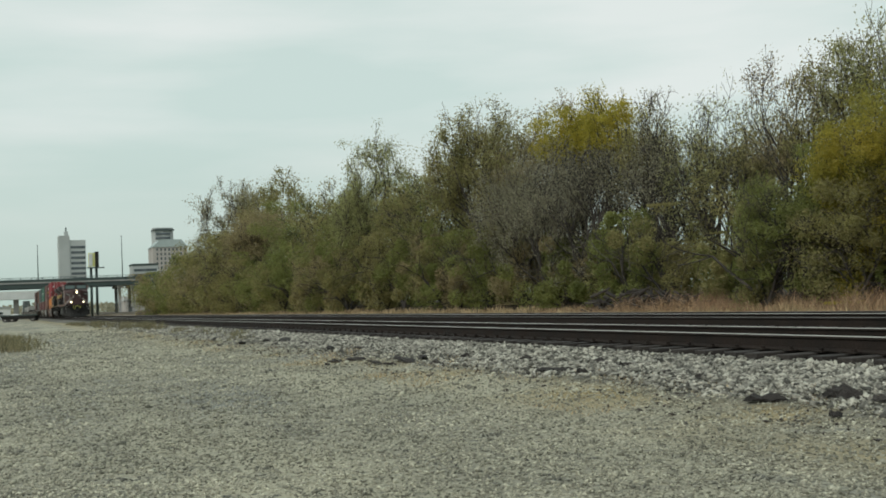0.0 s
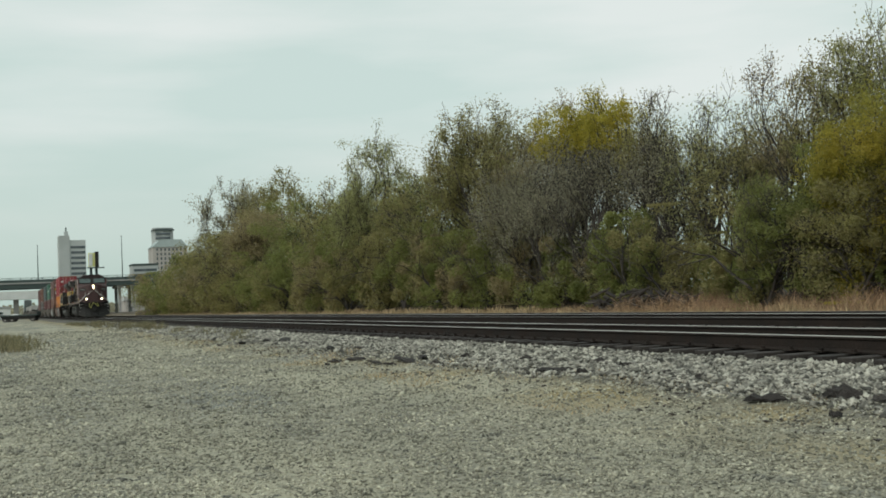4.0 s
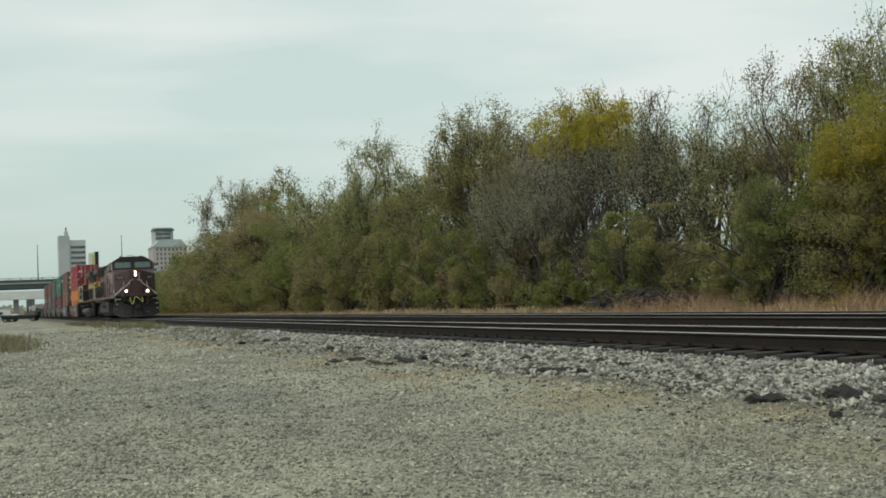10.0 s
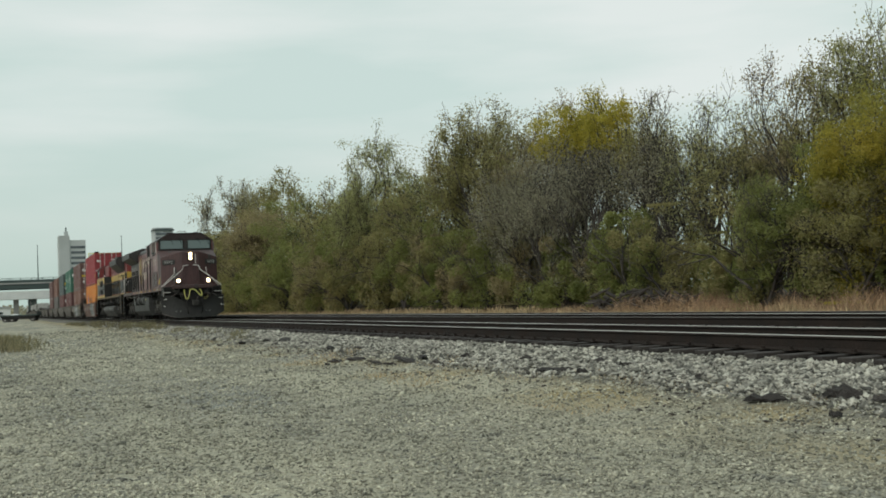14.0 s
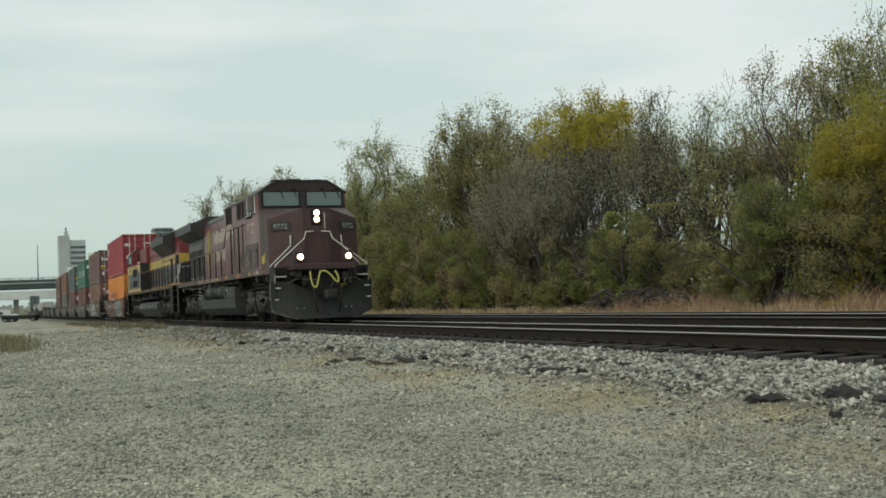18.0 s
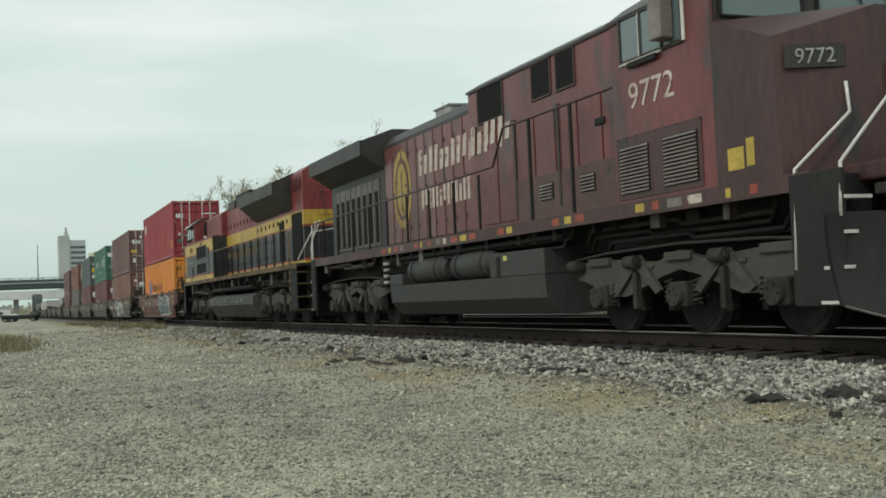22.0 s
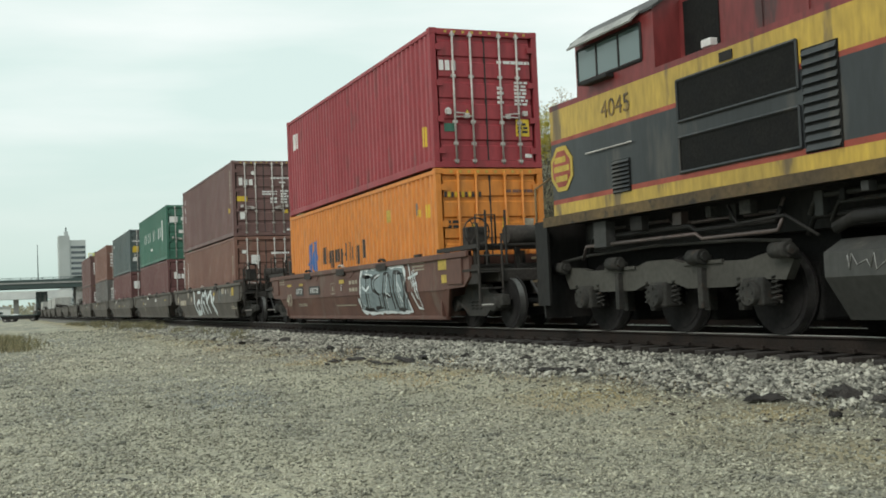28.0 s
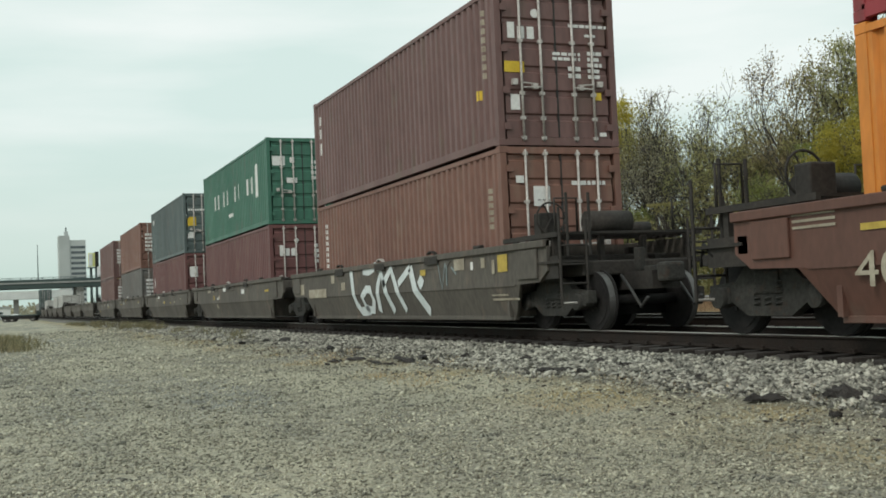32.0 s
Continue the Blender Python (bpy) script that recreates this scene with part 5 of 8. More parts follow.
for u, colour, nose, tail, low, high in WELLS:
    wc = make_well(colour, {"well_brown": "brown steel container well car with stencilled side"}.get(colour, "weathered grey steel container well car") + (", empty" if not low else ""), nose, tail, 1.95 if nose else 2.4, -14.15 if tail else -14.6)
    BOXES[u, 0] = wc
    TRAIN.append((wc, u, 0.0))
    if not tail:
        freight_truck(wc, -15.15)
    for kk, (col, z) in enumerate(((low, ZLOW), (high, ZTOP))):
        if col:
            name = {"red": "deep red", "orange": "bright orange", "brown": "dark brown", "redbrown": "rust-brown", "green": "dark green", "slate": "slate green-grey", "maroon": "maroon", "pale": "pale grey", "grey": "dull grey"}[col]
            c = make_container(col, name + (" corrugated forty-foot container in a well car" if kk == 0 else " corrugated forty-foot container stacked on another"))
            BOXES[u, kk + 1] = c
            TRAIN.append((c, u, z))


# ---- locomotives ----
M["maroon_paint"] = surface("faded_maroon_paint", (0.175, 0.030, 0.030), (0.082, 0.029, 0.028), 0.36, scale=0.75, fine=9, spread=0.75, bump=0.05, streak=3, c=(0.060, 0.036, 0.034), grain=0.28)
# Darker maroon: soot, and the shade on the nose put into its colour.
M["sooty_maroon"] = surface("sooty_shaded_maroon_paint", (0.072, 0.026, 0.025), (0.042, 0.024, 0.023), 0.52, scale=0.8, fine=12, spread=0.9, bump=0.08, streak=4, c=(0.03, 0.027, 0.026), grain=0.35)
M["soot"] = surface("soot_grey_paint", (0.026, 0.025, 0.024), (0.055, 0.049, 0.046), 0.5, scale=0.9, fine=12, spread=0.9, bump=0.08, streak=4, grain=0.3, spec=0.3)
M["sootbrow"] = surface("sooty_brow_paint", (0.045, 0.027, 0.026), (0.028, 0.022, 0.021), 0.5, scale=1.2, fine=12, spread=0.9, bump=0.05, streak=3, grain=0.3, spec=0.3)
M["tank_grey"] = surface("tank_dirty_grey", (0.034, 0.035, 0.034), (0.052, 0.051, 0.048), 0.65, scale=0.9, fine=14, spread=0.9, bump=0.06, grain=0.25, spec=0.35)
M["tank_worn"] = surface("tank_worn_grey", (0.062, 0.062, 0.058), (0.036, 0.036, 0.034), 0.6, scale=0.8, fine=14, spread=0.9, bump=0.06, streak=2, c=(0.085, 0.08, 0.07), grain=0.3, spec=0.4)
M["cream"] = surface("worn_cream_lettering", (0.58, 0.53, 0.46), (0.36, 0.28, 0.23), 0.7, scale=2.5, fine=18, spread=0.9, bump=0, c=(0.20, 0.07, 0.06), grain=0.2)
M["gold"] = surface("faded_gold_emblem", (0.40, 0.30, 0.085), (0.25, 0.165, 0.06), 0.7, scale=1.6, fine=14, spread=0.9, bump=0, c=(0.085, 0.035, 0.028), grain=0.25)
M["chalky"] = surface("chalky_sheen_maroon_paint", (0.185, 0.062, 0.056), (0.085, 0.040, 0.038), 0.38, scale=1.1, fine=14, spread=0.9, bump=0.06, streak=4, c=(0.05, 0.04, 0.037), grain=0.3)
# Louvre slats are pale: metallic highlights put into their colour.
M["slat"] = surface("highlit_louvre_slat", (0.20, 0.17, 0.155), (0.12, 0.10, 0.09), 0.5, scale=2, fine=14, bump=0, grain=0.2)
M["panel_brown"] = surface("dusty_brown_panel", (0.105, 0.044, 0.038), (0.070, 0.036, 0.032), 0.5, scale=1.3, fine=12, spread=0.9, bump=0.05, c=(0.05, 0.035, 0.03), grain=0.3)
M["plow"] = surface("scuffed_plow_paint", (0.011, 0.011, 0.011), (0.030, 0.030, 0.027), 0.7, scale=1.3, fine=9, spread=0.9, bump=0.06, streak=2, grain=0.25, spec=0.3)
M["railwhite"] = surface("white_handrail", (0.62, 0.60, 0.56), (0.48, 0.46, 0.43), 0.6, scale=5, fine=30, bump=0, grain=0.2)
M["kred"] = surface("red_paint", (0.215, 0.028, 0.028), (0.135, 0.028, 0.027), 0.5, scale=0.8, fine=12, spread=0.8, bump=0.05, streak=4, c=(0.06, 0.026, 0.025), grain=0.32)
M["kyellow"] = surface("yellow_paint", (0.52, 0.34, 0.040), (0.34, 0.235, 0.050), 0.45, scale=0.8, fine=12, spread=0.8, bump=0.05, streak=4, c=(0.14, 0.095, 0.04), grain=0.32)
M["kgreen"] = surface("dark_green_grey_paint", (0.024, 0.027, 0.029), (0.013, 0.015, 0.017), 0.42, scale=0.8, fine=12, spread=0.8, bump=0.05, streak=4, c=(0.05, 0.046, 0.040), grain=0.3)
M["kline"] = surface("orange_red_line", (0.32, 0.05, 0.025), (0.20, 0.04, 0.025), 0.5, scale=2, fine=12, bump=0, grain=0.15)
M["sill_gold"] = surface("dirty_gold_sill", (0.24, 0.15, 0.045), (0.11, 0.078, 0.042), 0.65, scale=1.4, fine=12, spread=0.9, bump=0.06, c=(0.05, 0.04, 0.03), grain=0.35)
M["sill_dirty"] = surface("grimy_sill", (0.15, 0.098, 0.040), (0.050, 0.040, 0.030), 0.7, scale=1.1, fine=12, spread=0.8, bump=0.06, c=(0.03, 0.026, 0.022), grain=0.35, spec=0.3)
# Weathered post tone, with edge highlights and sheen put into the colour.
M["radpost"] = surface("dusty_sheen_radiator_post", (0.115, 0.080, 0.072), (0.066, 0.056, 0.052), 0.46, scale=1.6, fine=14, spread=0.9, bump=0.05, streak=4, c=(0.03, 0.027, 0.026), grain=0.3)
M["hose"] = surface("yellow_green_hose", (0.52, 0.50, 0.12), (0.44, 0.42, 0.14), 0.6, scale=5, fine=30, bump=0, grain=0.15)
M["lamp_on"] = glow("headlight_lit", (1.0, 0.80, 0.46), 8.0)
M["lens_lit"] = glow("lens_lit", (1.0, 0.84, 0.58), 5.0)
M["mirror"] = surface("lamp_reflector", (0.9, 0.9, 0.88), (0.86, 0.86, 0.84), 0.32, 1.0, bump=0, grain=0.02)
M["stencil_grey"] = surface("pale_grey_paint", (0.34, 0.34, 0.32), (0.25, 0.25, 0.24), 0.6, scale=3, fine=20, bump=0)
M["lamp_off"] = glass("headlight_unlit", (0.09, 0.09, 0.088))
M["cabglass"] = glass("cab_glass", (0.10, 0.14, 0.14))


def recentre(thing, u0):
    """Move what was built in the train's own distances so that the thing's origin lies at u0."""
    for o in thing.children_recursive:
        if o.type == "MESH" and o.parent.name.split(".")[0] not in ("wheelset", "wheel"):
            if not o.data.get("moved"):
                o.data.transform(Matrix.Translation((-u0, 0, 0)))
                o.data["moved"] = 1
        elif o.type == "EMPTY" and o.name.split(".")[0] == "wheelset":
            o.location.x -= u0


def loco_truck(t, axles, style):
    """A three-axle locomotive truck with its frame, boxes, springs and brake gear."""
    a, b, c = axles
    for x in axles:
        wheelset(t, x, True)
    for s in (-1, 1):
        y = s * 1.08
        bm = bmesh.new()
        if style == "arched":
            pts = [(a - 0.75, 0.98), (a - 0.45, 1.06), (a + 0.35, 1.06), (b - 0.55, 0.98), (b, 1.12), (b + 0.55, 0.98), (c - 0.35, 1.06), (c + 0.45, 1.06), (c + 0.75, 0.98), (c + 0.72, 0.80), (c + 0.30, 0.72), (c - 0.35, 0.52), (c - 0.72, 0.52), (b + 0.42, 0.78), (b, 0.86), (b - 0.42, 0.78), (a + 0.72, 0.52), (a + 0.35, 0.52), (a - 0.30, 0.72), (a - 0.72, 0.80)]
        else:
            pts = [(a - 0.70, 0.88), (a - 0.60, 1.0), (a - 0.20, 0.98), (a + 0.15, 0.92), (b - 0.55, 0.94), (b - 0.30, 1.0), (b + 0.30, 1.0), (b + 0.55, 0.94), (c - 0.15, 0.92), (c + 0.20, 0.98), (c + 0.60, 1.0), (c + 0.70, 0.88), (c + 0.55, 0.66), (c + 0.1, 0.68), (c - 0.45, 0.60), (b + 0.65, 0.60), (b + 0.35, 0.68), (b - 0.35, 0.68), (b - 0.65, 0.60), (a + 0.45, 0.60), (a - 0.1, 0.68), (a - 0.55, 0.66)]
        slab(bm, pts, 1, y - 0.06, y + 0.06)
        fr = part("truck_frame", bm, M["frame"], t, "cast steel truck frame, grimy")
        for x in axles:
            bm = bmesh.new()
            box(bm, x - 0.2, x + 0.2, y - 0.12, y + 0.12, 0.36, 0.70, 0.03)
            rod(bm, (x, y, 0.52), (x, y + s * 0.20, 0.52), 0.15, 14)
            for k in range(5):
                q = k * 2 * math.pi / 5
                rod(bm, (x + 0.1 * math.cos(q), y + s * 0.19, 0.52 + 0.1 * math.sin(q)), (x + 0.1 * math.cos(q), y + s * 0.215, 0.52 + 0.1 * math.sin(q)), 0.02, 6)
            part("axle_box", bm, M["truck"], fr)
            for d in (-0.33, 0.33):
                coil(fr, x + d, y + s * 0.02, 0.40, 0.74, 0.06)
        for x in (0.5 * (a + b), 0.5 * (b + c), a - 0.62, c + 0.62):
            bm = bmesh.new()
            rod(bm, (x - 0.17, y + s * 0.14, 1.0), (x + 0.12, y + s * 0.14, 1.0), 0.095, 12)
            rod(bm, (x + 0.12, y + s * 0.14, 1.0), (x + 0.17, y + s * 0.14, 1.0), 0.06, 10)
            box(bm, x - 0.1, x + 0.1, y, y + s * 0.16, 0.9, 1.02)
            part("brake_cylinder", bm, M["truck"], fr)
        bm = bmesh.new()
        pipe(bm, [(a - 0.7, y + s * 0.09, 1.1), (a + 0.2, y + s * 0.09, 1.16), (b, y + s * 0.09, 1.2), (c - 0.2, y + s * 0.09, 1.16), (c + 0.7, y + s * 0.09, 1.1)], 0.022, 6)
        part("brake_rigging", bm, M["truck"], fr)
    if style == "arched":
        for s in (-1, 1):
            for x in (0.5 * (a + b), 0.5 * (b + c)):
                y = s * 1.165
                bm = bmesh.new()
                slab(bm, [(x - 0.62, 0.60), (x - 0.50, 0.54), (x, 0.93), (x + 0.50, 0.54), (x + 0.62, 0.60), (x + 0.10, 1.09), (x - 0.10, 1.09)], 1, y - 0.03, y + 0.03)
                part("chevron_beam", bm, M["frame"], t)
            for x in (a, b, c):
                boxpart("spring_seat", M["frame"], t, x - 0.30, x + 0.30, s * 1.15 - 0.04, s * 1.15 + 0.04, 0.98, 1.10, 0.015)
    # Bolster and motor cases are near-black, undercarriage shade put into their colour.
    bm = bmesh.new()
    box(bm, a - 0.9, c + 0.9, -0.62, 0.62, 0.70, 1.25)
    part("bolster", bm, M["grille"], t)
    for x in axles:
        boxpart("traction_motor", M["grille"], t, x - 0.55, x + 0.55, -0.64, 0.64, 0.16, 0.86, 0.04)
    for x in (0.5 * (a + b), 0.5 * (b + c)):
        for s in (-1, 1):
            # raised ribs and hangers on the frame
            boxpart("brake_hanger", M["truck"], t, x - 0.05, x + 0.05, s * 1.17 - 0.05, s * 1.17 + 0.05, 0.34, 0.86, 0.01)
            boxpart("brake_shoe", M["truck"], t, x + 0.30, x + 0.42, s * 0.80 - 0.07, s * 0.80 + 0.07, 0.30, 0.72, 0.02)
            boxpart("brake_shoe", M["truck"], t, x - 0.42, x - 0.30, s * 0.80 - 0.07, s * 0.80 + 0.07, 0.30, 0.72, 0.02)
            boxpart("frame_rib", M["frame"], t, x - 0.42, x + 0.42, s * 1.15 - 0.018, s * 1.15 + 0.018, 0.90, 0.95, 0.005)


def underbody(t, u0, u1, seed):
    """Pipes, hangers and small boxes under the deck."""
    rng = random.Random(seed)
    for s in (-1, 1):
        for k in range(3):
            y, z = s * rng.uniform(1.0, 1.36), rng.uniform(1.28, 1.58)
            a, b = u0 + rng.uniform(0, 1.0), u1 - rng.uniform(0, 1.0)
            q = a + (b - a) * rng.uniform(0.35, 0.65)
            piece("air_pipe", lambda bm: pipe(bm, [(a, y, z - 0.2), (a + 0.12, y, z), (q, y, z), (q + 0.12, y, z - 0.07), (b - 0.1, y, z - 0.07), (b, y, z + 0.08)], rng.choice((0.018, 0.025, 0.034)), 6), M[rng.choice(("truck", "black", "radpost"))], t)
        u = u0 + rng.uniform(0.2, 0.7)
        while u < u1 - 0.4:
            w, h = rng.uniform(0.07, 0.32), rng.uniform(0.08, 0.26)
            y = s * rng.uniform(1.05, 1.38)
            boxpart("equipment_box", M[rng.choice(("truck", "black", "radpost", "tank_grey"))], t, u, u + w, y - 0.06, y + 0.06, 1.60 - h, 1.62, 0.01)
            u += w + rng.uniform(0.2, 0.8)


def strokes(parent, name, material, u0, u1, z0, z1, n, y, slant=0.0, bold=0.22):
    """A row of plain bars on a side wall in place of a name, two for each character."""
    step = (u1 - u0) / n
    rng = random.Random(n)
    for i in range(n):
        a = u0 + i * step
        h = z1 - z0
        bm = bmesh.new()
        for d, e in ((0.04, 0.04 + bold), (0.82 - bold, 0.82)):
            lo, hi = z0 + rng.choice((0, 0, 0, 0.2)) * h, z1 - rng.choice((0, 0, 0, 0.25)) * h
            slab(bm, [(a + d * step, lo), (a + e * step, lo), (a + (e + slant) * step, hi), (a + (d + slant) * step, hi)], 1, y - 0.004, y + 0.004)
        part(name, bm, material, parent)


def louvres(parent, u0, u1, z0, z1, y, n, material, name="louvre"):
    s = -1 if y < 0 else 1
    f = boxpart(name, M["grille"], parent, u0, u1, y - 0.004, y + 0.008, z0, z1)
    h = (z1 - z0) / n
    bm = bmesh.new()
    for i in range(n):
        z = z0 + i * h
        slab(bm, [(y + s * 0.002, z + h * 0.2), (y + s * 0.03, z + h * 0.2), (y + s * 0.004, z + h * 0.85)], 0, u0 + 0.02, u1 - 0.02)
    part("slats", bm, material, f)
    return f


def bowl(bm, c, r, depth, lip=0.0):
    """A hollow bowl that opens along X; lip: the radius at which its wall turns back, for a housing."""
    x, y, z = c
    n, rings = 24, []
    prof = [(r * (k / 7.0), depth * (1 - (k / 7.0) ** 2)) for k in range(1, 8)]
    if lip:
        prof = [(lip + 0.002, 0.0), (r, 0.0), (r, depth), (0.02, depth)]
    for q, dx in prof:
        rings.append([bm.verts.new((x - dx, y + q * math.cos(2 * math.pi * i / n), z + q * math.sin(2 * math.pi * i / n))) for i in range(n)])
    for a, b in zip(rings, rings[1:]):
        for i in range(n):
            bm.faces.new((a[i], a[(i + 1) % n], b[(i + 1) % n], b[i]))
    if not lip:
        bm.faces.new(rings[0])
    else:
        bm.faces.new(rings[-1])


def lamp(parent, name, c, r, material, d=1):
    """A round lamp that shines along X, with its rim."""
    x, y, z = c
    if material == M["lamp_on"]:
        rim = piece(name, lambda bm: bowl(bm, (x, y, z), r + 0.025, 0.10, r), M["black"], parent)
        ref = piece("reflector", lambda bm: bowl(bm, (x - 0.002, y, z), r, 0.085), M["mirror"], rim, "polished bowl reflector")
        for fc in ref.data.polygons:
            fc.use_smooth = True
        piece("bulb", lambda bm: (rod(bm, (x - 0.074, y, z), (x - 0.062, y, z), 0.014, 12, 0.030), rod(bm, (x - 0.062, y, z), (x - 0.044, y, z), 0.030, 12), rod(bm, (x - 0.044, y, z), (x - 0.030, y, z), 0.030, 12, 0.012)), material, rim, "lit bulb")
        piece("lens", lambda bm: rod(bm, (x - 0.012, y, z), (x - 0.006, y, z), r * 0.84, 20), M["lens_lit"], rim, "glowing headlight lens")
        return
    rim = piece(name, lambda bm: rod(bm, (x - 0.10 * d, y, z), (x - 0.004 * d, y, z), r + 0.025, 20), M["black"], parent)
    piece("lens", lambda bm: rod(bm, (x - 0.01 * d, y, z), (x + 0.006 * d, y, z), r, 20), material, rim, "bright headlight lens" if material == M["lamp_on"] else "unlit headlight lens")


def make_lead():
    t = empty("locomotive", "weathered maroon diesel freight locomotive with wide cab and lit headlights", "locomotive", "locomotives of the train")
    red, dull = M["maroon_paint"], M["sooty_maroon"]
    boxpart("underframe", M["black"], t, 28.3, 48.3, -0.85, 0.85, 1.22, 1.70)
    boxpart("deck", M["soot"], t, 28.1, 48.4, -1.48, 1.48, 1.70, 1.78)
    for s in (-1, 1):
        sill = boxpart("side_sill", dull, t, 28.1, 48.35, s * 1.5 - 0.018, s * 1.5 + 0.018, 1.60, 1.80)
        rng = random.Random(3 + s)
        for i in range(34):
            u = 33.8 + i * 0.41 + rng.uniform(-0.05, 0.05)
            if rng.random() < 0.75:
                boxpart("reflective_patch", (M["cream"], M["kline"], M["placard"], M["kline"], M["slat"])[i % 5], sill, u, u + rng.uniform(0.08, 0.34), s * 1.5 + s * 0.019 - 0.002, s * 1.5 + s * 0.019 + 0.002, 1.65, 1.76)
    # cab
    prof = [(-1.5, 1.79), (-1.5, 4.32), (-1.22, 4.52), (-0.85, 4.73), (0.85, 4.73), (1.22, 4.52), (1.5, 4.32), (1.5, 1.79)]
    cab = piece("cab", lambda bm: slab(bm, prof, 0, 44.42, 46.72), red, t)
    roof = [(-1.53, 4.30), (-1.53, 4.345), (-1.23, 4.555), (-0.86, 4.77), (0.86, 4.77), (1.23, 4.555), (1.53, 4.345), (1.53, 4.30), (1.22, 4.515), (0.85, 4.725), (-0.85, 4.725), (-1.22, 4.515)]
    piece("cab_roof", lambda bm: slab(bm, roof, 0, 44.35, 46.78), M["soot"], cab)
    low = [(46.72, -1.5), (47.9, -1.5), (48.38, -0.45), (48.38, 0.45), (47.9, 1.5), (46.72, 1.5)]
    zt = [3.80, 3.36, 3.66, 3.66, 3.36, 3.80]
    # Nose is the cab's maroon; its shade is put into the darker paint.
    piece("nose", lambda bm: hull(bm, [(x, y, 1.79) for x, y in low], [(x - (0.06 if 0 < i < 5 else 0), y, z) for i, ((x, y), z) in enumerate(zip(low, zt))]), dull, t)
    bm = bmesh.new()
    box(bm, 46.72, 46.74, -1.44, 1.44, 3.80, 4.34)
    part("windscreen_frame", bm, M["soot"], cab)
    piece("brow", lambda bm: slab(bm, [(-1.48, 4.345), (-1.21, 4.50), (-0.84, 4.71), (0.84, 4.71), (1.21, 4.50), (1.48, 4.345)], 0, 46.722, 46.745), M["sootbrow"], cab, "sooty brow over the windscreens")
    for s in (-1, 1):
        w = boxpart("windscreen", M["cabglass"], cab, 46.735, 46.755, s * 0.74 - 0.60, s * 0.74 + 0.60, 3.90, 4.36, 0.0)
        bm = bmesh.new()
        for a, b in (((46.765, s * 0.74 - 0.62, 3.88), (46.765, s * 0.74 + 0.62, 3.88)), ((46.765, s * 0.74 - 0.62, 4.38), (46.765, s * 0.74 + 0.62, 4.38)), ((46.765, s * 0.74 - 0.62, 3.88), (46.765, s * 0.74 - 0.62, 4.38)), ((46.765, s * 0.74 + 0.62, 3.88), (46.765, s * 0.74 + 0.62, 4.38))):
            rod(bm, a, b, 0.022, 6)
        part("gasket", bm, M["black"], w)
        for d in (-0.05, 0.42):
            piece("wiper", lambda bm: (rod(bm, (46.78, s * 0.74 + d, 4.44), (46.78, s * 0.74 + d + 0.13, 4.14), 0.012, 5), box(bm, 46.76, 46.80, s * 0.74 + d - 0.04, s * 0.74 + d + 0.04, 4.42, 4.48)), M["black"], w)
        # number boards and side details
        bm = bmesh.new()
        ang = math.degrees(math.atan2(1.05, 0.48))
        slab(bm, [(47.93, s * 1.42), (48.18, s * 0.80), (48.205, s * 0.81), (47.955, s * 1.43)], 2, 2.98, 3.24)
        nb = part("number_board", bm, M["inkblack"], t, "black number board with pale figures")
        lettering("board_number", "9772", 0.24, M["stencil_grey"], nb, (48.092, s * 1.125, 3.025), (90, 0, 90 + s * 22), thick=0.004, sx=0.95)
        win = boxpart("side_window", M["cabglass"], cab, 44.72, 46.12, s * 1.502 - 0.006, s * 1.502 + 0.006, 3.74, 4.30)
        bm = bmesh.new()
        yy = s * 1.512
        for a, b in (((44.68, 3.70), (46.16, 3.70)), ((44.68, 4.34), (46.16, 4.34)), ((44.68, 3.70), (44.68, 4.34)), ((46.16, 3.70), (46.16, 4.34)), ((45.2, 3.70), (45.2, 4.34)), ((45.7, 3.70), (45.7, 4.34))):
            rod(bm, (a[0], yy, a[1]), (b[0], yy, b[1]), 0.024, 6)
        part("window_frame", bm, M["soot"], win)
        piece("mirror", lambda bm: box(bm, 45.72, 46.0, s * 1.62 - 0.10, s * 1.62 + 0.10, 3.78, 4.32, 0.02), M["slat"], cab, "grey folded mirror box")
        piece("window_trim", lambda bm: (rod(bm, (46.2, s * 1.515, 3.70), (46.2, s * 1.515, 4.34), 0.028, 6), rod(bm, (44.66, s * 1.515, 3.69), (45.7, s * 1.515, 3.69), 0.022, 6), rod(bm, (45.18, s * 1.517, 3.70), (45.18, s * 1.517, 4.30), 0.018, 6)), M["railwhite"], win, "pale window trim")
        piece("intake_panel", lambda bm: box(bm, 44.47, 46.46, s * 1.5 - 0.012, s * 1.5 + 0.012, 1.84, 2.70, 0.006), dull, cab)
        for q in range(9):
            piece("rivet", lambda bm: box(bm, 44.5 + q * 0.24, 44.525 + q * 0.24, s * 1.513 - 0.006, s * 1.513 + 0.006, 2.675, 2.695), M["black"], cab)
        piece("armrest", lambda bm: box(bm, 44.9, 45.6, s * 1.5 - 0.03, s * 1.58 + 0.03, 3.60, 3.68, 0.02), M["black"], cab)
        lettering("road_number", "9772", 0.50, M["cream"], cab, (45.38, s * 1.505, 3.06), (90, 0, 0 if s < 0 else 180), thick=0.003, sx=1.12)
        for a, b in ((44.55, 45.28), (45.62, 46.38)):
            louvres(cab, a, b, 1.92, 2.56, s * 1.515, 13, M["slat"])
        boxpart("cab_door_seam", M["black"], cab, 44.5, 46.5, s * 1.5 - 0.004, s * 1.5 + 0.004, 2.64, 2.66)
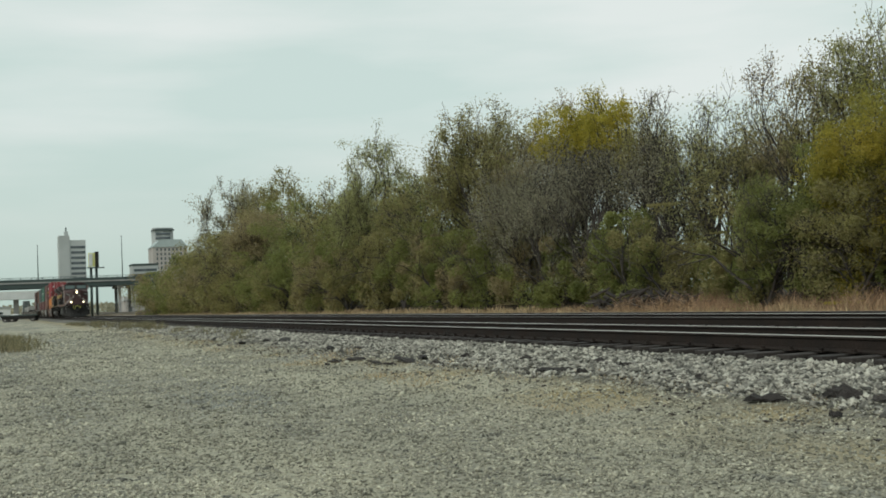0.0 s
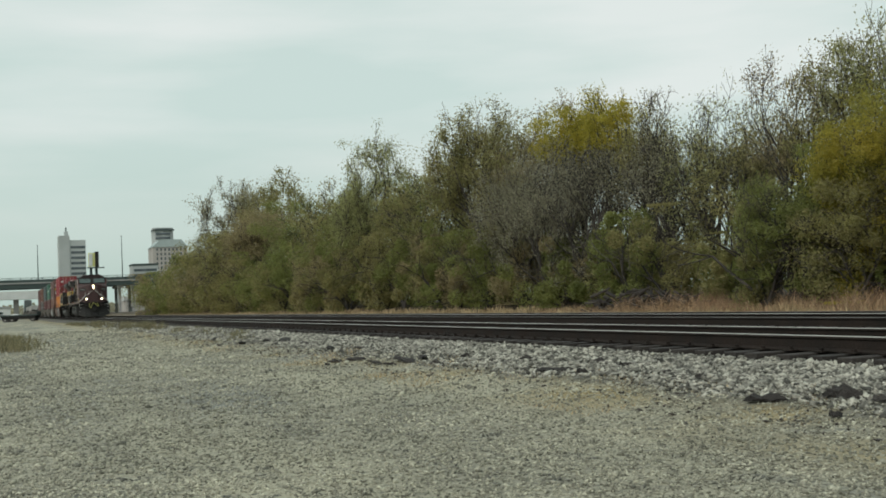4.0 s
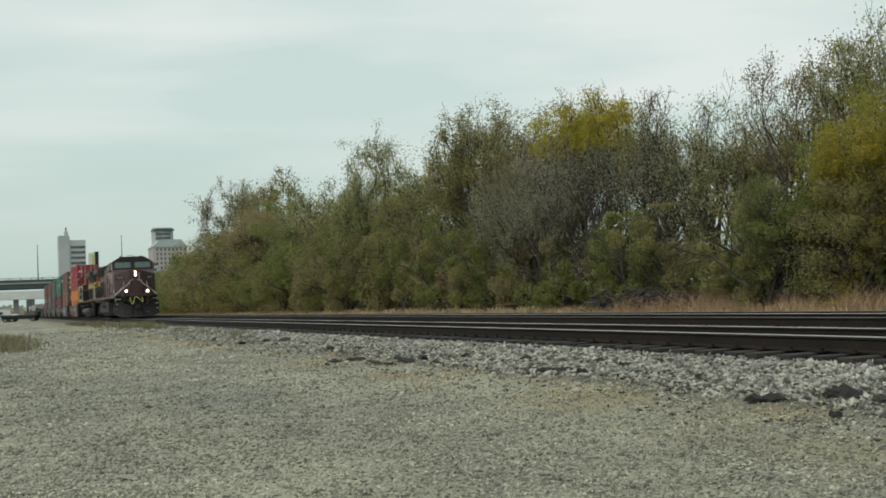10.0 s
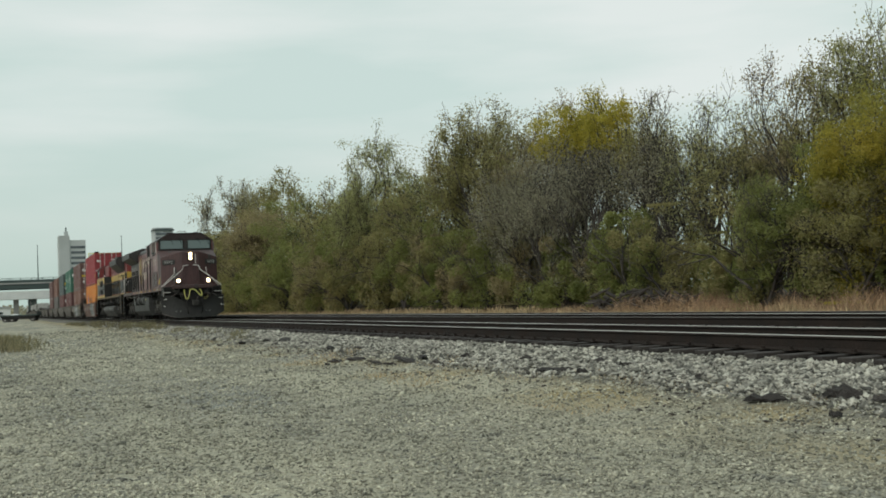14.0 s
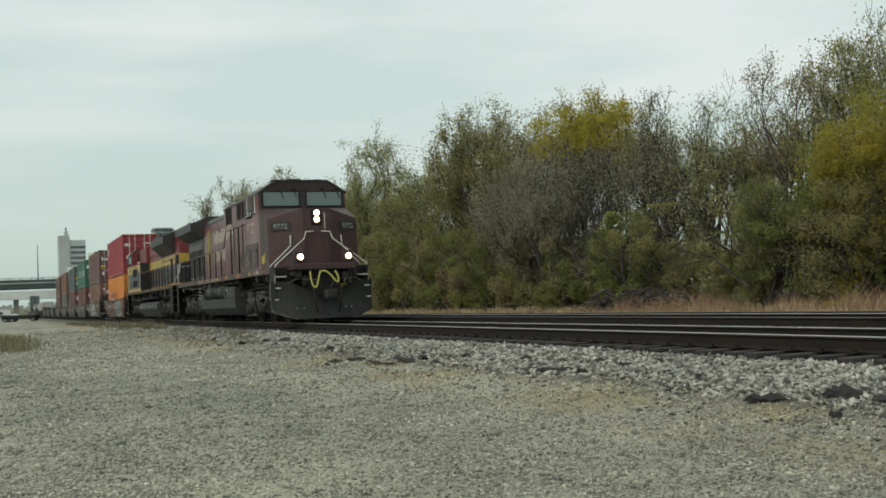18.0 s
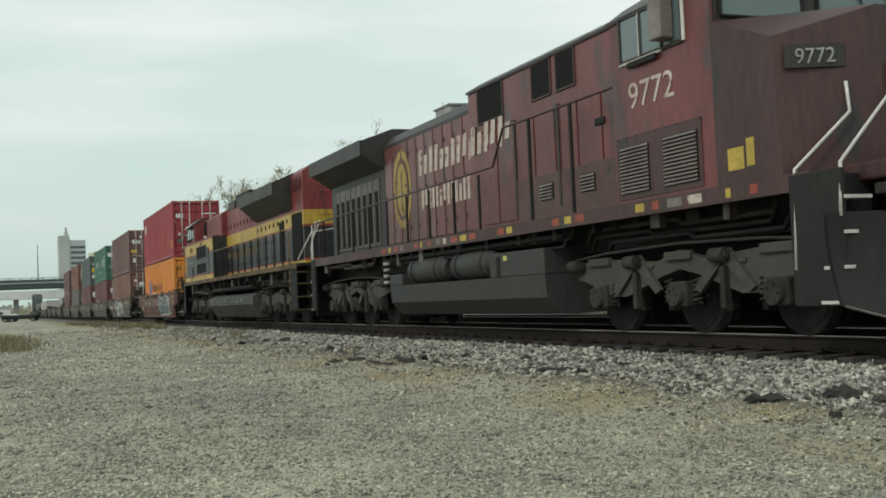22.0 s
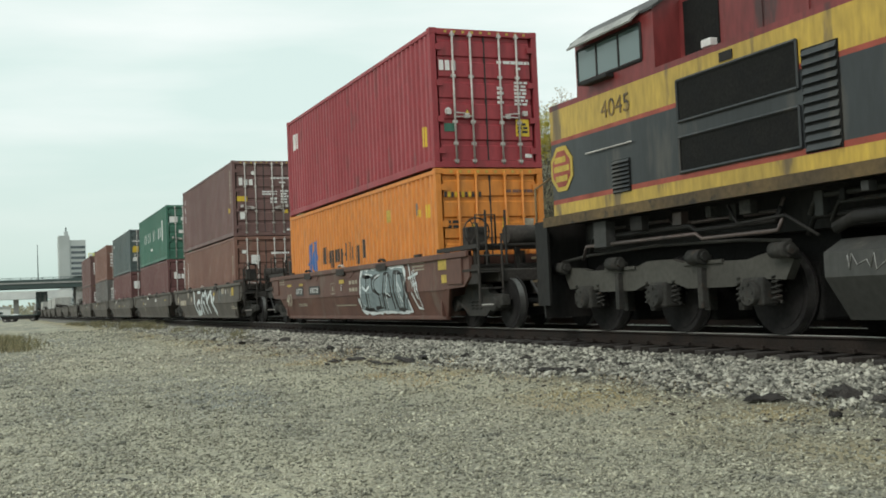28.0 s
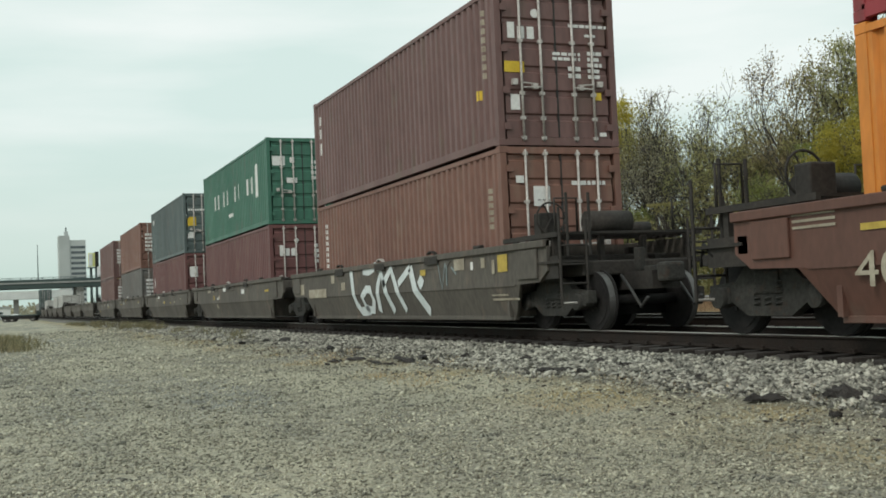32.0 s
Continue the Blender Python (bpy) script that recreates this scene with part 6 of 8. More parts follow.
        boxpart("yellow_plate", M["placard"], cab, 46.95, 47.25, s * 1.5 - 0.006, s * 1.5 + 0.006, 1.96, 2.22)
        boxpart("yellow_plate", M["placard"], cab, 47.3, 47.44, s * 1.5 - 0.006, s * 1.5 + 0.006, 1.98, 2.30)
    # equipment cabin behind the cab
    eq = [(-1.08, 1.79), (-1.08, 4.50), (-0.8, 4.66), (0.8, 4.66), (1.08, 4.50), (1.08, 1.79)]
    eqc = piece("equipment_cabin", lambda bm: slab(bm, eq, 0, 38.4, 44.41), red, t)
    piece("cabin_roof", lambda bm: slab(bm, [(-1.11, 4.47), (-1.11, 4.52), (-0.82, 4.69), (0.82, 4.69), (1.11, 4.52), (1.11, 4.47), (0.8, 4.65), (-0.8, 4.65)], 0, 38.36, 44.41), M["soot"], eqc)
    for s in (-1, 1):
        y = s * 1.085
        for a, b, z0, z1 in ((38.85, 39.95, 3.82, 4.50), (41.12, 41.80, 3.86, 4.46), (42.0, 42.62, 3.86, 4.46)):
            g = boxpart("screen", M["grille"], eqc, a, b, y - 0.008, y + 0.008, z0, z1)
            bm = bmesh.new()
            for p, q in (((a, z0), (b, z0)), ((a, z1), (b, z1)), ((a, z0), (a, z1)), ((b, z0), (b, z1))):
                rod(bm, (p[0], y, p[1]), (q[0], y, q[1]), 0.022, 5)
            part("screen_frame", bm, dull, g)
        for u in (38.95, 39.7, 40.45, 41.2, 41.95, 42.7, 43.45):
            boxpart("cabin_door", red, eqc, u, u + 0.68, y - 0.012, y + 0.012, 1.92, 3.62, 0.006)
        louvres(eqc, 41.3, 41.78, 2.15, 2.42, s * 1.112, 5, M["slat"])
        louvres(eqc, 42.7, 43.15, 2.15, 2.42, s * 1.112, 5, M["slat"])
        boxpart("riveted_panel", M["panel_brown"], eqc, 40.42, 44.30, s * 1.098 - 0.008, s * 1.098 + 0.008, 1.84, 2.58, 0.004)
        for u in (40.40, 42.02, 44.32):
            boxpart("door_post", M["soot"], eqc, u - 0.035, u + 0.035, s * 1.10 - 0.02, s * 1.10 + 0.02, 2.0 if u < 44 else 1.9, 3.66, 0.006)
        piece("latch", lambda bm: box(bm, 43.2, 43.5, s * 1.09 - 0.03, s * 1.09 + 0.03, 3.1, 3.22, 0.02), M["black"], eqc)
    # engine hood
    hd = [(-0.95, 1.79), (-0.95, 4.25), (-0.78, 4.46), (-0.45, 4.56), (0.45, 4.56), (0.78, 4.46), (0.95, 4.25), (0.95, 1.79)]
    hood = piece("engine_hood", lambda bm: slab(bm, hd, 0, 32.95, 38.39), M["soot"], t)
    for s in (-1, 1):
        y = s * 0.955
        for i in range(10):
            u = 33.05 + i * 0.53
            # First six doors are paler: weathering plus sky sheen put into the colour.
            d = boxpart("hood_door", M["chalky"] if i < 6 else red, hood, u, u + 0.475, y - 0.014, y + 0.014, 1.90, 4.16, 0.008)
            for z in (2.2, 3.0, 3.85):
                boxpart("hinge", dull, d, u + 0.03, u + 0.09, y + s * 0.012 - 0.012, y + s * 0.012 + 0.012, z - 0.05, z + 0.05)
    strokes(t, "name_bar", M["cream"], 35.28, 38.36, 3.28, 3.82, 5, -0.974, 0.10, 0.29)
    strokes(t, "name_bar", M["cream"], 38.45, 40.3, 3.28, 3.82, 3, -1.102, 0.10, 0.29)
    strokes(t, "name_bar", M["cream"], 35.4, 38.35, 2.52, 2.98, 7, -0.974, 0.05, 0.29)
    bm = bmesh.new()
    ang = [2 * math.pi * i / 36 for i in range(36)]
    inner, outer = [[bm.verts.new((34.2 + a * math.cos(q), -0.976, 3.1 + b * math.sin(q))) for q in ang] for a, b in ((0.46, 0.72), (0.60, 0.90))]
    for i in range(36):
        bm.faces.new((inner[i], inner[(i + 1) % 36], outer[(i + 1) % 36], outer[i]))
    em = part("emblem", bm, M["gold"], t, "faded gold oval ring emblem")
    for k, (cu, cz, a, b, m) in enumerate(((34.2, 3.1, 0.43, 0.68, "panel_brown"), (34.2, 3.10, 0.33, 0.60, "gold"))):
        bm = bmesh.new()
        slab(bm, [(cu + a * math.cos(q), cz + b * math.sin(q)) for q in ang[::2]], 1, -0.980 - 0.004 * k, -0.970)
        part("emblem_field", bm, M[m], em)
    boxpart("emblem_bar", M["panel_brown"], em, 34.17, 34.22, -0.990, -0.970, 2.62, 3.5)
    piece("exhaust_housing", lambda bm: (box(bm, 35.1, 35.95, -0.45, 0.45, 4.5, 4.76, 0.03), box(bm, 35.06, 35.99, -0.48, 0.48, 4.745, 4.78)), M["stencil_grey"], t, "pale sooty exhaust housing")
    for u in (37.0, 37.35):
        piece("horn", lambda bm: (rod(bm, (u, -0.3, 4.55), (u, -0.3, 4.72), 0.05, 8), rod(bm, (u, -0.42, 4.72), (u, -0.1, 4.72), 0.08, 8, 0.05)), M["black"], t)
    # radiator section
    rc = [(-0.95, 1.79), (-0.95, 4.02), (0.95, 4.02), (0.95, 1.79)]
    rad = piece("radiator_hood", lambda bm: slab(bm, rc, 0, 28.45, 32.94), M["soot"], t)
    wing = [(-0.95, 3.72), (-1.5, 4.08), (-1.52, 4.40), (-0.7, 4.70), (0.7, 4.70), (1.52, 4.40), (1.5, 4.08), (0.95, 3.72)]
    piece("radiator_wing", lambda bm: slab(bm, wing, 0, 28.32, 32.92), M["soot"], rad)
    for s in (-1, 1):
        boxpart("wing_lip", M["soot"], rad, 28.30, 32.94, s * 1.53 - 0.015, s * 1.53 + 0.015, 4.05, 4.42)
    for s in (-1, 1):
        for i in range(8):
            u = 28.85 + i * 0.47
            boxpart("radiator_door", M["radpost"], rad, u, u + 0.42, s * 0.955 - 0.02, s * 0.955 + 0.02, 1.95, 3.55, 0.006)
            boxpart("intake_slot", M["grille"], rad, u + 0.09, u + 0.32, s * 0.978 - 0.006, s * 0.978 + 0.006, 2.02, 3.26)
    # handrails
    for s in (-1, 1):
        y = s * 1.47
        rl = piece("handrail", lambda bm: pipe(bm, [(44.45, y, 3.46), (40.72, y, 3.47), (40.24, y, 2.86), (28.1, y, 2.77)], 0.021, 6), dull, t)
        for u in (29.3, 30.6, 31.9, 33.2, 34.5, 35.8, 37.1, 38.4, 39.6):
            piece("post", lambda bm: rod(bm, (u, y, 1.75), (u, y, 2.79), 0.028, 6), M["black"], rl)
        for u in (41.7, 43.1):
            piece("post", lambda bm: rod(bm, (u, y, 1.75), (u, y, 3.46), 0.032, 6), M["black"], rl)
        # front steps and their white rails
        st = boxpart("step_well", M["plow"], t, 48.02, 48.82, s * 1.5 - 0.03, s * 1.5 + 0.03, 0.36, 1.78, 0.01)
        for k, z in enumerate((0.38, 0.74, 1.10, 1.46)):
            boxpart("step", M["railwhite"], st, 48.62 - 0.05 * (3 - k), 48.86, min(s * 1.16, s * (1.5 + 0.02 * (3 - k))), max(s * 1.16, s * (1.535 + 0.02 * (3 - k))), z, z + 0.035)
        boxpart("step_back", M["black"], st, 48.50, 48.56, min(s * 0.9, s * 1.5), max(s * 0.9, s * 1.5), 0.38, 1.75)
        piece("grab_rail", lambda bm: pipe(bm, [(48.22, s * 0.84, 2.80), (48.28, s * 0.86, 2.46), (48.10, s * 1.50, 1.84), (48.08, s * 1.53, 0.75)], 0.021, 6), M["railwhite"], t, "white painted grab rail")
        piece("grab_rail", lambda bm: pipe(bm, [(48.44, s * 0.12, 2.92), (48.5, s * 0.40, 2.90), (48.52, s * 0.47, 2.68), (48.80, s * 1.50, 1.84), (48.80, s * 1.53, 1.28)], 0.021, 6), M["railwhite"], t, "white painted grab rail")
        # rear steps
        rs = boxpart("step_well", M["black"], t, 28.1, 28.5, s * 1.5 - 0.03, s * 1.5 + 0.03, 0.40, 1.78)
        for z in (0.42, 0.80, 1.18):
            boxpart("step", M["railwhite"], rs, 27.9, 28.12, min(s * 1.05, s * 1.5), max(s * 1.05, s * 1.5), z, z + 0.04)
        piece("grab_rail", lambda bm: pipe(bm, [(28.05, s * 1.45, 1.0), (28.05, s * 1.45, 2.1), (28.1, s * 1.47, 2.77)], 0.02, 6), M["railwhite"], t)
        piece("grab_rail", lambda bm: pipe(bm, [(28.20, s * 1.38, 2.85), (27.78, s * 1.42, 2.15), (27.80, s * 1.42, 1.80)], 0.022, 6), M["railwhite"], t, "white painted grab rail")
        piece("grab_rail", lambda bm: pipe(bm, [(28.34, s * 1.30, 2.88), (28.0, s * 1.44, 2.35), (28.02, s * 1.46, 1.0)], 0.022, 6), M["railwhite"], t, "white painted grab rail")
        db = piece("ditch_light_box", lambda bm: box(bm, 48.86, 49.14, s * 0.784 - 0.17, s * 0.784 + 0.17, 1.88, 2.26, 0.02), M["sooty_maroon"], t)
        lamp(db, "ditch_light", (49.20, s * 0.784, 2.07), 0.10, M["lamp_on"])
    hb = piece("headlight_box", lambda bm: box(bm, 48.20, 48.36, -0.17, 0.17, 3.12, 3.62, 0.02), M["black"], t)
    for z in (3.30, 3.51):
        lamp(hb, "headlight", (48.42, 0, z), 0.095, M["lamp_on"])
    nd = boxpart("nose_door", dull, t, 48.375, 48.40, -0.36, 0.36, 1.84, 3.02, 0.01)
    piece("door_handle", lambda bm: rod(bm, (48.42, 0.26, 3.0), (48.42, 0.26, 3.5), 0.018, 6), M["railwhite"], nd)
    piece("front_platform", lambda bm: box(bm, 48.3, 49.16, -1.05, 1.05, 1.66, 1.86, 0.03), M["sooty_maroon"], t)
    boxpart("draft_gear_box", M["black"], t, 48.3, 48.95, -0.55, 0.55, 0.7, 1.655, 0.02)
    for k, (y, z, w, h) in enumerate(((-0.82, 1.42, 0.16, 0.20), (-0.62, 1.18, 0.10, 0.30), (0.70, 1.40, 0.22, 0.18), (0.86, 1.2, 0.12, 0.14), (-0.98, 1.5, 0.1, 0.12))):
        boxpart("bracket", M["truck"], t, 48.75, 49.05, y - w / 2, y + w / 2, z, z + h, 0.015)
    for s in (-1, 1):
        piece("cut_lever", lambda bm: pipe(bm, [(49.2, s * 0.12, 1.05), (49.22, s * 0.3, 1.34), (49.2, s * 0.95, 1.38), (49.1, s * 1.2, 1.25)], 0.016, 6), M["radpost"], t)
        piece("hose_loop", lambda bm: pipe(bm, [(49.17, s * 0.78, 1.66), (49.28, s * 0.80, 1.45), (49.30, s * 0.88, 1.38), (49.24, s * 0.98, 1.46), (49.17, s * 0.98, 1.64)], 0.018, 6), M["black"], t)
    # curved plow blade: hollow face, wings swept back, cut down behind the coupler
    bm = bmesh.new()
    ys = [-1.62 + 3.24 * i / 36 for i in range(37)]
    rows = 8
    for back in (0.0, -0.05):
        grid = []
        for y in ys:
            a = abs(y)
            wing = max(0.0, (a - 0.95) / 0.67)
            lo_, hi_ = 0.13 + 0.24 * wing ** 1.3, 0.86 + 0.46 * min(1.0, max(0.0, (a - 0.35) / 0.75)) ** 0.8
            foot = 49.46 - 0.16 * a - 0.34 * wing
            grid.append([bm.verts.new((foot - (0.30 - 0.16 * wing) * math.sin(math.pi * 0.62 * k / rows) + 0.02 * (k / rows) + back, y * (1.0 + 0.03 * k / rows), lo_ + (hi_ - lo_) * k / rows)) for k in range(rows + 1)])
        for p, q in zip(grid, grid[1:]):
            for k in range(rows):
                bm.faces.new((p[k], q[k], q[k + 1], p[k + 1])).smooth = True
    bl = part("snowplow", bm, M["plow"], t, "dark steel plow blade with pale scuffs")
    for y in (-0.95, -0.72, 0.62, 0.80):
        piece("bolt", lambda bm: rod(bm, (49.18, y, 0.46), (49.24, y, 0.46), 0.022, 8), M["stencil_grey"], bl)
    piece("edge_bar", lambda bm: pipe(bm, [(48.90, -1.63, 0.36), (49.16, -1.20, 0.20), (49.31, -0.95, 0.125)], 0.016, 5), M["radpost"], bl)
    coupler(t, 49.75, 1)
    coupler(t, 27.55, -1)
    boxpart("rear_pilot", M["black"], t, 28.12, 28.18, -1.42, 1.42, 0.25, 1.72)
    for s in (-1, 1):
        piece("air_hose", lambda bm: pipe(bm, [(49.15, s * 0.42, 1.25), (49.4, s * 0.44, 0.95), (49.45, s * 0.40, 0.55), (49.4, s * 0.34, 0.3)], 0.028, 6), M["black"], t)
    loop = [(-0.52, 1.60), (-0.50, 1.36), (-0.43, 1.14), (-0.33, 1.12), (-0.26, 1.33), (-0.20, 1.56), (-0.06, 1.61), (0.12, 1.50), (0.29, 1.30), (0.39, 1.25), (0.38, 1.44), (0.29, 1.60)]
    sm = []
    for i in range(len(loop) - 1):
        p0, p1, p2, p3 = [Vector(loop[min(max(i + k, 0), len(loop) - 1)]) for k in (-1, 0, 1, 2)]
        for k in range(4):
            q = k / 4
            v = 0.5 * (2 * p1 + (p2 - p0) * q + (2 * p0 - 5 * p1 + 4 * p2 - p3) * q * q + (3 * p1 - p0 - 3 * p2 + p3) * q ** 3)
            sm.append((49.30, v.x, v.y))
    sm.append((49.30, 0.29, 1.60))
    piece("multiple_unit_hose", lambda bm: pipe(bm, sm, 0.03, 6), M["hose"], t, "looped yellow-green jumper hose")
    piece("roof_antenna", lambda bm: (pipe(bm, [(45.6, -0.25, 4.78), (45.6, -0.25, 4.92), (45.6, 0.25, 4.92), (45.6, 0.25, 4.78)], 0.015, 6), box(bm, 45.9, 46.3, 0.55, 0.8, 4.74, 4.84, 0.02), box(bm, 45.9, 46.2, -0.9, -0.7, 4.68, 4.84, 0.02), box(bm, 44.9, 45.2, 0.1, 0.4, 4.76, 4.86, 0.02)), M["soot"], t)
    # fuel tank and air reservoirs
    tk = [(-1.45, 0.55), (-1.48, 0.92), (1.48, 0.92), (1.45, 0.55), (1.2, 0.28), (-1.2, 0.28)]
    tank = piece("fuel_tank", lambda bm: slab(bm, tk, 0, 34.55, 42.05), M["tank_grey"], t)
    for s in (-1, 1):
        piece("tank_end", lambda bm: box(bm, 34.55, 35.35, min(s * 0.7, s * 1.48), max(s * 0.7, s * 1.48), 0.92, 1.16, 0.02), M["tank_grey"], tank)
        piece("tank_end", lambda bm: box(bm, 39.95, 42.05, min(s * 0.7, s * 1.48), max(s * 0.7, s * 1.48), 0.92, 1.34, 0.02), M["tank_grey"], tank)
        for a, b in ((35.55, 37.55), (37.95, 39.85)):
            r = piece("air_reservoir", lambda bm: (rod(bm, (a + 0.12, s * 1.2, 1.20), (b - 0.12, s * 1.2, 1.20), 0.27, 20), rod(bm, (a, s * 1.2, 1.20), (a + 0.12, s * 1.2, 1.20), 0.17, 20, 0.27), rod(bm, (b - 0.12, s * 1.2, 1.20), (b, s * 1.2, 1.20), 0.27, 20, 0.17)), M["tank_grey"], t)
            for u in (a + 0.35, b - 0.35):
                piece("strap", lambda bm: rod(bm, (u - 0.03, s * 1.2, 1.20), (u + 0.03, s * 1.2, 1.20), 0.28, 20), M["black"], r)
        boxpart("fuel_filler", M["hose"], tank, 40.55, 40.68, s * 1.485 - 0.012, s * 1.485 + 0.012, 1.2, 1.28)
        boxpart("sight_gauge", M["black"], tank, 40.25, 40.37, s * 1.485 - 0.012, s * 1.485 + 0.012, 0.95, 1.28)
        bm = bmesh.new()
        pipe(bm, [(34.0, s * 1.35, 1.5), (42.5, s * 1.35, 1.5)], 0.05, 8)
        for u in np.arange(34.5, 42.5, 1.3):
            box(bm, u - 0.05, u + 0.05, s * 1.35 - 0.06, s * 1.35 + 0.06, 1.45, 1.70)
        part("cable_tray", bm, M["black"], t)
        for z in (0.98, 1.12, 1.26, 1.40):
            boxpart("junction_box", M["stencil_grey"], t, 34.05, 34.3, s * 1.42 - 0.03, s * 1.42 + 0.03, z, z + 0.06)
    underbody(t, 33.4, 42.8, 5)
    underbody(t, 28.6, 33.2, 6)
    underbody(t, 42.8, 47.6, 7)
    loco_truck(t, (43.25, 45.3, 47.32), "arched")
    loco_truck(t, (29.1, 30.95, 32.8), "arched")
    recentre(t, 38.6)
    TRAIN.append((t, 38.6, 0.0))


def make_second():
    t = empty("locomotive", "red, yellow and dark green diesel locomotive running hood first", "locomotive", "locomotives of the train")
    red, yel, grn, line = M["kred"], M["kyellow"], M["kgreen"], M["kline"]
    boxpart("underframe", M["black"], t, 5.4, 26.2, -0.85, 0.85, 1.22, 1.70)
    boxpart("deck", M["soot"], t, 5.2, 26.35, -1.46, 1.46, 1.70, 1.78)
    for s in (-1, 1):
        boxpart("side_sill", M["sill_dirty"], t, 5.25, 26.35, s * 1.49 - 0.02, s * 1.49 + 0.02, 1.65, 1.80)

    def banded(name, x0, x1, w, bands, parent):
        for z0, z1, m, what in bands:
            boxpart(what, m, parent, x0, x1, -w, w, z0, z1)

    hb = [(1.785, 1.93, yel, "lower_stripe"), (1.93, 1.99, line, "red_line"), (1.99, 2.96, grn, "hood_wall"), (2.96, 3.02, line, "red_line"), (3.02, 3.46, yel, "yellow_band"), (3.46, 4.10, red, "upper_wall")]
    banded("hood", 12.92, 25.2, 0.92, hb, t)
    top = [(-0.92, 4.10), (-0.92, 4.40), (-0.6, 4.62), (0.6, 4.62), (0.92, 4.40), (0.92, 4.10)]
    hood = piece("hood_roof", lambda bm: slab(bm, top, 0, 12.92, 23.78), red, t)
    end = [(-0.92, 4.10), (-0.92, 4.62), (-0.72, 4.80), (0.72, 4.80), (0.92, 4.62), (0.92, 4.10)]
    piece("hood_end", lambda bm: slab(bm, end, 0, 23.8, 25.2), red, t)
    piece("roof_hatch", lambda bm: (box(bm, 12.98, 14.3, -0.84, 0.84, 4.45, 4.80, 0.05), box(bm, 14.34, 16.9, -0.78, 0.78, 4.50, 4.93, 0.05), box(bm, 14.3, 16.95, -0.82, 0.82, 4.90, 4.95, 0.01)), M["soot"], t)
    wing = [(-0.93, 3.55), (-1.50, 4.06), (-1.52, 4.44), (-0.85, 4.74), (0.85, 4.74), (1.52, 4.44), (1.50, 4.06), (0.93, 3.55)]
    rad = piece("radiator_wing", lambda bm: slab(bm, wing, 0, 18.62, 23.79), M["soot"], t, "sooty flared radiator")
    for s in (-1, 1):
        boxpart("wing_lip", M["soot"], rad, 18.6, 23.81, s * 1.53 - 0.015, s * 1.53 + 0.015, 4.08, 4.46)
    for s in (-1, 1):
        y = s * 0.925
        for i in range(15):
            u = 13.1 + i * 0.60
            d = boxpart("hood_door", grn, t, u, u + 0.55, y - 0.014, y + 0.014, 2.03, 2.93, 0.008)
            for z in (2.2, 2.75):
                boxpart("latch", M["black"], d, u + 0.04, u + 0.12, y + s * 0.016 - 0.012, y + s * 0.016 + 0.012, z - 0.05, z + 0.05)
        for i in range(8):
            u = 13.3 + i * 0.62
            boxpart("vent", M["grille"], t, u, u + 0.10, y - 0.01, y + 0.01, 3.68, 3.86)
            boxpart("vent", M["grille"], t, u + 5.4, u + 5.52, y - 0.01, y + 0.01, 3.2, 3.34)
        boxpart("dark_door", M["grille"], t, 22.05, 22.72, y - 0.012, y + 0.016, 2.0, 3.30)
        boxpart("louvre_opening", M["grille"], t, 23.75, 25.02, y - 0.012, y + 0.016, 1.95, 3.42)
        louvres(t, 23.9, 25.0, 4.12, 4.5, s * 0.925, 7, red)
        if s < 0:
            strokes(t, "name_bar", M["sill_gold"], 13.2, 19.2, 2.48, 2.78, 16, y - 0.02, 0.0, 0.2)
        # walkway rail
        yy = s * 1.46
        rl = piece("handrail", lambda bm: pipe(bm, [(12.9, yy, 2.86), (25.0, yy, 2.86), (25.36, yy, 2.74), (25.42, yy, 2.25), (25.34, yy, 1.95), (25.4, yy, 0.55)], 0.021, 6), M["sill_gold"], t)
        for k in range(16):
            zq = 0.62 + k * 0.13
            piece("stripe", lambda bm: rod(bm, (25.40 if zq < 1.9 else 25.37, yy, zq), (25.40 if zq < 1.9 else 25.39, yy, zq + 0.065), 0.031, 6), M["sill_gold"] if k % 2 else M["black"], rl)
        for i in range(11):
            u = 13.2 + i * 1.14
            piece("post", lambda bm: rod(bm, (u, yy, 1.62), (u, yy, 2.86), 0.03, 6), M["black"], rl)
        # steps at the hood end
        st = boxpart("step_well", M["black"], t, 25.5, 26.25, s * 1.46 - 0.02, s * 1.46 + 0.02, 0.42, 1.75)
        for z in (0.42, 0.80, 1.18, 1.52):
            boxpart("step", M["sill_dirty"], st, 25.95, 26.28, min(s * 1.0, s * 1.48), max(s * 1.0, s * 1.48), z, z + 0.035)
        boxpart("step_back", M["black"], st, 25.5, 25.54, min(s * 1.0, s * 1.44), max(s * 1.0, s * 1.44), 0.42, 1.7)
        piece("end_rail", lambda bm: pipe(bm, [(26.25, s * 1.42, 1.9), (26.25, s * 0.98, 2.70), (26.25, s * 0.25, 2.80)], 0.02, 6), M["railwhite"], t)
        piece("end_post", lambda bm: rod(bm, (26.25, s * 0.75, 1.78), (26.25, s * 0.75, 2.74), 0.02, 6), grn, t)
        # cab-end steps
        boxpart("pilot_plate", M["black"], t, 4.98, 5.03, min(s * 0.3, s * 1.42), max(s * 0.3, s * 1.42), 0.22, 1.72)
        ns = boxpart("step_well", M["black"], t, 4.9, 5.3, s * 1.46 - 0.02, s * 1.46 + 0.02, 0.42, 1.75)
        for z in (0.42, 0.80, 1.18):
            boxpart("step", M["sill_dirty"], ns, 4.72, 4.95, min(s * 1.0, s * 1.48), max(s * 1.0, s * 1.48), z, z + 0.035)
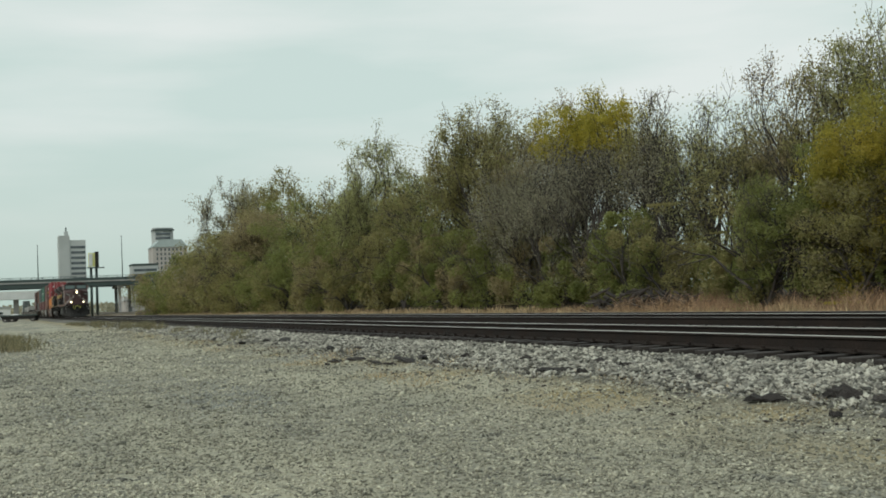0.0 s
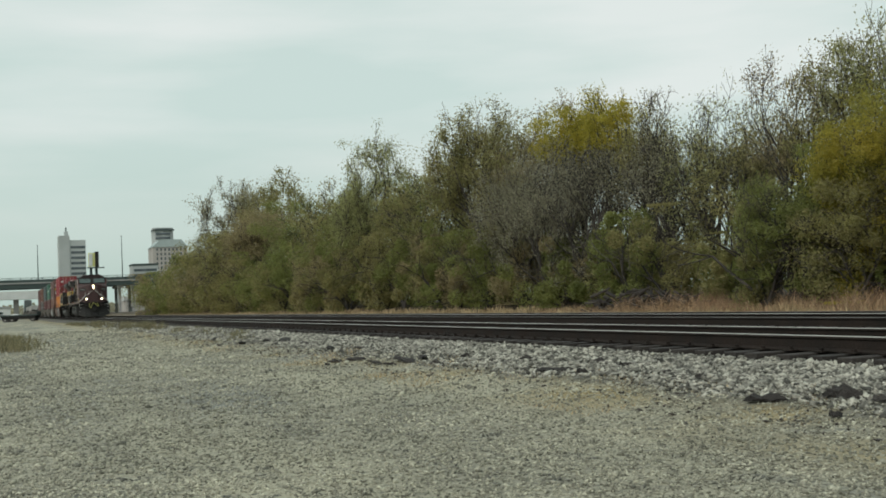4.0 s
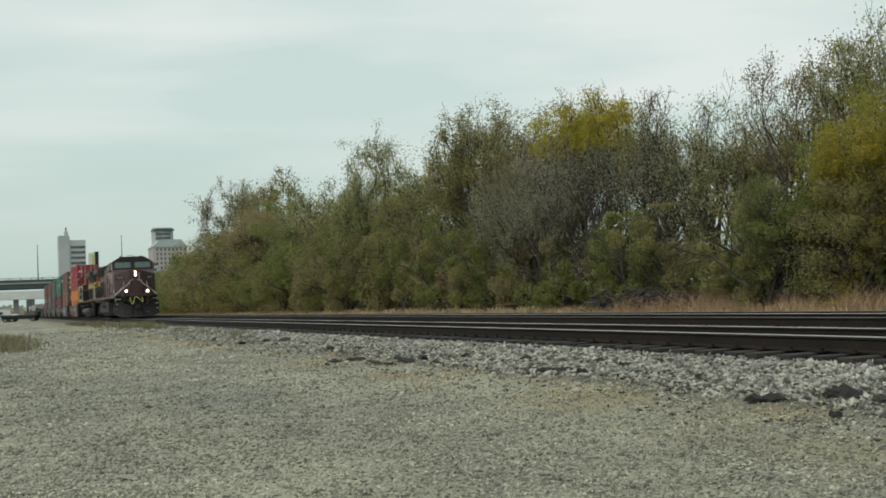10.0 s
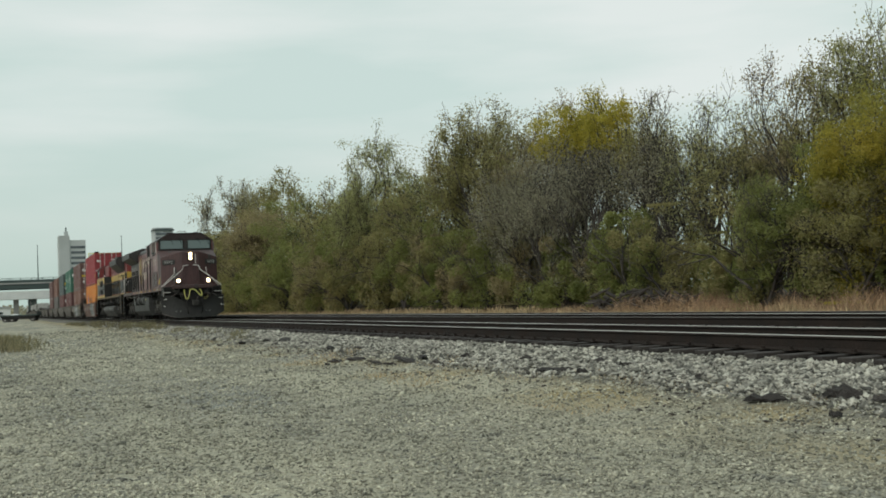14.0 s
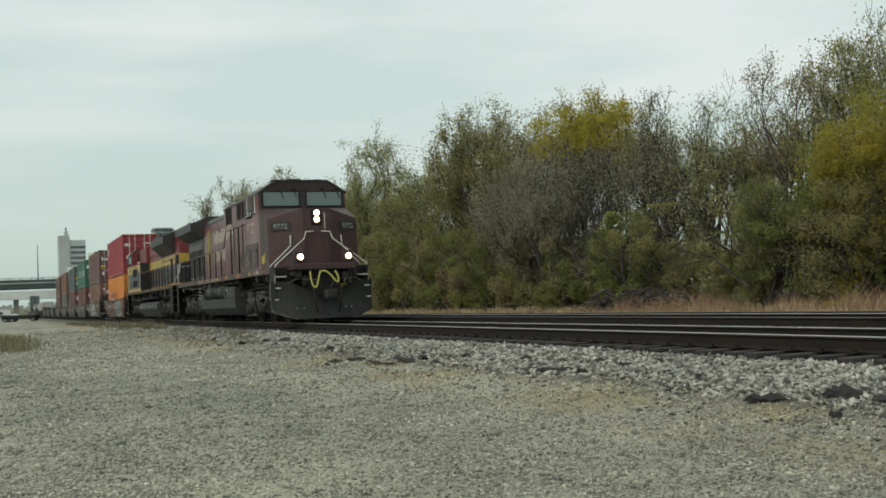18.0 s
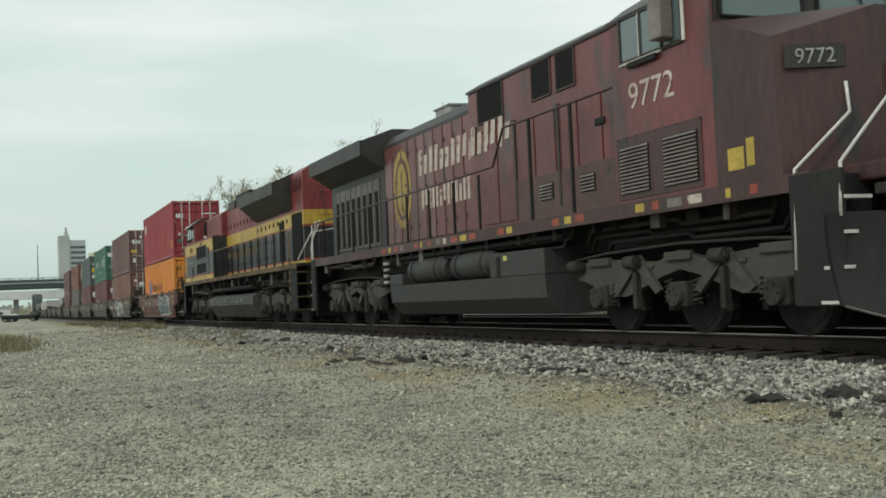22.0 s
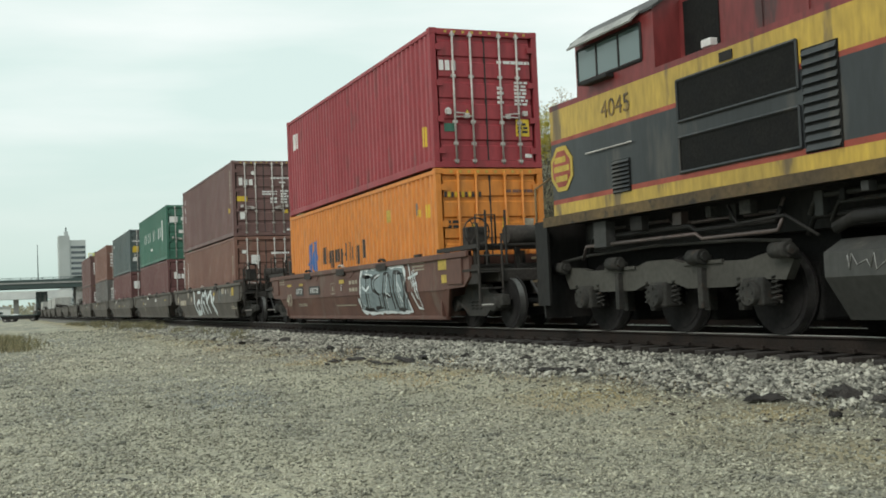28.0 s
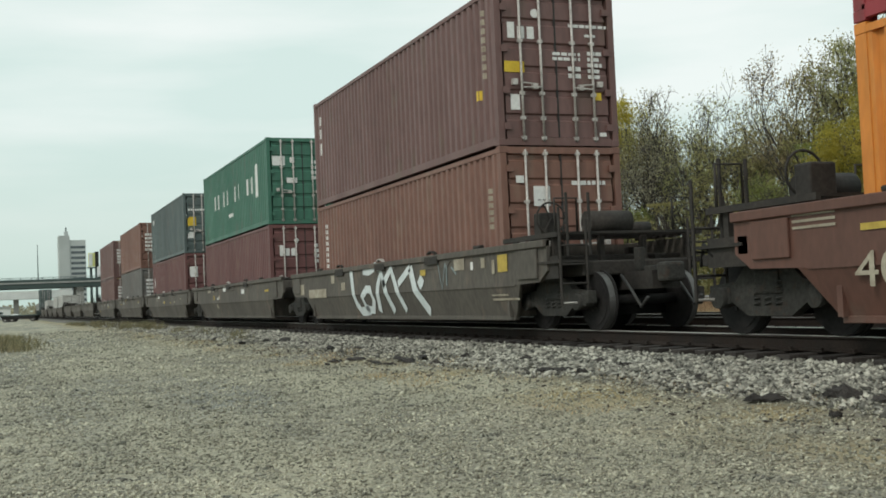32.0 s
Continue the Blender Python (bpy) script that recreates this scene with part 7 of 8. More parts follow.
        piece("end_rail", lambda bm: pipe(bm, [(4.85, s * 1.42, 0.5), (4.85, s * 1.42, 2.3), (4.95, s * 0.6, 2.85)], 0.02, 6), M["sill_gold"], t)
    # hood end face
    fe = 25.2
    boxpart("end_door", M["inkblack"], t, fe, fe + 0.015, 0.36, 0.72, 2.9, 3.72)
    for z in (4.62, 4.36, 4.02, 3.3, 2.7, 2.3):
        piece("grab_iron", lambda bm: pipe(bm, [(fe, -0.35, z), (fe + 0.07, -0.35, z), (fe + 0.07, 0.22, z), (fe, 0.22, z)], 0.014, 5), M["black"] if z < 3 else red, t)
    lh = piece("headlight_box", lambda bm: box(bm, fe, fe + 0.06, 0.33, 0.83, 4.06, 4.34, 0.02), M["black"], t)
    for y in (0.48, 0.69):
        lamp(lh, "headlight", (fe + 0.12, y, 4.2), 0.085, M["lamp_off"])
    bars4 = [(-0.62, -0.48), (-0.42, -0.28), (-0.22, -0.08), (-0.02, 0.12)]
    for a, b in bars4:
        boxpart("number_bar", M["sooty_maroon"], t, fe, fe + 0.006, a, b, 4.42, 4.58)
    piece("roof_rail", lambda bm: pipe(bm, [(24.6, -0.5, 4.8), (24.6, -0.5, 4.92), (24.6, 0.5, 4.92), (24.6, 0.5, 4.8)], 0.015, 5), M["zinc"], t)
    piece("end_platform", lambda bm: (box(bm, 25.6, 26.4, -1.42, 1.42, 1.72, 1.80, 0.01), box(bm, 25.8, 26.45, -0.9, 0.9, 0.65, 1.72, 0.02)), M["black"], t)
    piece("jumper_rail", lambda bm: (pipe(bm, [(26.5, 0.1, 1.95), (26.5, 0.75, 2.5), (26.4, 0.9, 2.75)], 0.024, 6), pipe(bm, [(26.5, 0.1, 1.95), (26.5, 0.1, 1.45)], 0.024, 6), pipe(bm, [(26.55, 0.75, 1.1), (26.5, 0.9, 2.4)], 0.024, 6)), M["railwhite"], t, "white safety rail between the units")
    coupler(t, 26.9, 1)
    coupler(t, 4.65, -1)
    # cab, nose and side cabinets
    low = [(1.785, 1.97, yel, "lower_stripe"), (1.97, 2.04, line, "red_line"), (2.04, 2.90, grn, "wall"), (2.90, 2.96, line, "red_line"), (2.96, 3.42, yel, "yellow_band"), (3.42, 3.50, red, "red_edge")]
    nose_low = [(6.5, -1.5), (5.62, -1.5), (5.34, -1.25), (5.34, 1.25), (5.62, 1.5), (6.5, 1.5)]
    for z0, z1, m, what in low:
        q = 0.09 * max(0, z1 - 2.0)
        piece(what, lambda bm: slab(bm, [(x, y) for x, y in nose_low], 2, z0, z1), m, t)
        boxpart(what, m, t, 6.502, 12.9, -1.5, 1.5, z0, z1)
    prof = [(-1.5, 3.50), (-1.5, 4.28), (-1.15, 4.52), (1.15, 4.52), (1.5, 4.28), (1.5, 3.50)]
    cab = piece("cab", lambda bm: slab(bm, prof, 0, 6.52, 8.62), red, t)
    piece("cab_roof", lambda bm: slab(bm, [(-1.53, 4.27), (-1.53, 4.31), (-1.17, 4.56), (1.17, 4.56), (1.53, 4.31), (1.53, 4.27), (1.15, 4.515), (-1.15, 4.515)], 0, 6.42, 8.66), M["soot"], cab)
    upper = [(-1.1, 3.50), (-1.1, 4.40), (-0.8, 4.56), (0.8, 4.56), (1.1, 4.40), (1.1, 3.50)]
    up = piece("upper_cabinet", lambda bm: slab(bm, upper, 0, 8.63, 12.9), red, t)
    boxpart("nose_top", red, t, 5.4, 6.5, -1.2, 1.2, 3.5, 3.54)
    for s in (-1, 1):
        y = s * 1.505
        wn_ = boxpart("side_window", M["cabglass"], cab, 6.62, 8.30, y - 0.006, y + 0.006, 3.70, 4.14)
        bm = bmesh.new()
        for u in (6.60, 7.15, 7.75, 8.32):
            rod(bm, (u, y, 3.67), (u, y, 4.16), 0.024, 6)
        for z in (3.67, 4.16):
            rod(bm, (6.6, y, z), (8.32, y, z), 0.024, 6)
        part("window_frame", bm, M["black"], wn_)
        piece("sunshade", lambda bm: slab(bm, [(s * 1.53, 4.33), (s * 1.53, 4.30), (s * 1.68, 4.16), (s * 1.695, 4.18)], 0, 6.6, 8.35), M["stencil_grey"], cab)
        piece("armrest", lambda bm: box(bm, 6.9, 7.6, min(y, y + s * 0.14), max(y, y + s * 0.14), 3.58, 3.64, 0.015), M["black"], cab)
        boxpart("cab_door", M["grille"], up, 8.75, 9.5, s * 1.105 - 0.01, s * 1.105 + 0.01, 3.55, 4.35)
        piece("lantern", lambda bm: box(bm, 9.25, 9.45, s * 1.16 - 0.06, s * 1.16 + 0.06, 3.62, 3.72, 0.01), M["white"], up)
        for u in (9.6, 10.4, 11.2, 12.0):
            boxpart("cabinet_door", red, up, u, u + 0.74, s * 1.105 - 0.012, s * 1.105 + 0.012, 3.58, 4.32, 0.006)
        for z0, z1 in ((2.70, 3.22), (2.06, 2.50)):
            g = boxpart("intake_grille", M["grille"], t, 9.12, 11.34, y - 0.006, y + 0.010, z0, z1)
            bm = bmesh.new()
            for a, b in (((9.1, z0), (11.36, z0)), ((9.1, z1), (11.36, z1)), ((9.1, z0), (9.1, z1)), ((11.36, z0), (11.36, z1))):
                rod(bm, (a[0], y + s * 0.01, a[1]), (b[0], y + s * 0.01, b[1]), 0.022, 5)
            part("grille_frame", bm, grn, g)
        louvres(t, 11.42, 11.98, 1.98, 3.10, y, 11, grn)
        louvres(t, 7.42, 7.90, 1.96, 2.42, y, 8, grn)
        piece("grab_rail", lambda bm: rod(bm, (6.75, y + s * 0.03, 2.62), (8.0, y + s * 0.03, 2.62), 0.012, 5), M["zinc"], t)
        boxpart("box_plate", M["black"], t, 10.0, 10.25, y - 0.01, y + 0.02, 3.27, 3.38)
        if s < 0:
            lettering("road_number", "4045", 0.36, M["sill_gold"], t, (7.58, -1.507, 3.06), (90, 0, 0), thick=0.003, sx=1.1)
            bm = bmesh.new()
            oc = [(0.37 * math.cos(a), 0.37 * math.sin(a)) for a in [math.pi / 8 + math.pi / 4 * i for i in range(8)]]
            slab(bm, [(5.95 + a, 2.5 + b) for a, b in oc], 1, -1.512, -1.502)
            em = part("emblem", bm, M["placard"], t, "red and gold octagonal emblem")
            bm = bmesh.new()
            slab(bm, [(5.95 + a * 0.80, 2.5 + b * 0.80) for a, b in oc], 1, -1.516, -1.511)
            part("field", bm, M["kline"], em)
            for z, a, b in ((2.64, 5.74, 6.10), (2.50, 5.72, 6.20), (2.35, 5.76, 6.14)):
                boxpart("emblem_bar", M["placard"], em, a, b, -1.52, -1.515, z - 0.045, z + 0.045)
        # jacking pads
        boxpart("jacking_pad", M["tank_grey"], t, 6.6, 6.95, s * 1.3 - 0.08, s * 1.3 + 0.08, 1.25, 1.62)
        boxpart("jacking_pad", M["tank_grey"], t, 22.4, 22.75, s * 1.3 - 0.08, s * 1.3 + 0.08, 1.25, 1.62)
        bm = bmesh.new()
        pipe(bm, [(11.6, s * 1.32, 1.18), (11.9, s * 1.34, 1.27), (19.6, s * 1.34, 1.27)], 0.07, 8)
        part("tank_pipe", bm, M["black"], t)
        piece("air_line", lambda bm: pipe(bm, [(9.6, s * 1.2, 1.6), (9.9, s * 1.3, 1.35), (10.8, s * 1.32, 1.38), (11.3, s * 1.3, 1.12)], 0.02, 6), M["black"], t)
        piece("air_line", lambda bm: pipe(bm, [(19.9, s * 1.3, 1.05), (20.4, s * 1.34, 1.4), (21.2, s * 1.3, 1.5)], 0.025, 6), M["black"], t)
    nw = boxpart("cabinet_end", grn, t, 12.9, 12.93, -1.5, 1.5, 1.8, 3.5)
    tk = [(-1.22, 1.06), (-1.47, 0.92), (-1.47, 0.66), (-1.15, 0.20), (1.15, 0.20), (1.47, 0.66), (1.47, 0.92), (1.22, 1.06)]
    tank = piece("fuel_tank", lambda bm: slab(bm, tk, 0, 11.55, 20.05), M["tank_worn"], t)
    boxpart("tank_seam", M["black"], tank, 15.7, 15.76, -1.475, 1.475, 0.64, 0.94)
    rng = random.Random(4)
    for u0, n in ((11.9, 14), (13.4, 10), (14.7, 7), (16.1, 17), (18.0, 9)):
        pts, u = [], u0
        for i in range(n):
            pts.append((u, -1.474, 0.70 + rng.uniform(0, 0.08) if i % 2 else 0.90 - rng.uniform(0, 0.10)))
            u += rng.uniform(0.01, 0.17)
        piece("scrawl", lambda bm: pipe(bm, pts, 0.008, 4), M["stencil_grey"], tank, "pale scratched scrawl")
    underbody(t, 10.8, 20.2, 8)
    underbody(t, 20.2, 25.2, 9)
    underbody(t, 5.6, 10.8, 10)
    loco_truck(t, (5.9, 7.92, 9.98), "flat")
    loco_truck(t, (20.42, 22.48, 24.55), "flat")
    recentre(t, 15.6)
    TRAIN.append((t, 15.6, 0.0))


make_lead()
make_second()


# ---- markings ----
M["brandblue"] = surface("blue_marking", (0.045, 0.135, 0.36), (0.04, 0.115, 0.30), 0.6, scale=3, fine=20, bump=0, grain=0.12)
M["spray"] = surface("grey_blue_spray", (0.205, 0.255, 0.26), (0.17, 0.215, 0.22), 0.7, scale=2, fine=14, bump=0, grain=0.15)
M["spraywhite"] = surface("white_spray", (0.66, 0.70, 0.70), (0.54, 0.60, 0.60), 0.7, scale=2, fine=14, bump=0, grain=0.15)
M["stencil"] = surface("worn_stencil", (0.40, 0.36, 0.28), (0.26, 0.225, 0.17), 0.7, scale=3, fine=20, bump=0, grain=0.2)


def rib_depth(x, L=12.192, pitch=0.28, depth=0.055):
    """How far the ribbed side lies back at x."""
    span = L - 0.24
    p = span / round(span / pitch)
    q = ((x + L - 0.12) / p) % 1.0
    if q < 0.38:
        return 0.0
    if q < 0.5:
        return depth * (q - 0.38) / 0.12
    if q < 0.88:
        return depth
    return depth * (1 - q) / 0.12


def rib_paint(parent, name, material, shape, label="", W=2.438):
    """Paint on the ribbed side that faces the lot; shape(x) gives the lower and upper edge at x, or None."""
    x0, x1, edge = shape
    bm = bmesh.new()
    n = max(2, int((x1 - x0) / 0.02))
    last = None
    for i in range(n + 1):
        x = x0 + (x1 - x0) * i / n
        y = -(W / 2 - 0.012) + rib_depth(x) - 0.004
        z0, z1 = edge(x)
        row = (bm.verts.new((x, y, z0)), bm.verts.new((x, y, z1)))
        if last:
            bm.faces.new((last[0], row[0], row[1], last[1]))
        last = row
    return part(name, bm, material, parent, label)


def plain(x0, x1, z0, z1):
    return (x0, x1, lambda x: (z0, z1))


def on_door(c, name, material, y0, y1, z0, z1, label="", x=-0.027):
    return boxpart(name, material, c, x, x + 0.004, min(y0, y1), max(y0, y1), min(z0, z1), max(z0, z1), 0, label)


def door_lines(c, material, y0, y1, z0, z1, rows, rng, name="text_bar"):
    """Small writing on a door as rows of bars."""
    h = (z1 - z0) / rows
    for r in range(rows):
        y = y0
        while y < y1 - 0.03:
            w = min(rng.uniform(0.06, 0.16), y1 - y)
            on_door(c, name, material, y, y + w, z0 + r * h, z0 + r * h + h * 0.62)
            y += w + rng.uniform(0.015, 0.04)


def triangle(c, y, z, s):
    bm = bmesh.new()
    slab(bm, [(y - s, z - s * 0.85), (y + s, z - s * 0.85), (y, z + s * 0.85)], 0, -0.027, -0.023)
    t = part("warning_triangle", bm, M["inkblack"], c, "yellow warning triangle with dark edge")
    bm = bmesh.new()
    slab(bm, [(y - s * 0.78, z - s * 0.72), (y + s * 0.78, z - s * 0.72), (y, z + s * 0.60)], 0, -0.024, -0.020)
    part("triangle_field", bm, M["yellow"], t)


def roundel(c, y, z, r):
    bm = bmesh.new()
    rod(bm, (-0.027, y, z), (-0.022, y, z), r, 20)
    return part("round_sticker", bm, M["white"], c)


rng = random.Random(17)
red = BOXES[0.0, 2]
for i in range(3):
    on_door(red, "owner_mark", M["white"], -1.03 + i * 0.135, -0.93 + i * 0.135, 2.02, 2.23)
door_lines(red, M["white"], 0.28, 1.04, 2.20, 2.30, 1, rng)
door_lines(red, M["white"], 0.72, 0.88, 2.08, 2.17, 1, rng)
door_lines(red, M["white"], 0.26, 0.41, 1.35, 1.75, 4, rng)
door_lines(red, M["white"], 0.66, 0.97, 1.33, 1.86, 7, rng)
roundel(red, -0.87, 1.17, 0.075)
triangle(red, -0.44, 1.15, 0.10)
on_door(red, "green_placard", M["c_green"], -0.97, -0.74, 0.75, 0.92)
on_door(red, "yellow_placard", M["yellow"], 0.66, 0.97, 0.67, 1.03)
door_lines(red, M["inkblack"], 0.70, 0.93, 0.74, 0.98, 3, rng, "placard_text")
for o in red.children:
    if o.name.startswith("placard_text"):
        o.location.x = 0.004
on_door(red, "white_label", M["white"], 0.85, 1.01, 0.22, 0.30)
rib_paint(red, "owner_mark", M["white"], (-11.62, -11.28, lambda x: (1.92 + 0.5 * abs(x + 11.45), 2.42)))
rib_paint(red, "owner_mark", M["white"], plain(-11.20, -10.95, 1.95, 2.40))
rib_paint(red, "yellow_strip", M["yellow"], plain(-0.66, -0.40, 0.50, 0.92))
for i in range(9):
    rib_paint(red, "side_letter", M["white"], plain(-0.52, -0.42, 1.15 + i * 0.165, 1.15 + i * 0.165 + 0.11))

orange = BOXES[0.0, 1]
for i in range(11):
    on_door(orange, "name_bar", M["yellow"] if i % 2 else M["inkblack"], -1.03 + i * 0.077, -0.975 + i * 0.077, 2.30, 2.41)
triangle(orange, -0.41, 1.68, 0.12)
door_lines(orange, M["inkblack"], -0.98, -0.70, 1.66, 1.86, 2, rng)
door_lines(orange, M["yellow"], 0.25, 0.40, 1.50, 1.90, 5, rng)
on_door(orange, "pale_placard", M["stencil"], 0.74, 0.99, 1.54, 1.84)
door_lines(orange, M["c_redbrown"], 0.34, 1.05, 2.39, 2.49, 1, rng)
rib_paint(orange, "blue_emblem", M["brandblue"], (-10.30, -9.73, lambda x: (max(1.08, 1.35 - 1.6 * (x + 10.30)) if x < -9.92 else 1.08 + 4.4 * (x + 9.92), min(1.96, 1.36 + 2.6 * (x + 10.30)) if x < -10.06 else 1.92 + 0.2 * (x + 10.06))), "blue slanted emblem")
rib_paint(orange, "blue_emblem", M["brandblue"], (-9.84, -9.44, lambda x: (max(1.10, 1.38 - 1.9 * (x + 9.84)), min(1.98, 1.40 + 2.7 * (x + 9.84)))), "blue slanted emblem")
rib_paint(orange, "blue_emblem", M["brandblue"], (-9.44, -9.24, lambda x: (1.60 + 2.0 * (x + 9.44), 2.01)), "blue slanted emblem")
rib_paint(orange, "blue_emblem", M["brandblue"], plain(-9.44, -9.20, 1.44, 1.60), "blue slanted emblem")
rib_paint(orange, "blue_emblem", M["brandblue"], (-9.44, -9.33, lambda x: (1.14, 1.42 - 2.4 * (x + 9.44))), "blue slanted emblem")
x = -8.68
for i, (w, z0, z1) in enumerate(((0.34, 1.30, 1.76), (0.30, 1.30, 1.64), (0.30, 1.17, 1.64), (0.30, 1.30, 1.64), (0.30, 1.17, 1.64), (0.16, 1.44, 1.52), (0.30, 1.30, 1.76), (0.10, 1.30, 1.76), (0.30, 1.30, 1.64), (0.28, 1.17, 1.64), (0.32, 1.30, 1.76))):
    rib_paint(orange, "name_bar", M["inkblack"], plain(x, x + w * 0.40, z0, z1))
    rib_paint(orange, "name_bar", M["inkblack"], plain(x + w * 0.60, x + w, z0, z1))
    x += w + 0.075
rib_paint(orange, "yellow_placard", M["yellow"], plain(-0.66, -0.42, 1.92, 2.20))
rib_paint(orange, "yellow_placard", M["yellow"], (-1.16, -0.98, lambda x: (1.98, 2.14)))
rib_paint(orange, "dark_patch", M["c_grey"], plain(-1.32, -1.12, 2.02, 2.28))
rib_paint(orange, "pale_patch", M["placard"], plain(-3.3, -2.95, 2.02, 2.30))

brown, brown_low = BOXES[-20.96, 2], BOXES[-20.96, 1]
for i in range(3):
    on_door(brown, "owner_mark", M["white"], -0.96 + i * 0.195, -0.82 + i * 0.195, 1.95, 2.24 if i == 0 else 2.17)
roundel(brown, -0.40, 2.42, 0.08)
on_door(brown, "yellow_placard", M["yellow"], -1.05, -0.65, 1.33, 1.53)
on_door(brown, "white_placard", M["white"], -0.95, -0.77, 0.65, 0.93)
on_door(brown, "orange_sticker", M["yellow"], 0.75, 0.91, 0.86, 1.0)
door_lines(brown, M["white"], 0.28, 1.08, 2.20, 2.29, 1, rng)
door_lines(brown, M["white"], 0.61, 0.84, 2.03, 2.11, 1, rng)
door_lines(brown, M["white"], -0.07, 0.50, 1.58, 1.76, 2, rng)
door_lines(brown, M["white"], 0.24, 0.50, 1.26, 1.52, 2, rng)
door_lines(brown, M["white"], 0.65, 0.95, 1.26, 1.80, 5, rng)
on_door(brown, "white_label", M["white"], 0.84, 0.98, 0.19, 0.26)
for i in range(8):
    rib_paint(brown, "side_letter", M["stencil"], plain(-1.02, -0.94, 1.30 + i * 0.165, 1.30 + i * 0.165 + 0.12))
    rib_paint(brown, "side_letter", M["stencil"], plain(-0.62, -0.54, 1.30 + i * 0.165, 1.30 + i * 0.165 + 0.11))
rib_paint(brown, "yellow_placard", M["yellow"], plain(-1.04, -0.66, 0.95, 1.13))
for z0, z1 in ((1.40, 1.72), (1.85, 2.12), (2.22, 2.46)):
    rib_paint(brown, "side_letter", M["white"], plain(-11.70, -11.52, z0, z1))
for i in range(8):
    rib_paint(brown_low, "side_letter", M["white"], plain(-11.46, -11.34, 1.18 + i * 0.155, 1.18 + i * 0.155 + 0.10))
    if i < 6:
        rib_paint(brown_low, "side_letter", M["stencil"], plain(-0.60, -0.52, 1.45 + i * 0.13, 1.45 + i * 0.13 + 0.09))
wp = on_door(brown_low, "white_placard", M["white"], -0.58, -0.25, 1.82, 2.18, "white placard with small dark emblem")
door_lines(wp, M["inkblack"], -0.50, -0.33, 1.92, 1.95, 1, rng, "placard_bar")
for o in wp.children:
    o.location.x = 0.004
on_door(brown_low, "white_label", M["white"], -0.92, -0.76, 2.24, 2.37)
door_lines(brown_low, M["white"], 0.2, 0.9, 2.20, 2.32, 1, rng)

green, green_low = BOXES[-39.17, 2], BOXES[-39.17, 1]
for x0, x1 in ((-9.75, -8.75), (-7.85, -6.95), (-5.6, -4.75), (-3.35, -2.35)):
    for a, b in ((0.0, 0.28), (0.72, 1.0)):
        rib_paint(green, "name_bar", M["white"], plain(x0 + a * (x1 - x0), x0 + b * (x1 - x0), 1.28, 1.86))
rib_paint(green, "name_bar", M["white"], plain(-1.95, -1.62, 1.08, 2.22))
rib_paint(green, "small_bar", M["white"], plain(-6.9, -6.1, 0.76, 0.90))
on_door(green, "white_placard", M["white"], -1.03, -0.60, 1.96, 2.28)
on_door(green, "white_placard", M["white"], -0.43, -0.27, 2.06, 2.24)
on_door(green, "white_placard", M["white"], -0.56, -0.20, 1.38, 1.55)
door_lines(green, M["white"], 0.3, 1.0, 1.5, 2.2, 4, rng)
for i in range(3):
    on_door(green_low, "owner_mark", M["white"], -0.88 + i * 0.195, -0.74 + i * 0.195, 1.85, 2.20 if i == 0 else 2.10)
roundel(green_low, -0.30, 2.36, 0.08)
door_lines(green_low, M["white"], 0.3, 1.0, 1.6, 2.3, 4, rng)
slate, slate_low = BOXES[-57.2, 2], BOXES[-57.2, 1]
on_door(slate, "yellow_placard", M["yellow"], -1.03, -0.62, 1.32, 1.75)
on_door(slate, "white_placard", M["white"], -1.03, -0.74, 0.72, 1.02)
door_lines(slate, M["white"], -1.0, 0.9, 2.05, 2.2, 1, rng)
on_door(slate_low, "white_emblem", M["white"], -1.0, -0.62, 1.75, 2.25)
door_lines(slate_low, M["white"], 0.2, 1.0, 1.2, 2.2, 4, rng)
rib_paint(slate, "owner_mark", M["white"], plain(-11.6, -11.0, 2.2, 2.45))
rib_paint(slate_low, "owner_mark", M["white"], plain(-11.6, -11.2, 1.5, 2.0))
for u in (-75.3, -93.5):
    for k in (1, 2):
        door_lines(BOXES[u, k], M["white"], -0.9, 0.95, 1.1, 2.3, 5, rng)


# paint on the well cars
def wall_y(z):
    return -1.414 if z > 0.78 else -1.414 + (0.78 - z) / 0.56 * 0.158


def well_paint(parent, name, material, pts, lift=0.0, label=""):
    bm = bmesh.new()
    bm.faces.new([bm.verts.new((x, 0, z)) for x, z in pts])
    bmesh.ops.triangulate(bm, faces=bm.faces[:])
    bmesh.ops.bisect_plane(bm, geom=bm.verts[:] + bm.edges[:] + bm.faces[:], plane_co=(0, 0, 0.78), plane_no=(0, 0, 1))
    for v in bm.verts:
        v.co.y = wall_y(v.co.z) - lift
    return part(name, bm, material, parent, label)


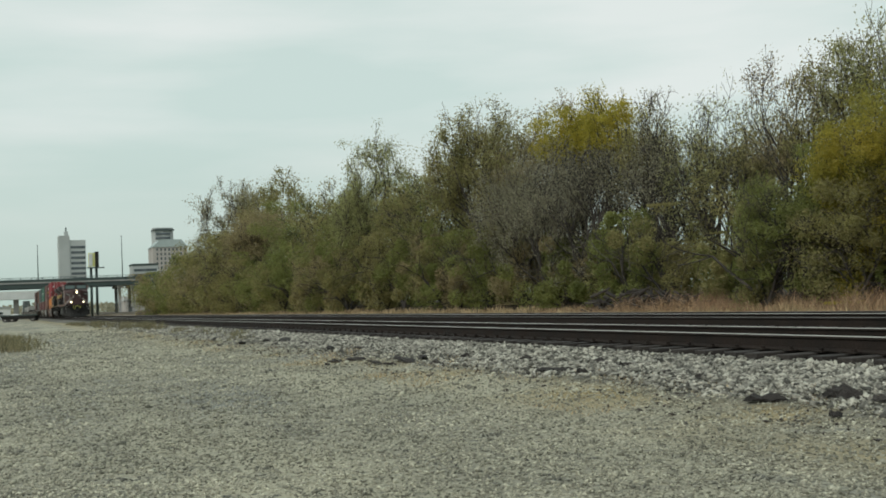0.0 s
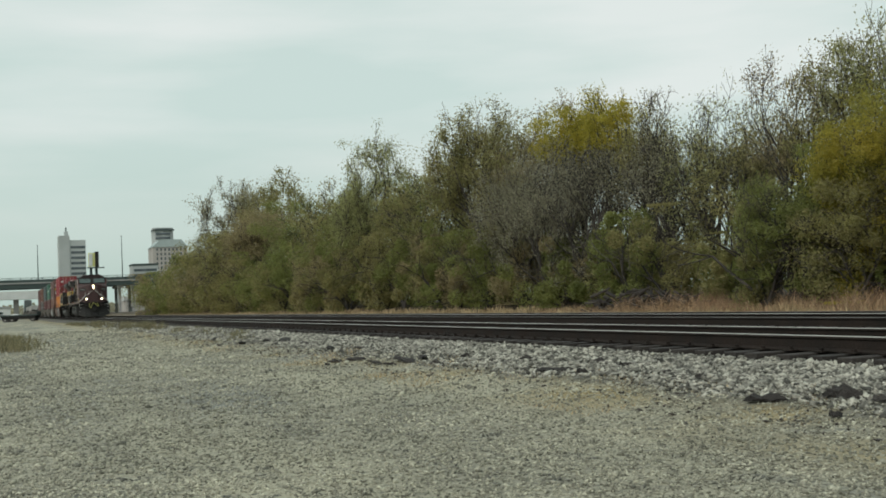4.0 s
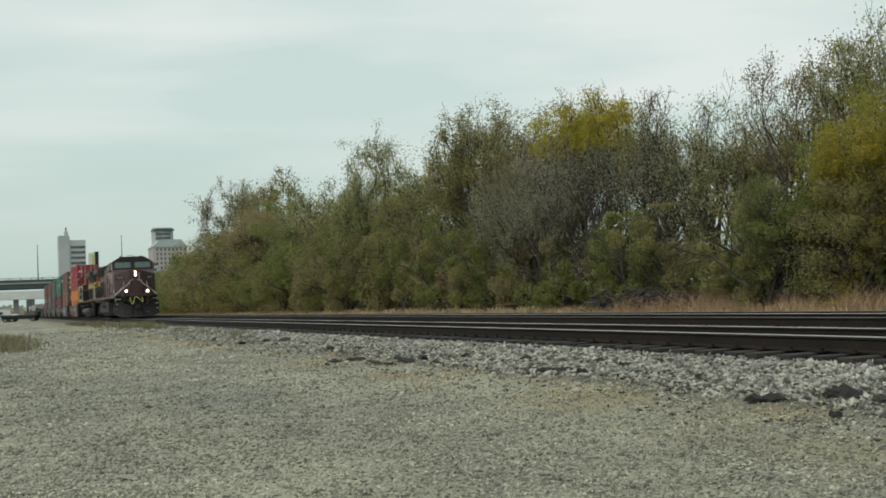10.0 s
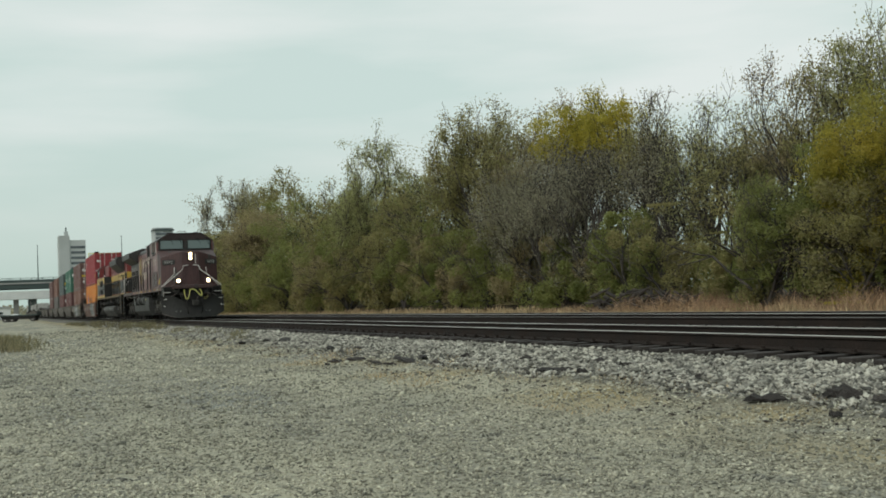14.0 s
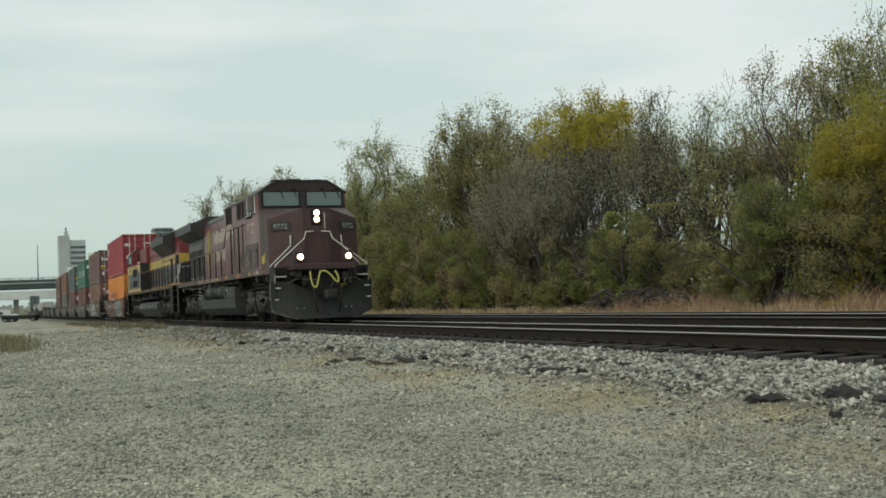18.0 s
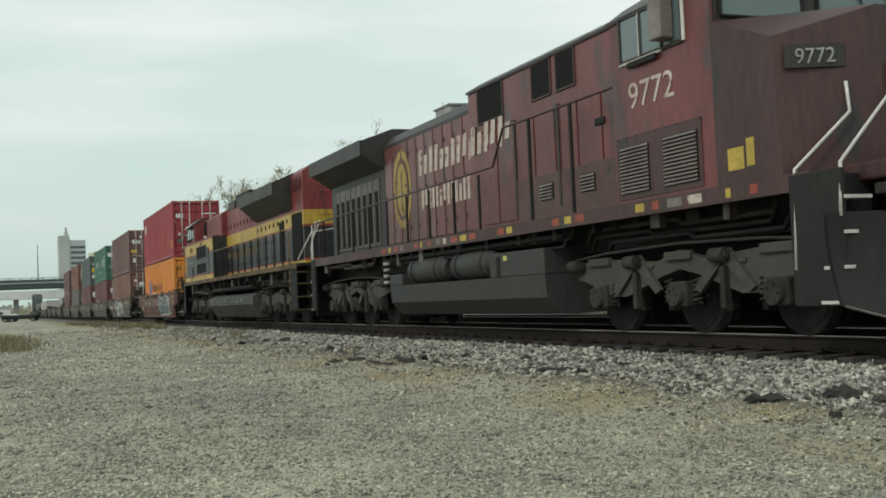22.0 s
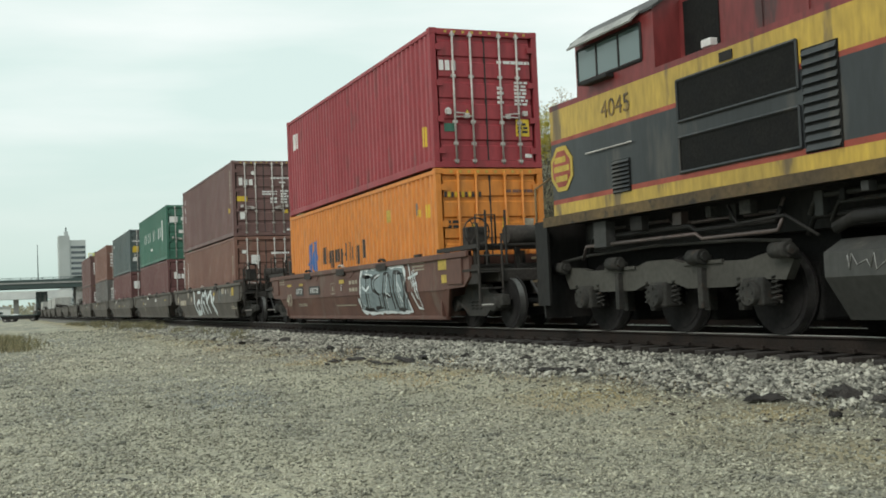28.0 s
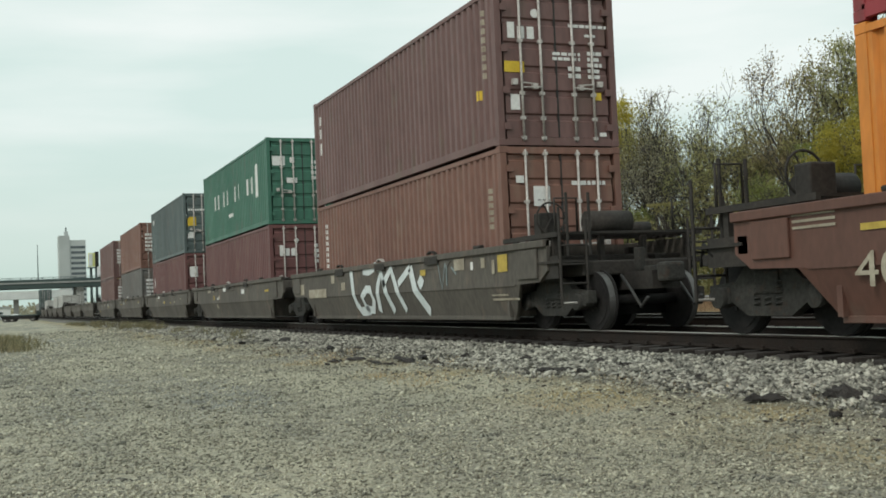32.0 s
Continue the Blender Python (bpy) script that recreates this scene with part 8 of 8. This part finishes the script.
def well_stroke(parent, name, material, pts, width, lift=0.0):
    """A sprayed line through pts."""
    bm = bmesh.new()
    last = None
    for i, (x, z) in enumerate(pts):
        d = Vector((0.0, 0.0))
        for a, b in ((i - 1, i), (i, i + 1)):
            if 0 <= a and b < len(pts):
                d += Vector((pts[b][0] - pts[a][0], pts[b][1] - pts[a][1])).normalized()
        d = d.normalized() if d.length > 0.3 else Vector((pts[i][0] - pts[i - 1][0], pts[i][1] - pts[i - 1][1])).normalized()
        row = (bm.verts.new((x - d.y * width / 2, 0, z + d.x * width / 2)), bm.verts.new((x + d.y * width / 2, 0, z - d.x * width / 2)))
        if last:
            bm.faces.new((last[0], last[1], row[1], row[0]))
        last = row
    bmesh.ops.bisect_plane(bm, geom=bm.verts[:] + bm.edges[:] + bm.faces[:], plane_co=(0, 0, 0.78), plane_no=(0, 0, 1))
    for v in bm.verts:
        v.co.y = wall_y(v.co.z) - lift
    return part(name, bm, material, parent)


def patch(parent, name, material, x0, x1, z0, z1, lift=0.0):
    return well_paint(parent, name, material, [(x0, z0), (x1, z0), (x1, z1), (x0, z1)], lift)


w1 = BOXES[0.0, 0]
lettering("car_number", "40", 0.52, M["stencil"], w1, (-11.82, -1.425, 0.55), (90, 0, 0), "stencilled figures", thick=0.002, sx=1.35)
for a, b in ((-11.05, -10.2), (-9.55, -8.42)):
    patch(w1, "number_panel", M["inkblack"], a, b, 0.84, 1.08)
lettering("car_number", "893128", 0.22, M["white"], w1, (-8.985, -1.418, 0.885), (90, 0, 0), thick=0.001, sx=1.25)
lettering("reporting_mark", "DTTX", 0.22, M["white"], w1, (-10.625, -1.418, 0.885), (90, 0, 0), thick=0.001, sx=1.2)
fr = [(-7.32, 0.83), (-6.97, 0.83), (-6.97, 1.10), (-7.32, 1.10), (-7.32, 0.83)]
well_stroke(w1, "stencil_frame", M["stencil"], fr, 0.025)
patch(w1, "stencil_bar", M["stencil"], -7.2, -7.08, 0.90, 1.02)
for a, b, z0, z1 in ((-6.55, -6.1, 1.08, 1.17), (-12.06, -11.55, 1.12, 1.19), (-10.6, -10.2, 1.12, 1.18), (0.42, 0.88, 1.16, 1.36), (0.58, 0.90, 0.90, 1.06), (-13.72, -13.3, 1.12, 1.34)):
    patch(w1, "yellow_placard", M["placard"], a, b, z0, z1, 0.003)
patch(w1, "stencil_bar", M["white"], -6.39, -6.34, 0.90, 1.04)
for z in (0.86, 1.04):
    for a in (-5.67, -5.42, -5.18):
        patch(w1, "stencil_bar", M["stencil"], a, a + 0.19, z, z + 0.09)
patch(w1, "stencil_line", M["stencil"], -7.05, -5.32, 0.50, 0.535)
for z in (0.53, 0.58):
    patch(w1, "stencil_line", M["stencil"], -10.95, -10.0, z, z + 0.025)
for z in (1.20, 1.27, 1.34):
    patch(w1, "stencil_line", M["stencil"], -1.08, -0.36, z, z + 0.03)
    patch(w1, "stencil_line", M["stencil"], -13.1, -12.42, z, z + 0.03)
# grey-blue spray work with a white edge
blob = [(-5.02, 0.32), (-5.04, 0.66), (-4.82, 0.70), (-4.80, 1.22), (-4.55, 1.44), (-4.25, 1.36), (-4.05, 1.46), (-3.75, 1.38), (-3.45, 1.46), (-3.0, 1.42), (-2.75, 1.46), (-2.35, 1.36), (-2.05, 1.40), (-1.62, 1.36), (-1.46, 1.12), (-1.62, 0.95), (-1.40, 0.28), (-1.75, 0.30), (-2.3, 0.26), (-3.0, 0.30), (-3.7, 0.26), (-4.5, 0.28)]
jag = random.Random(23)
edge = []
for (xa, za), (xb, zb) in zip(blob, blob[1:] + blob[:1]):
    for k in range(4):
        edge.append((xa + (xb - xa) * k / 4 + jag.uniform(-0.05, 0.05), min(1.46, za + (zb - za) * k / 4 + jag.uniform(-0.03, 0.05))))
well_paint(w1, "spray_edge", M["spraywhite"], edge, 0.0, "white spray-painted outline")
cx, cz = -3.2, 0.84
well_paint(w1, "spray_fill", M["spray"], [(cx + (x - cx) * 0.935, cz + (z - cz) * 0.86) for x, z in blob], 0.003, "grey-blue spray-painted fill")
for line in ([(-4.55, 1.2), (-4.0, 1.2), (-4.25, 1.18), (-4.45, 0.42), (-4.7, 0.40), (-4.0, 0.40)], [(-3.45, 1.18), (-3.85, 1.1), (-3.8, 0.85), (-3.4, 0.75), (-3.45, 0.45), (-3.85, 0.42)], [(-3.2, 0.4), (-2.95, 1.2), (-2.6, 1.15), (-2.5, 0.4)], [(-3.05, 0.75), (-2.6, 0.72)], [(-2.3, 1.22), (-2.25, 0.4), (-1.9, 0.38), (-1.62, 0.75), (-1.85, 1.2), (-2.3, 1.22)], [(-4.9, 0.42), (-4.88, 0.6)]):
    thick = []
    for (xa, za), (xb, zb) in zip(line, line[1:]):
        thick += [(xa, za), (0.5 * (xa + xb) + jag.uniform(-0.05, 0.05), 0.5 * (za + zb) + jag.uniform(-0.05, 0.05))]
    well_stroke(w1, "spray_line", M["inkblack"], thick + line[-1:], 0.085, 0.006)
    well_stroke(w1, "spray_line", M["inkblack"], [(x + 0.17, z - 0.03 + jag.uniform(-0.04, 0.06)) for x, z in thick + line[-1:]], 0.035, 0.006)
    well_stroke(w1, "spray_line", M["spraywhite"], [(x + 0.23, z + 0.02 + jag.uniform(-0.03, 0.03)) for x, z in thick[:3]], 0.03, 0.007)
for line in ([(-1.9, 0.55), (-2.05, 1.0), (-1.85, 0.8)], [(-4.6, 0.95), (-4.3, 0.85), (-4.05, 0.95)]):
    well_stroke(w1, "spray_line", M["spraywhite"], line, 0.06, 0.007)
for line in ([(-1.3, 1.34), (-1.1, 0.85), (-1.0, 1.25), (-0.85, 0.8)], [(-1.36, 1.05), (-0.75, 1.15)], [(-1.2, 0.75), (-1.0, 0.42), (-0.78, 0.40), (-0.85, 0.95), (-1.1, 0.9)], [(-1.1, 1.2), (-0.9, 0.6)]):
    well_stroke(w1, "spray_line", M["spraywhite"], line, 0.06, 0.002)

w2 = BOXES[-20.96, 0]
for line, wd in (([(-8.62, 1.38), (-8.40, 0.55), (-8.15, 0.34), (-7.5, 0.40)], 0.24), ([(-7.5, 0.85), (-7.85, 0.70), (-7.7, 0.42), (-7.25, 0.38), (-7.0, 0.62), (-7.15, 0.88), (-7.5, 0.88)], 0.20), ([(-7.65, 1.34), (-7.2, 1.30), (-6.7, 1.40), (-6.4, 1.36)], 0.20), ([(-6.75, 0.34), (-6.55, 0.95), (-6.3, 1.25), (-6.05, 0.85), (-5.75, 0.34)], 0.22), ([(-6.2, 0.95), (-5.6, 1.30), (-5.3, 0.9), (-4.95, 0.36)], 0.20), ([(-5.15, 0.95), (-4.35, 1.28)], 0.16), ([(-4.35, 1.28), (-4.1, 0.8), (-3.55, 0.32)], 0.26)):
    well_stroke(w2, "spray_line", M["spraywhite"], line, wd, 0.002)
well_paint(w2, "spray_fill", M["spraywhite"], [(-3.95, 0.95), (-3.75, 1.12), (-3.55, 0.98), (-3.62, 0.88), (-3.78, 0.80)], 0.0)
for a, b, z0, z1, m in ((-12.7, -10.9, 0.74, 0.98, "stencil"), (-3.75, -3.45, 1.08, 1.2, "placard"), (0.10, 0.50, 1.02, 1.32, "placard"), (-0.15, -0.03, 1.0, 1.24, "stencil"), (-1.1, -0.98, 1.1, 1.25, "white"), (-0.62, -0.45, 1.12, 1.30, "stencil"), (-1.9, -1.4, 1.12, 1.34, "stencil"), (-0.3, 0.8, 0.52, 0.56, "stencil"), (-0.3, 0.4, 0.60, 0.63, "stencil"), (-9.5, -9.15, 0.9, 1.1, "stencil"), (-13.6, -13.2, 0.85, 1.15, "stencil"), (-10.4, -10.1, 1.1, 1.3, "stencil")):
    patch(w2, "stencil_patch", M[m], a, b, z0, z1, 0.002)
for line in ([(-2.75, 1.3), (-2.55, 0.78), (-2.35, 1.3)], [(-2.3, 1.25), (-2.3, 0.85)], [(-2.05, 1.2), (-1.8, 1.05)]):
    well_stroke(w2, "spray_line", M["spray"], line, 0.05, 0.001)
for u in (-39.17, -57.2, -75.3, -93.5):
    w = BOXES[u, 0]
    for i in range(9):
        x = rng.uniform(-12, 0)
        z = rng.choice((0.55, 0.9, 1.05, 1.2))
        patch(w, "stencil_patch", M[rng.choice(("stencil", "stencil", "white", "placard"))], x, x + rng.uniform(0.1, 0.6), z, z + rng.uniform(0.05, 0.18), 0.002)


# ---- far end: traffic and parked vehicles ----
M["carwhite"] = surface("white_car_paint", (0.68, 0.69, 0.68), (0.58, 0.59, 0.59), 0.35, scale=0.6, fine=6, bump=0, grain=0.1)
M["cardark"] = surface("dark_car_paint", (0.035, 0.04, 0.045), (0.05, 0.055, 0.06), 0.35, scale=0.6, fine=6, bump=0, grain=0.1)


def make_vehicle(kind, paint, label, group):
    """A car or a box truck that points along +Y."""
    t = empty(kind, label, "car" if kind == "car" else "truck", group)
    if kind == "car":
        body = [(-2.2, 0.35), (-2.2, 0.85), (-1.3, 0.98), (-0.7, 1.45), (0.9, 1.48), (1.6, 0.98), (2.2, 0.88), (2.2, 0.35)]
        bm = bmesh.new()
        slab(bm, body, 0, -0.88, 0.88)
        part("body", bm, paint, t)
        for s in (-1, 1):
            bm = bmesh.new()
            slab(bm, [(-1.1, 1.0), (-0.62, 1.38), (0.82, 1.40), (1.35, 1.0)], 0, s * 0.885 - 0.006, s * 0.885 + 0.006)
            part("side_window", bm, M["glass"], t)
        wheels, r = (-1.35, 1.35), 0.33
    else:
        boxpart("cargo_box", paint, t, -1.2, 1.2, -3.6, 1.6, 0.95, 3.5, 0.05)
        boxpart("cab", paint, t, -1.1, 1.1, 1.75, 3.5, 0.55, 2.5, 0.15)
        boxpart("windscreen", M["glass"], t, -0.95, 0.95, 3.49, 3.53, 1.6, 2.35)
        boxpart("side_window", M["glass"], t, 1.095, 1.115, 2.3, 3.3, 1.6, 2.3)
        boxpart("chassis", M["black"], t, -0.5, 0.5, -3.5, 3.2, 0.55, 0.95)
        wheels, r = (-2.4, 2.6), 0.48
    for y in wheels:
        for s in (-1, 1):
            w = piece("wheel", lambda bm: rod(bm, (s * 0.70, y, r), (s * 0.92, y, r), r, 18), M["inkblack"], t)
            piece("rim", lambda bm: rod(bm, (s * 0.915, y, r), (s * 0.935, y, r), r * 0.55, 14), M["zinc"], w)
    return t


for kind, paint, x, y, turn, label in (
    ("truck", "carwhite", -345.0, -12.5, 30, "white box truck parked by the tracks"),
    ("car", "carwhite", -330.0, -5.8, 70, "white car parked by the tracks"),
    ("car", "carwhite", -318.0, -9.5, 20, "white car parked by the tracks"),
    ("truck", "carwhite", -360.0, 4.8, 80, "white box truck parked by the tracks"),
):
    v = make_vehicle(kind, M[paint], label, "vehicles parked beyond the overpass")
    v.matrix_basis = pose(x, y, lie(x, y) - 0.01, 0, 0, turn)


def make_flatbed(x, y, turn):
    t = empty("flatbed_trailer", "dark empty flatbed trailer parked by the tracks", "trailer")
    boxpart("deck", M["girder"], t, -3.4, 3.4, -1.2, 1.2, 1.05, 1.25, 0.02)
    boxpart("headboard", M["girder"], t, 3.3, 3.4, -1.2, 1.2, 1.25, 1.75, 0.02)
    for s in (-1, 1):
        boxpart("frame_rail", M["black"], t, -3.3, 3.3, s * 0.5 - 0.07, s * 0.5 + 0.07, 0.75, 1.05)
        boxpart("side_skirt", M["black"], t, -2.9, 3.0, s * 1.12 - 0.03, s * 1.12 + 0.03, 0.45, 1.04)
        for u in (-2.4, -1.2, 2.5):
            w = piece("wheel", lambda bm: rod(bm, (u, s * 0.80, 0.48), (u, s * 1.08, 0.48), 0.48, 18), M["inkblack"], t)
            piece("rim", lambda bm: rod(bm, (u, s * 1.07, 0.48), (u, s * 1.10, 0.48), 0.25, 14), M["zinc"], w)
    t.matrix_basis = pose(x, y, lie(x, y) - 0.01, 0, 0, turn)


make_flatbed(-215.0, -6.3, 72)


TRAFFIC = []
for kind, paint, t0, v0, lane, label in (
    ("car", "cardark", 27.0, 8.0, -2.0, "dark car crossing the overpass"),
    ("truck", "carwhite", 17.0, 9.0, 2.2, "white box truck crossing the overpass"),
    ("car", "cardark", 23.0, -8.0, 2.2, "dark car crossing the overpass"),
    ("truck", "carwhite", 30.2, 9.0, 2.2, "white box truck crossing the overpass"),
):
    v = make_vehicle(kind, M[paint], label, "traffic on the overpass")
    TRAFFIC.append((v, t0, v0, lane))


def motions():
    """The whole train rolls along the nearer track, and its wheels turn as they roll."""
    marks = [0, 1, 2, 3, 4, 5, 6, 7, 8, 10, 12, 14, 16, 18, 20, 22, 24, 26, 28, 30, 32]
    for ob, u, z in TRAIN:
        walk(ob, [(t, pose(run(t) + u, 0, z)) for t in marks])
    for ob, t0, v0, lane in TRAFFIC:
        walk(ob, [(t, pose(-290 + lane, 0.5 + v0 * (t - t0), 8.41, 0, 0, 0 if v0 > 0 else 180)) for t in (0, 8, 16, 24, 32)])
    for e, r in SPIN:
        n = 320 if r > 0.5 else 480
        base = Matrix.Translation(e.location)
        walk(e, [(32.0 * i / n, base @ Matrix.Rotation((run(32.0 * i / n) - run(0.0)) / r, 4, "Y")) for i in range(n + 1)])


motions()
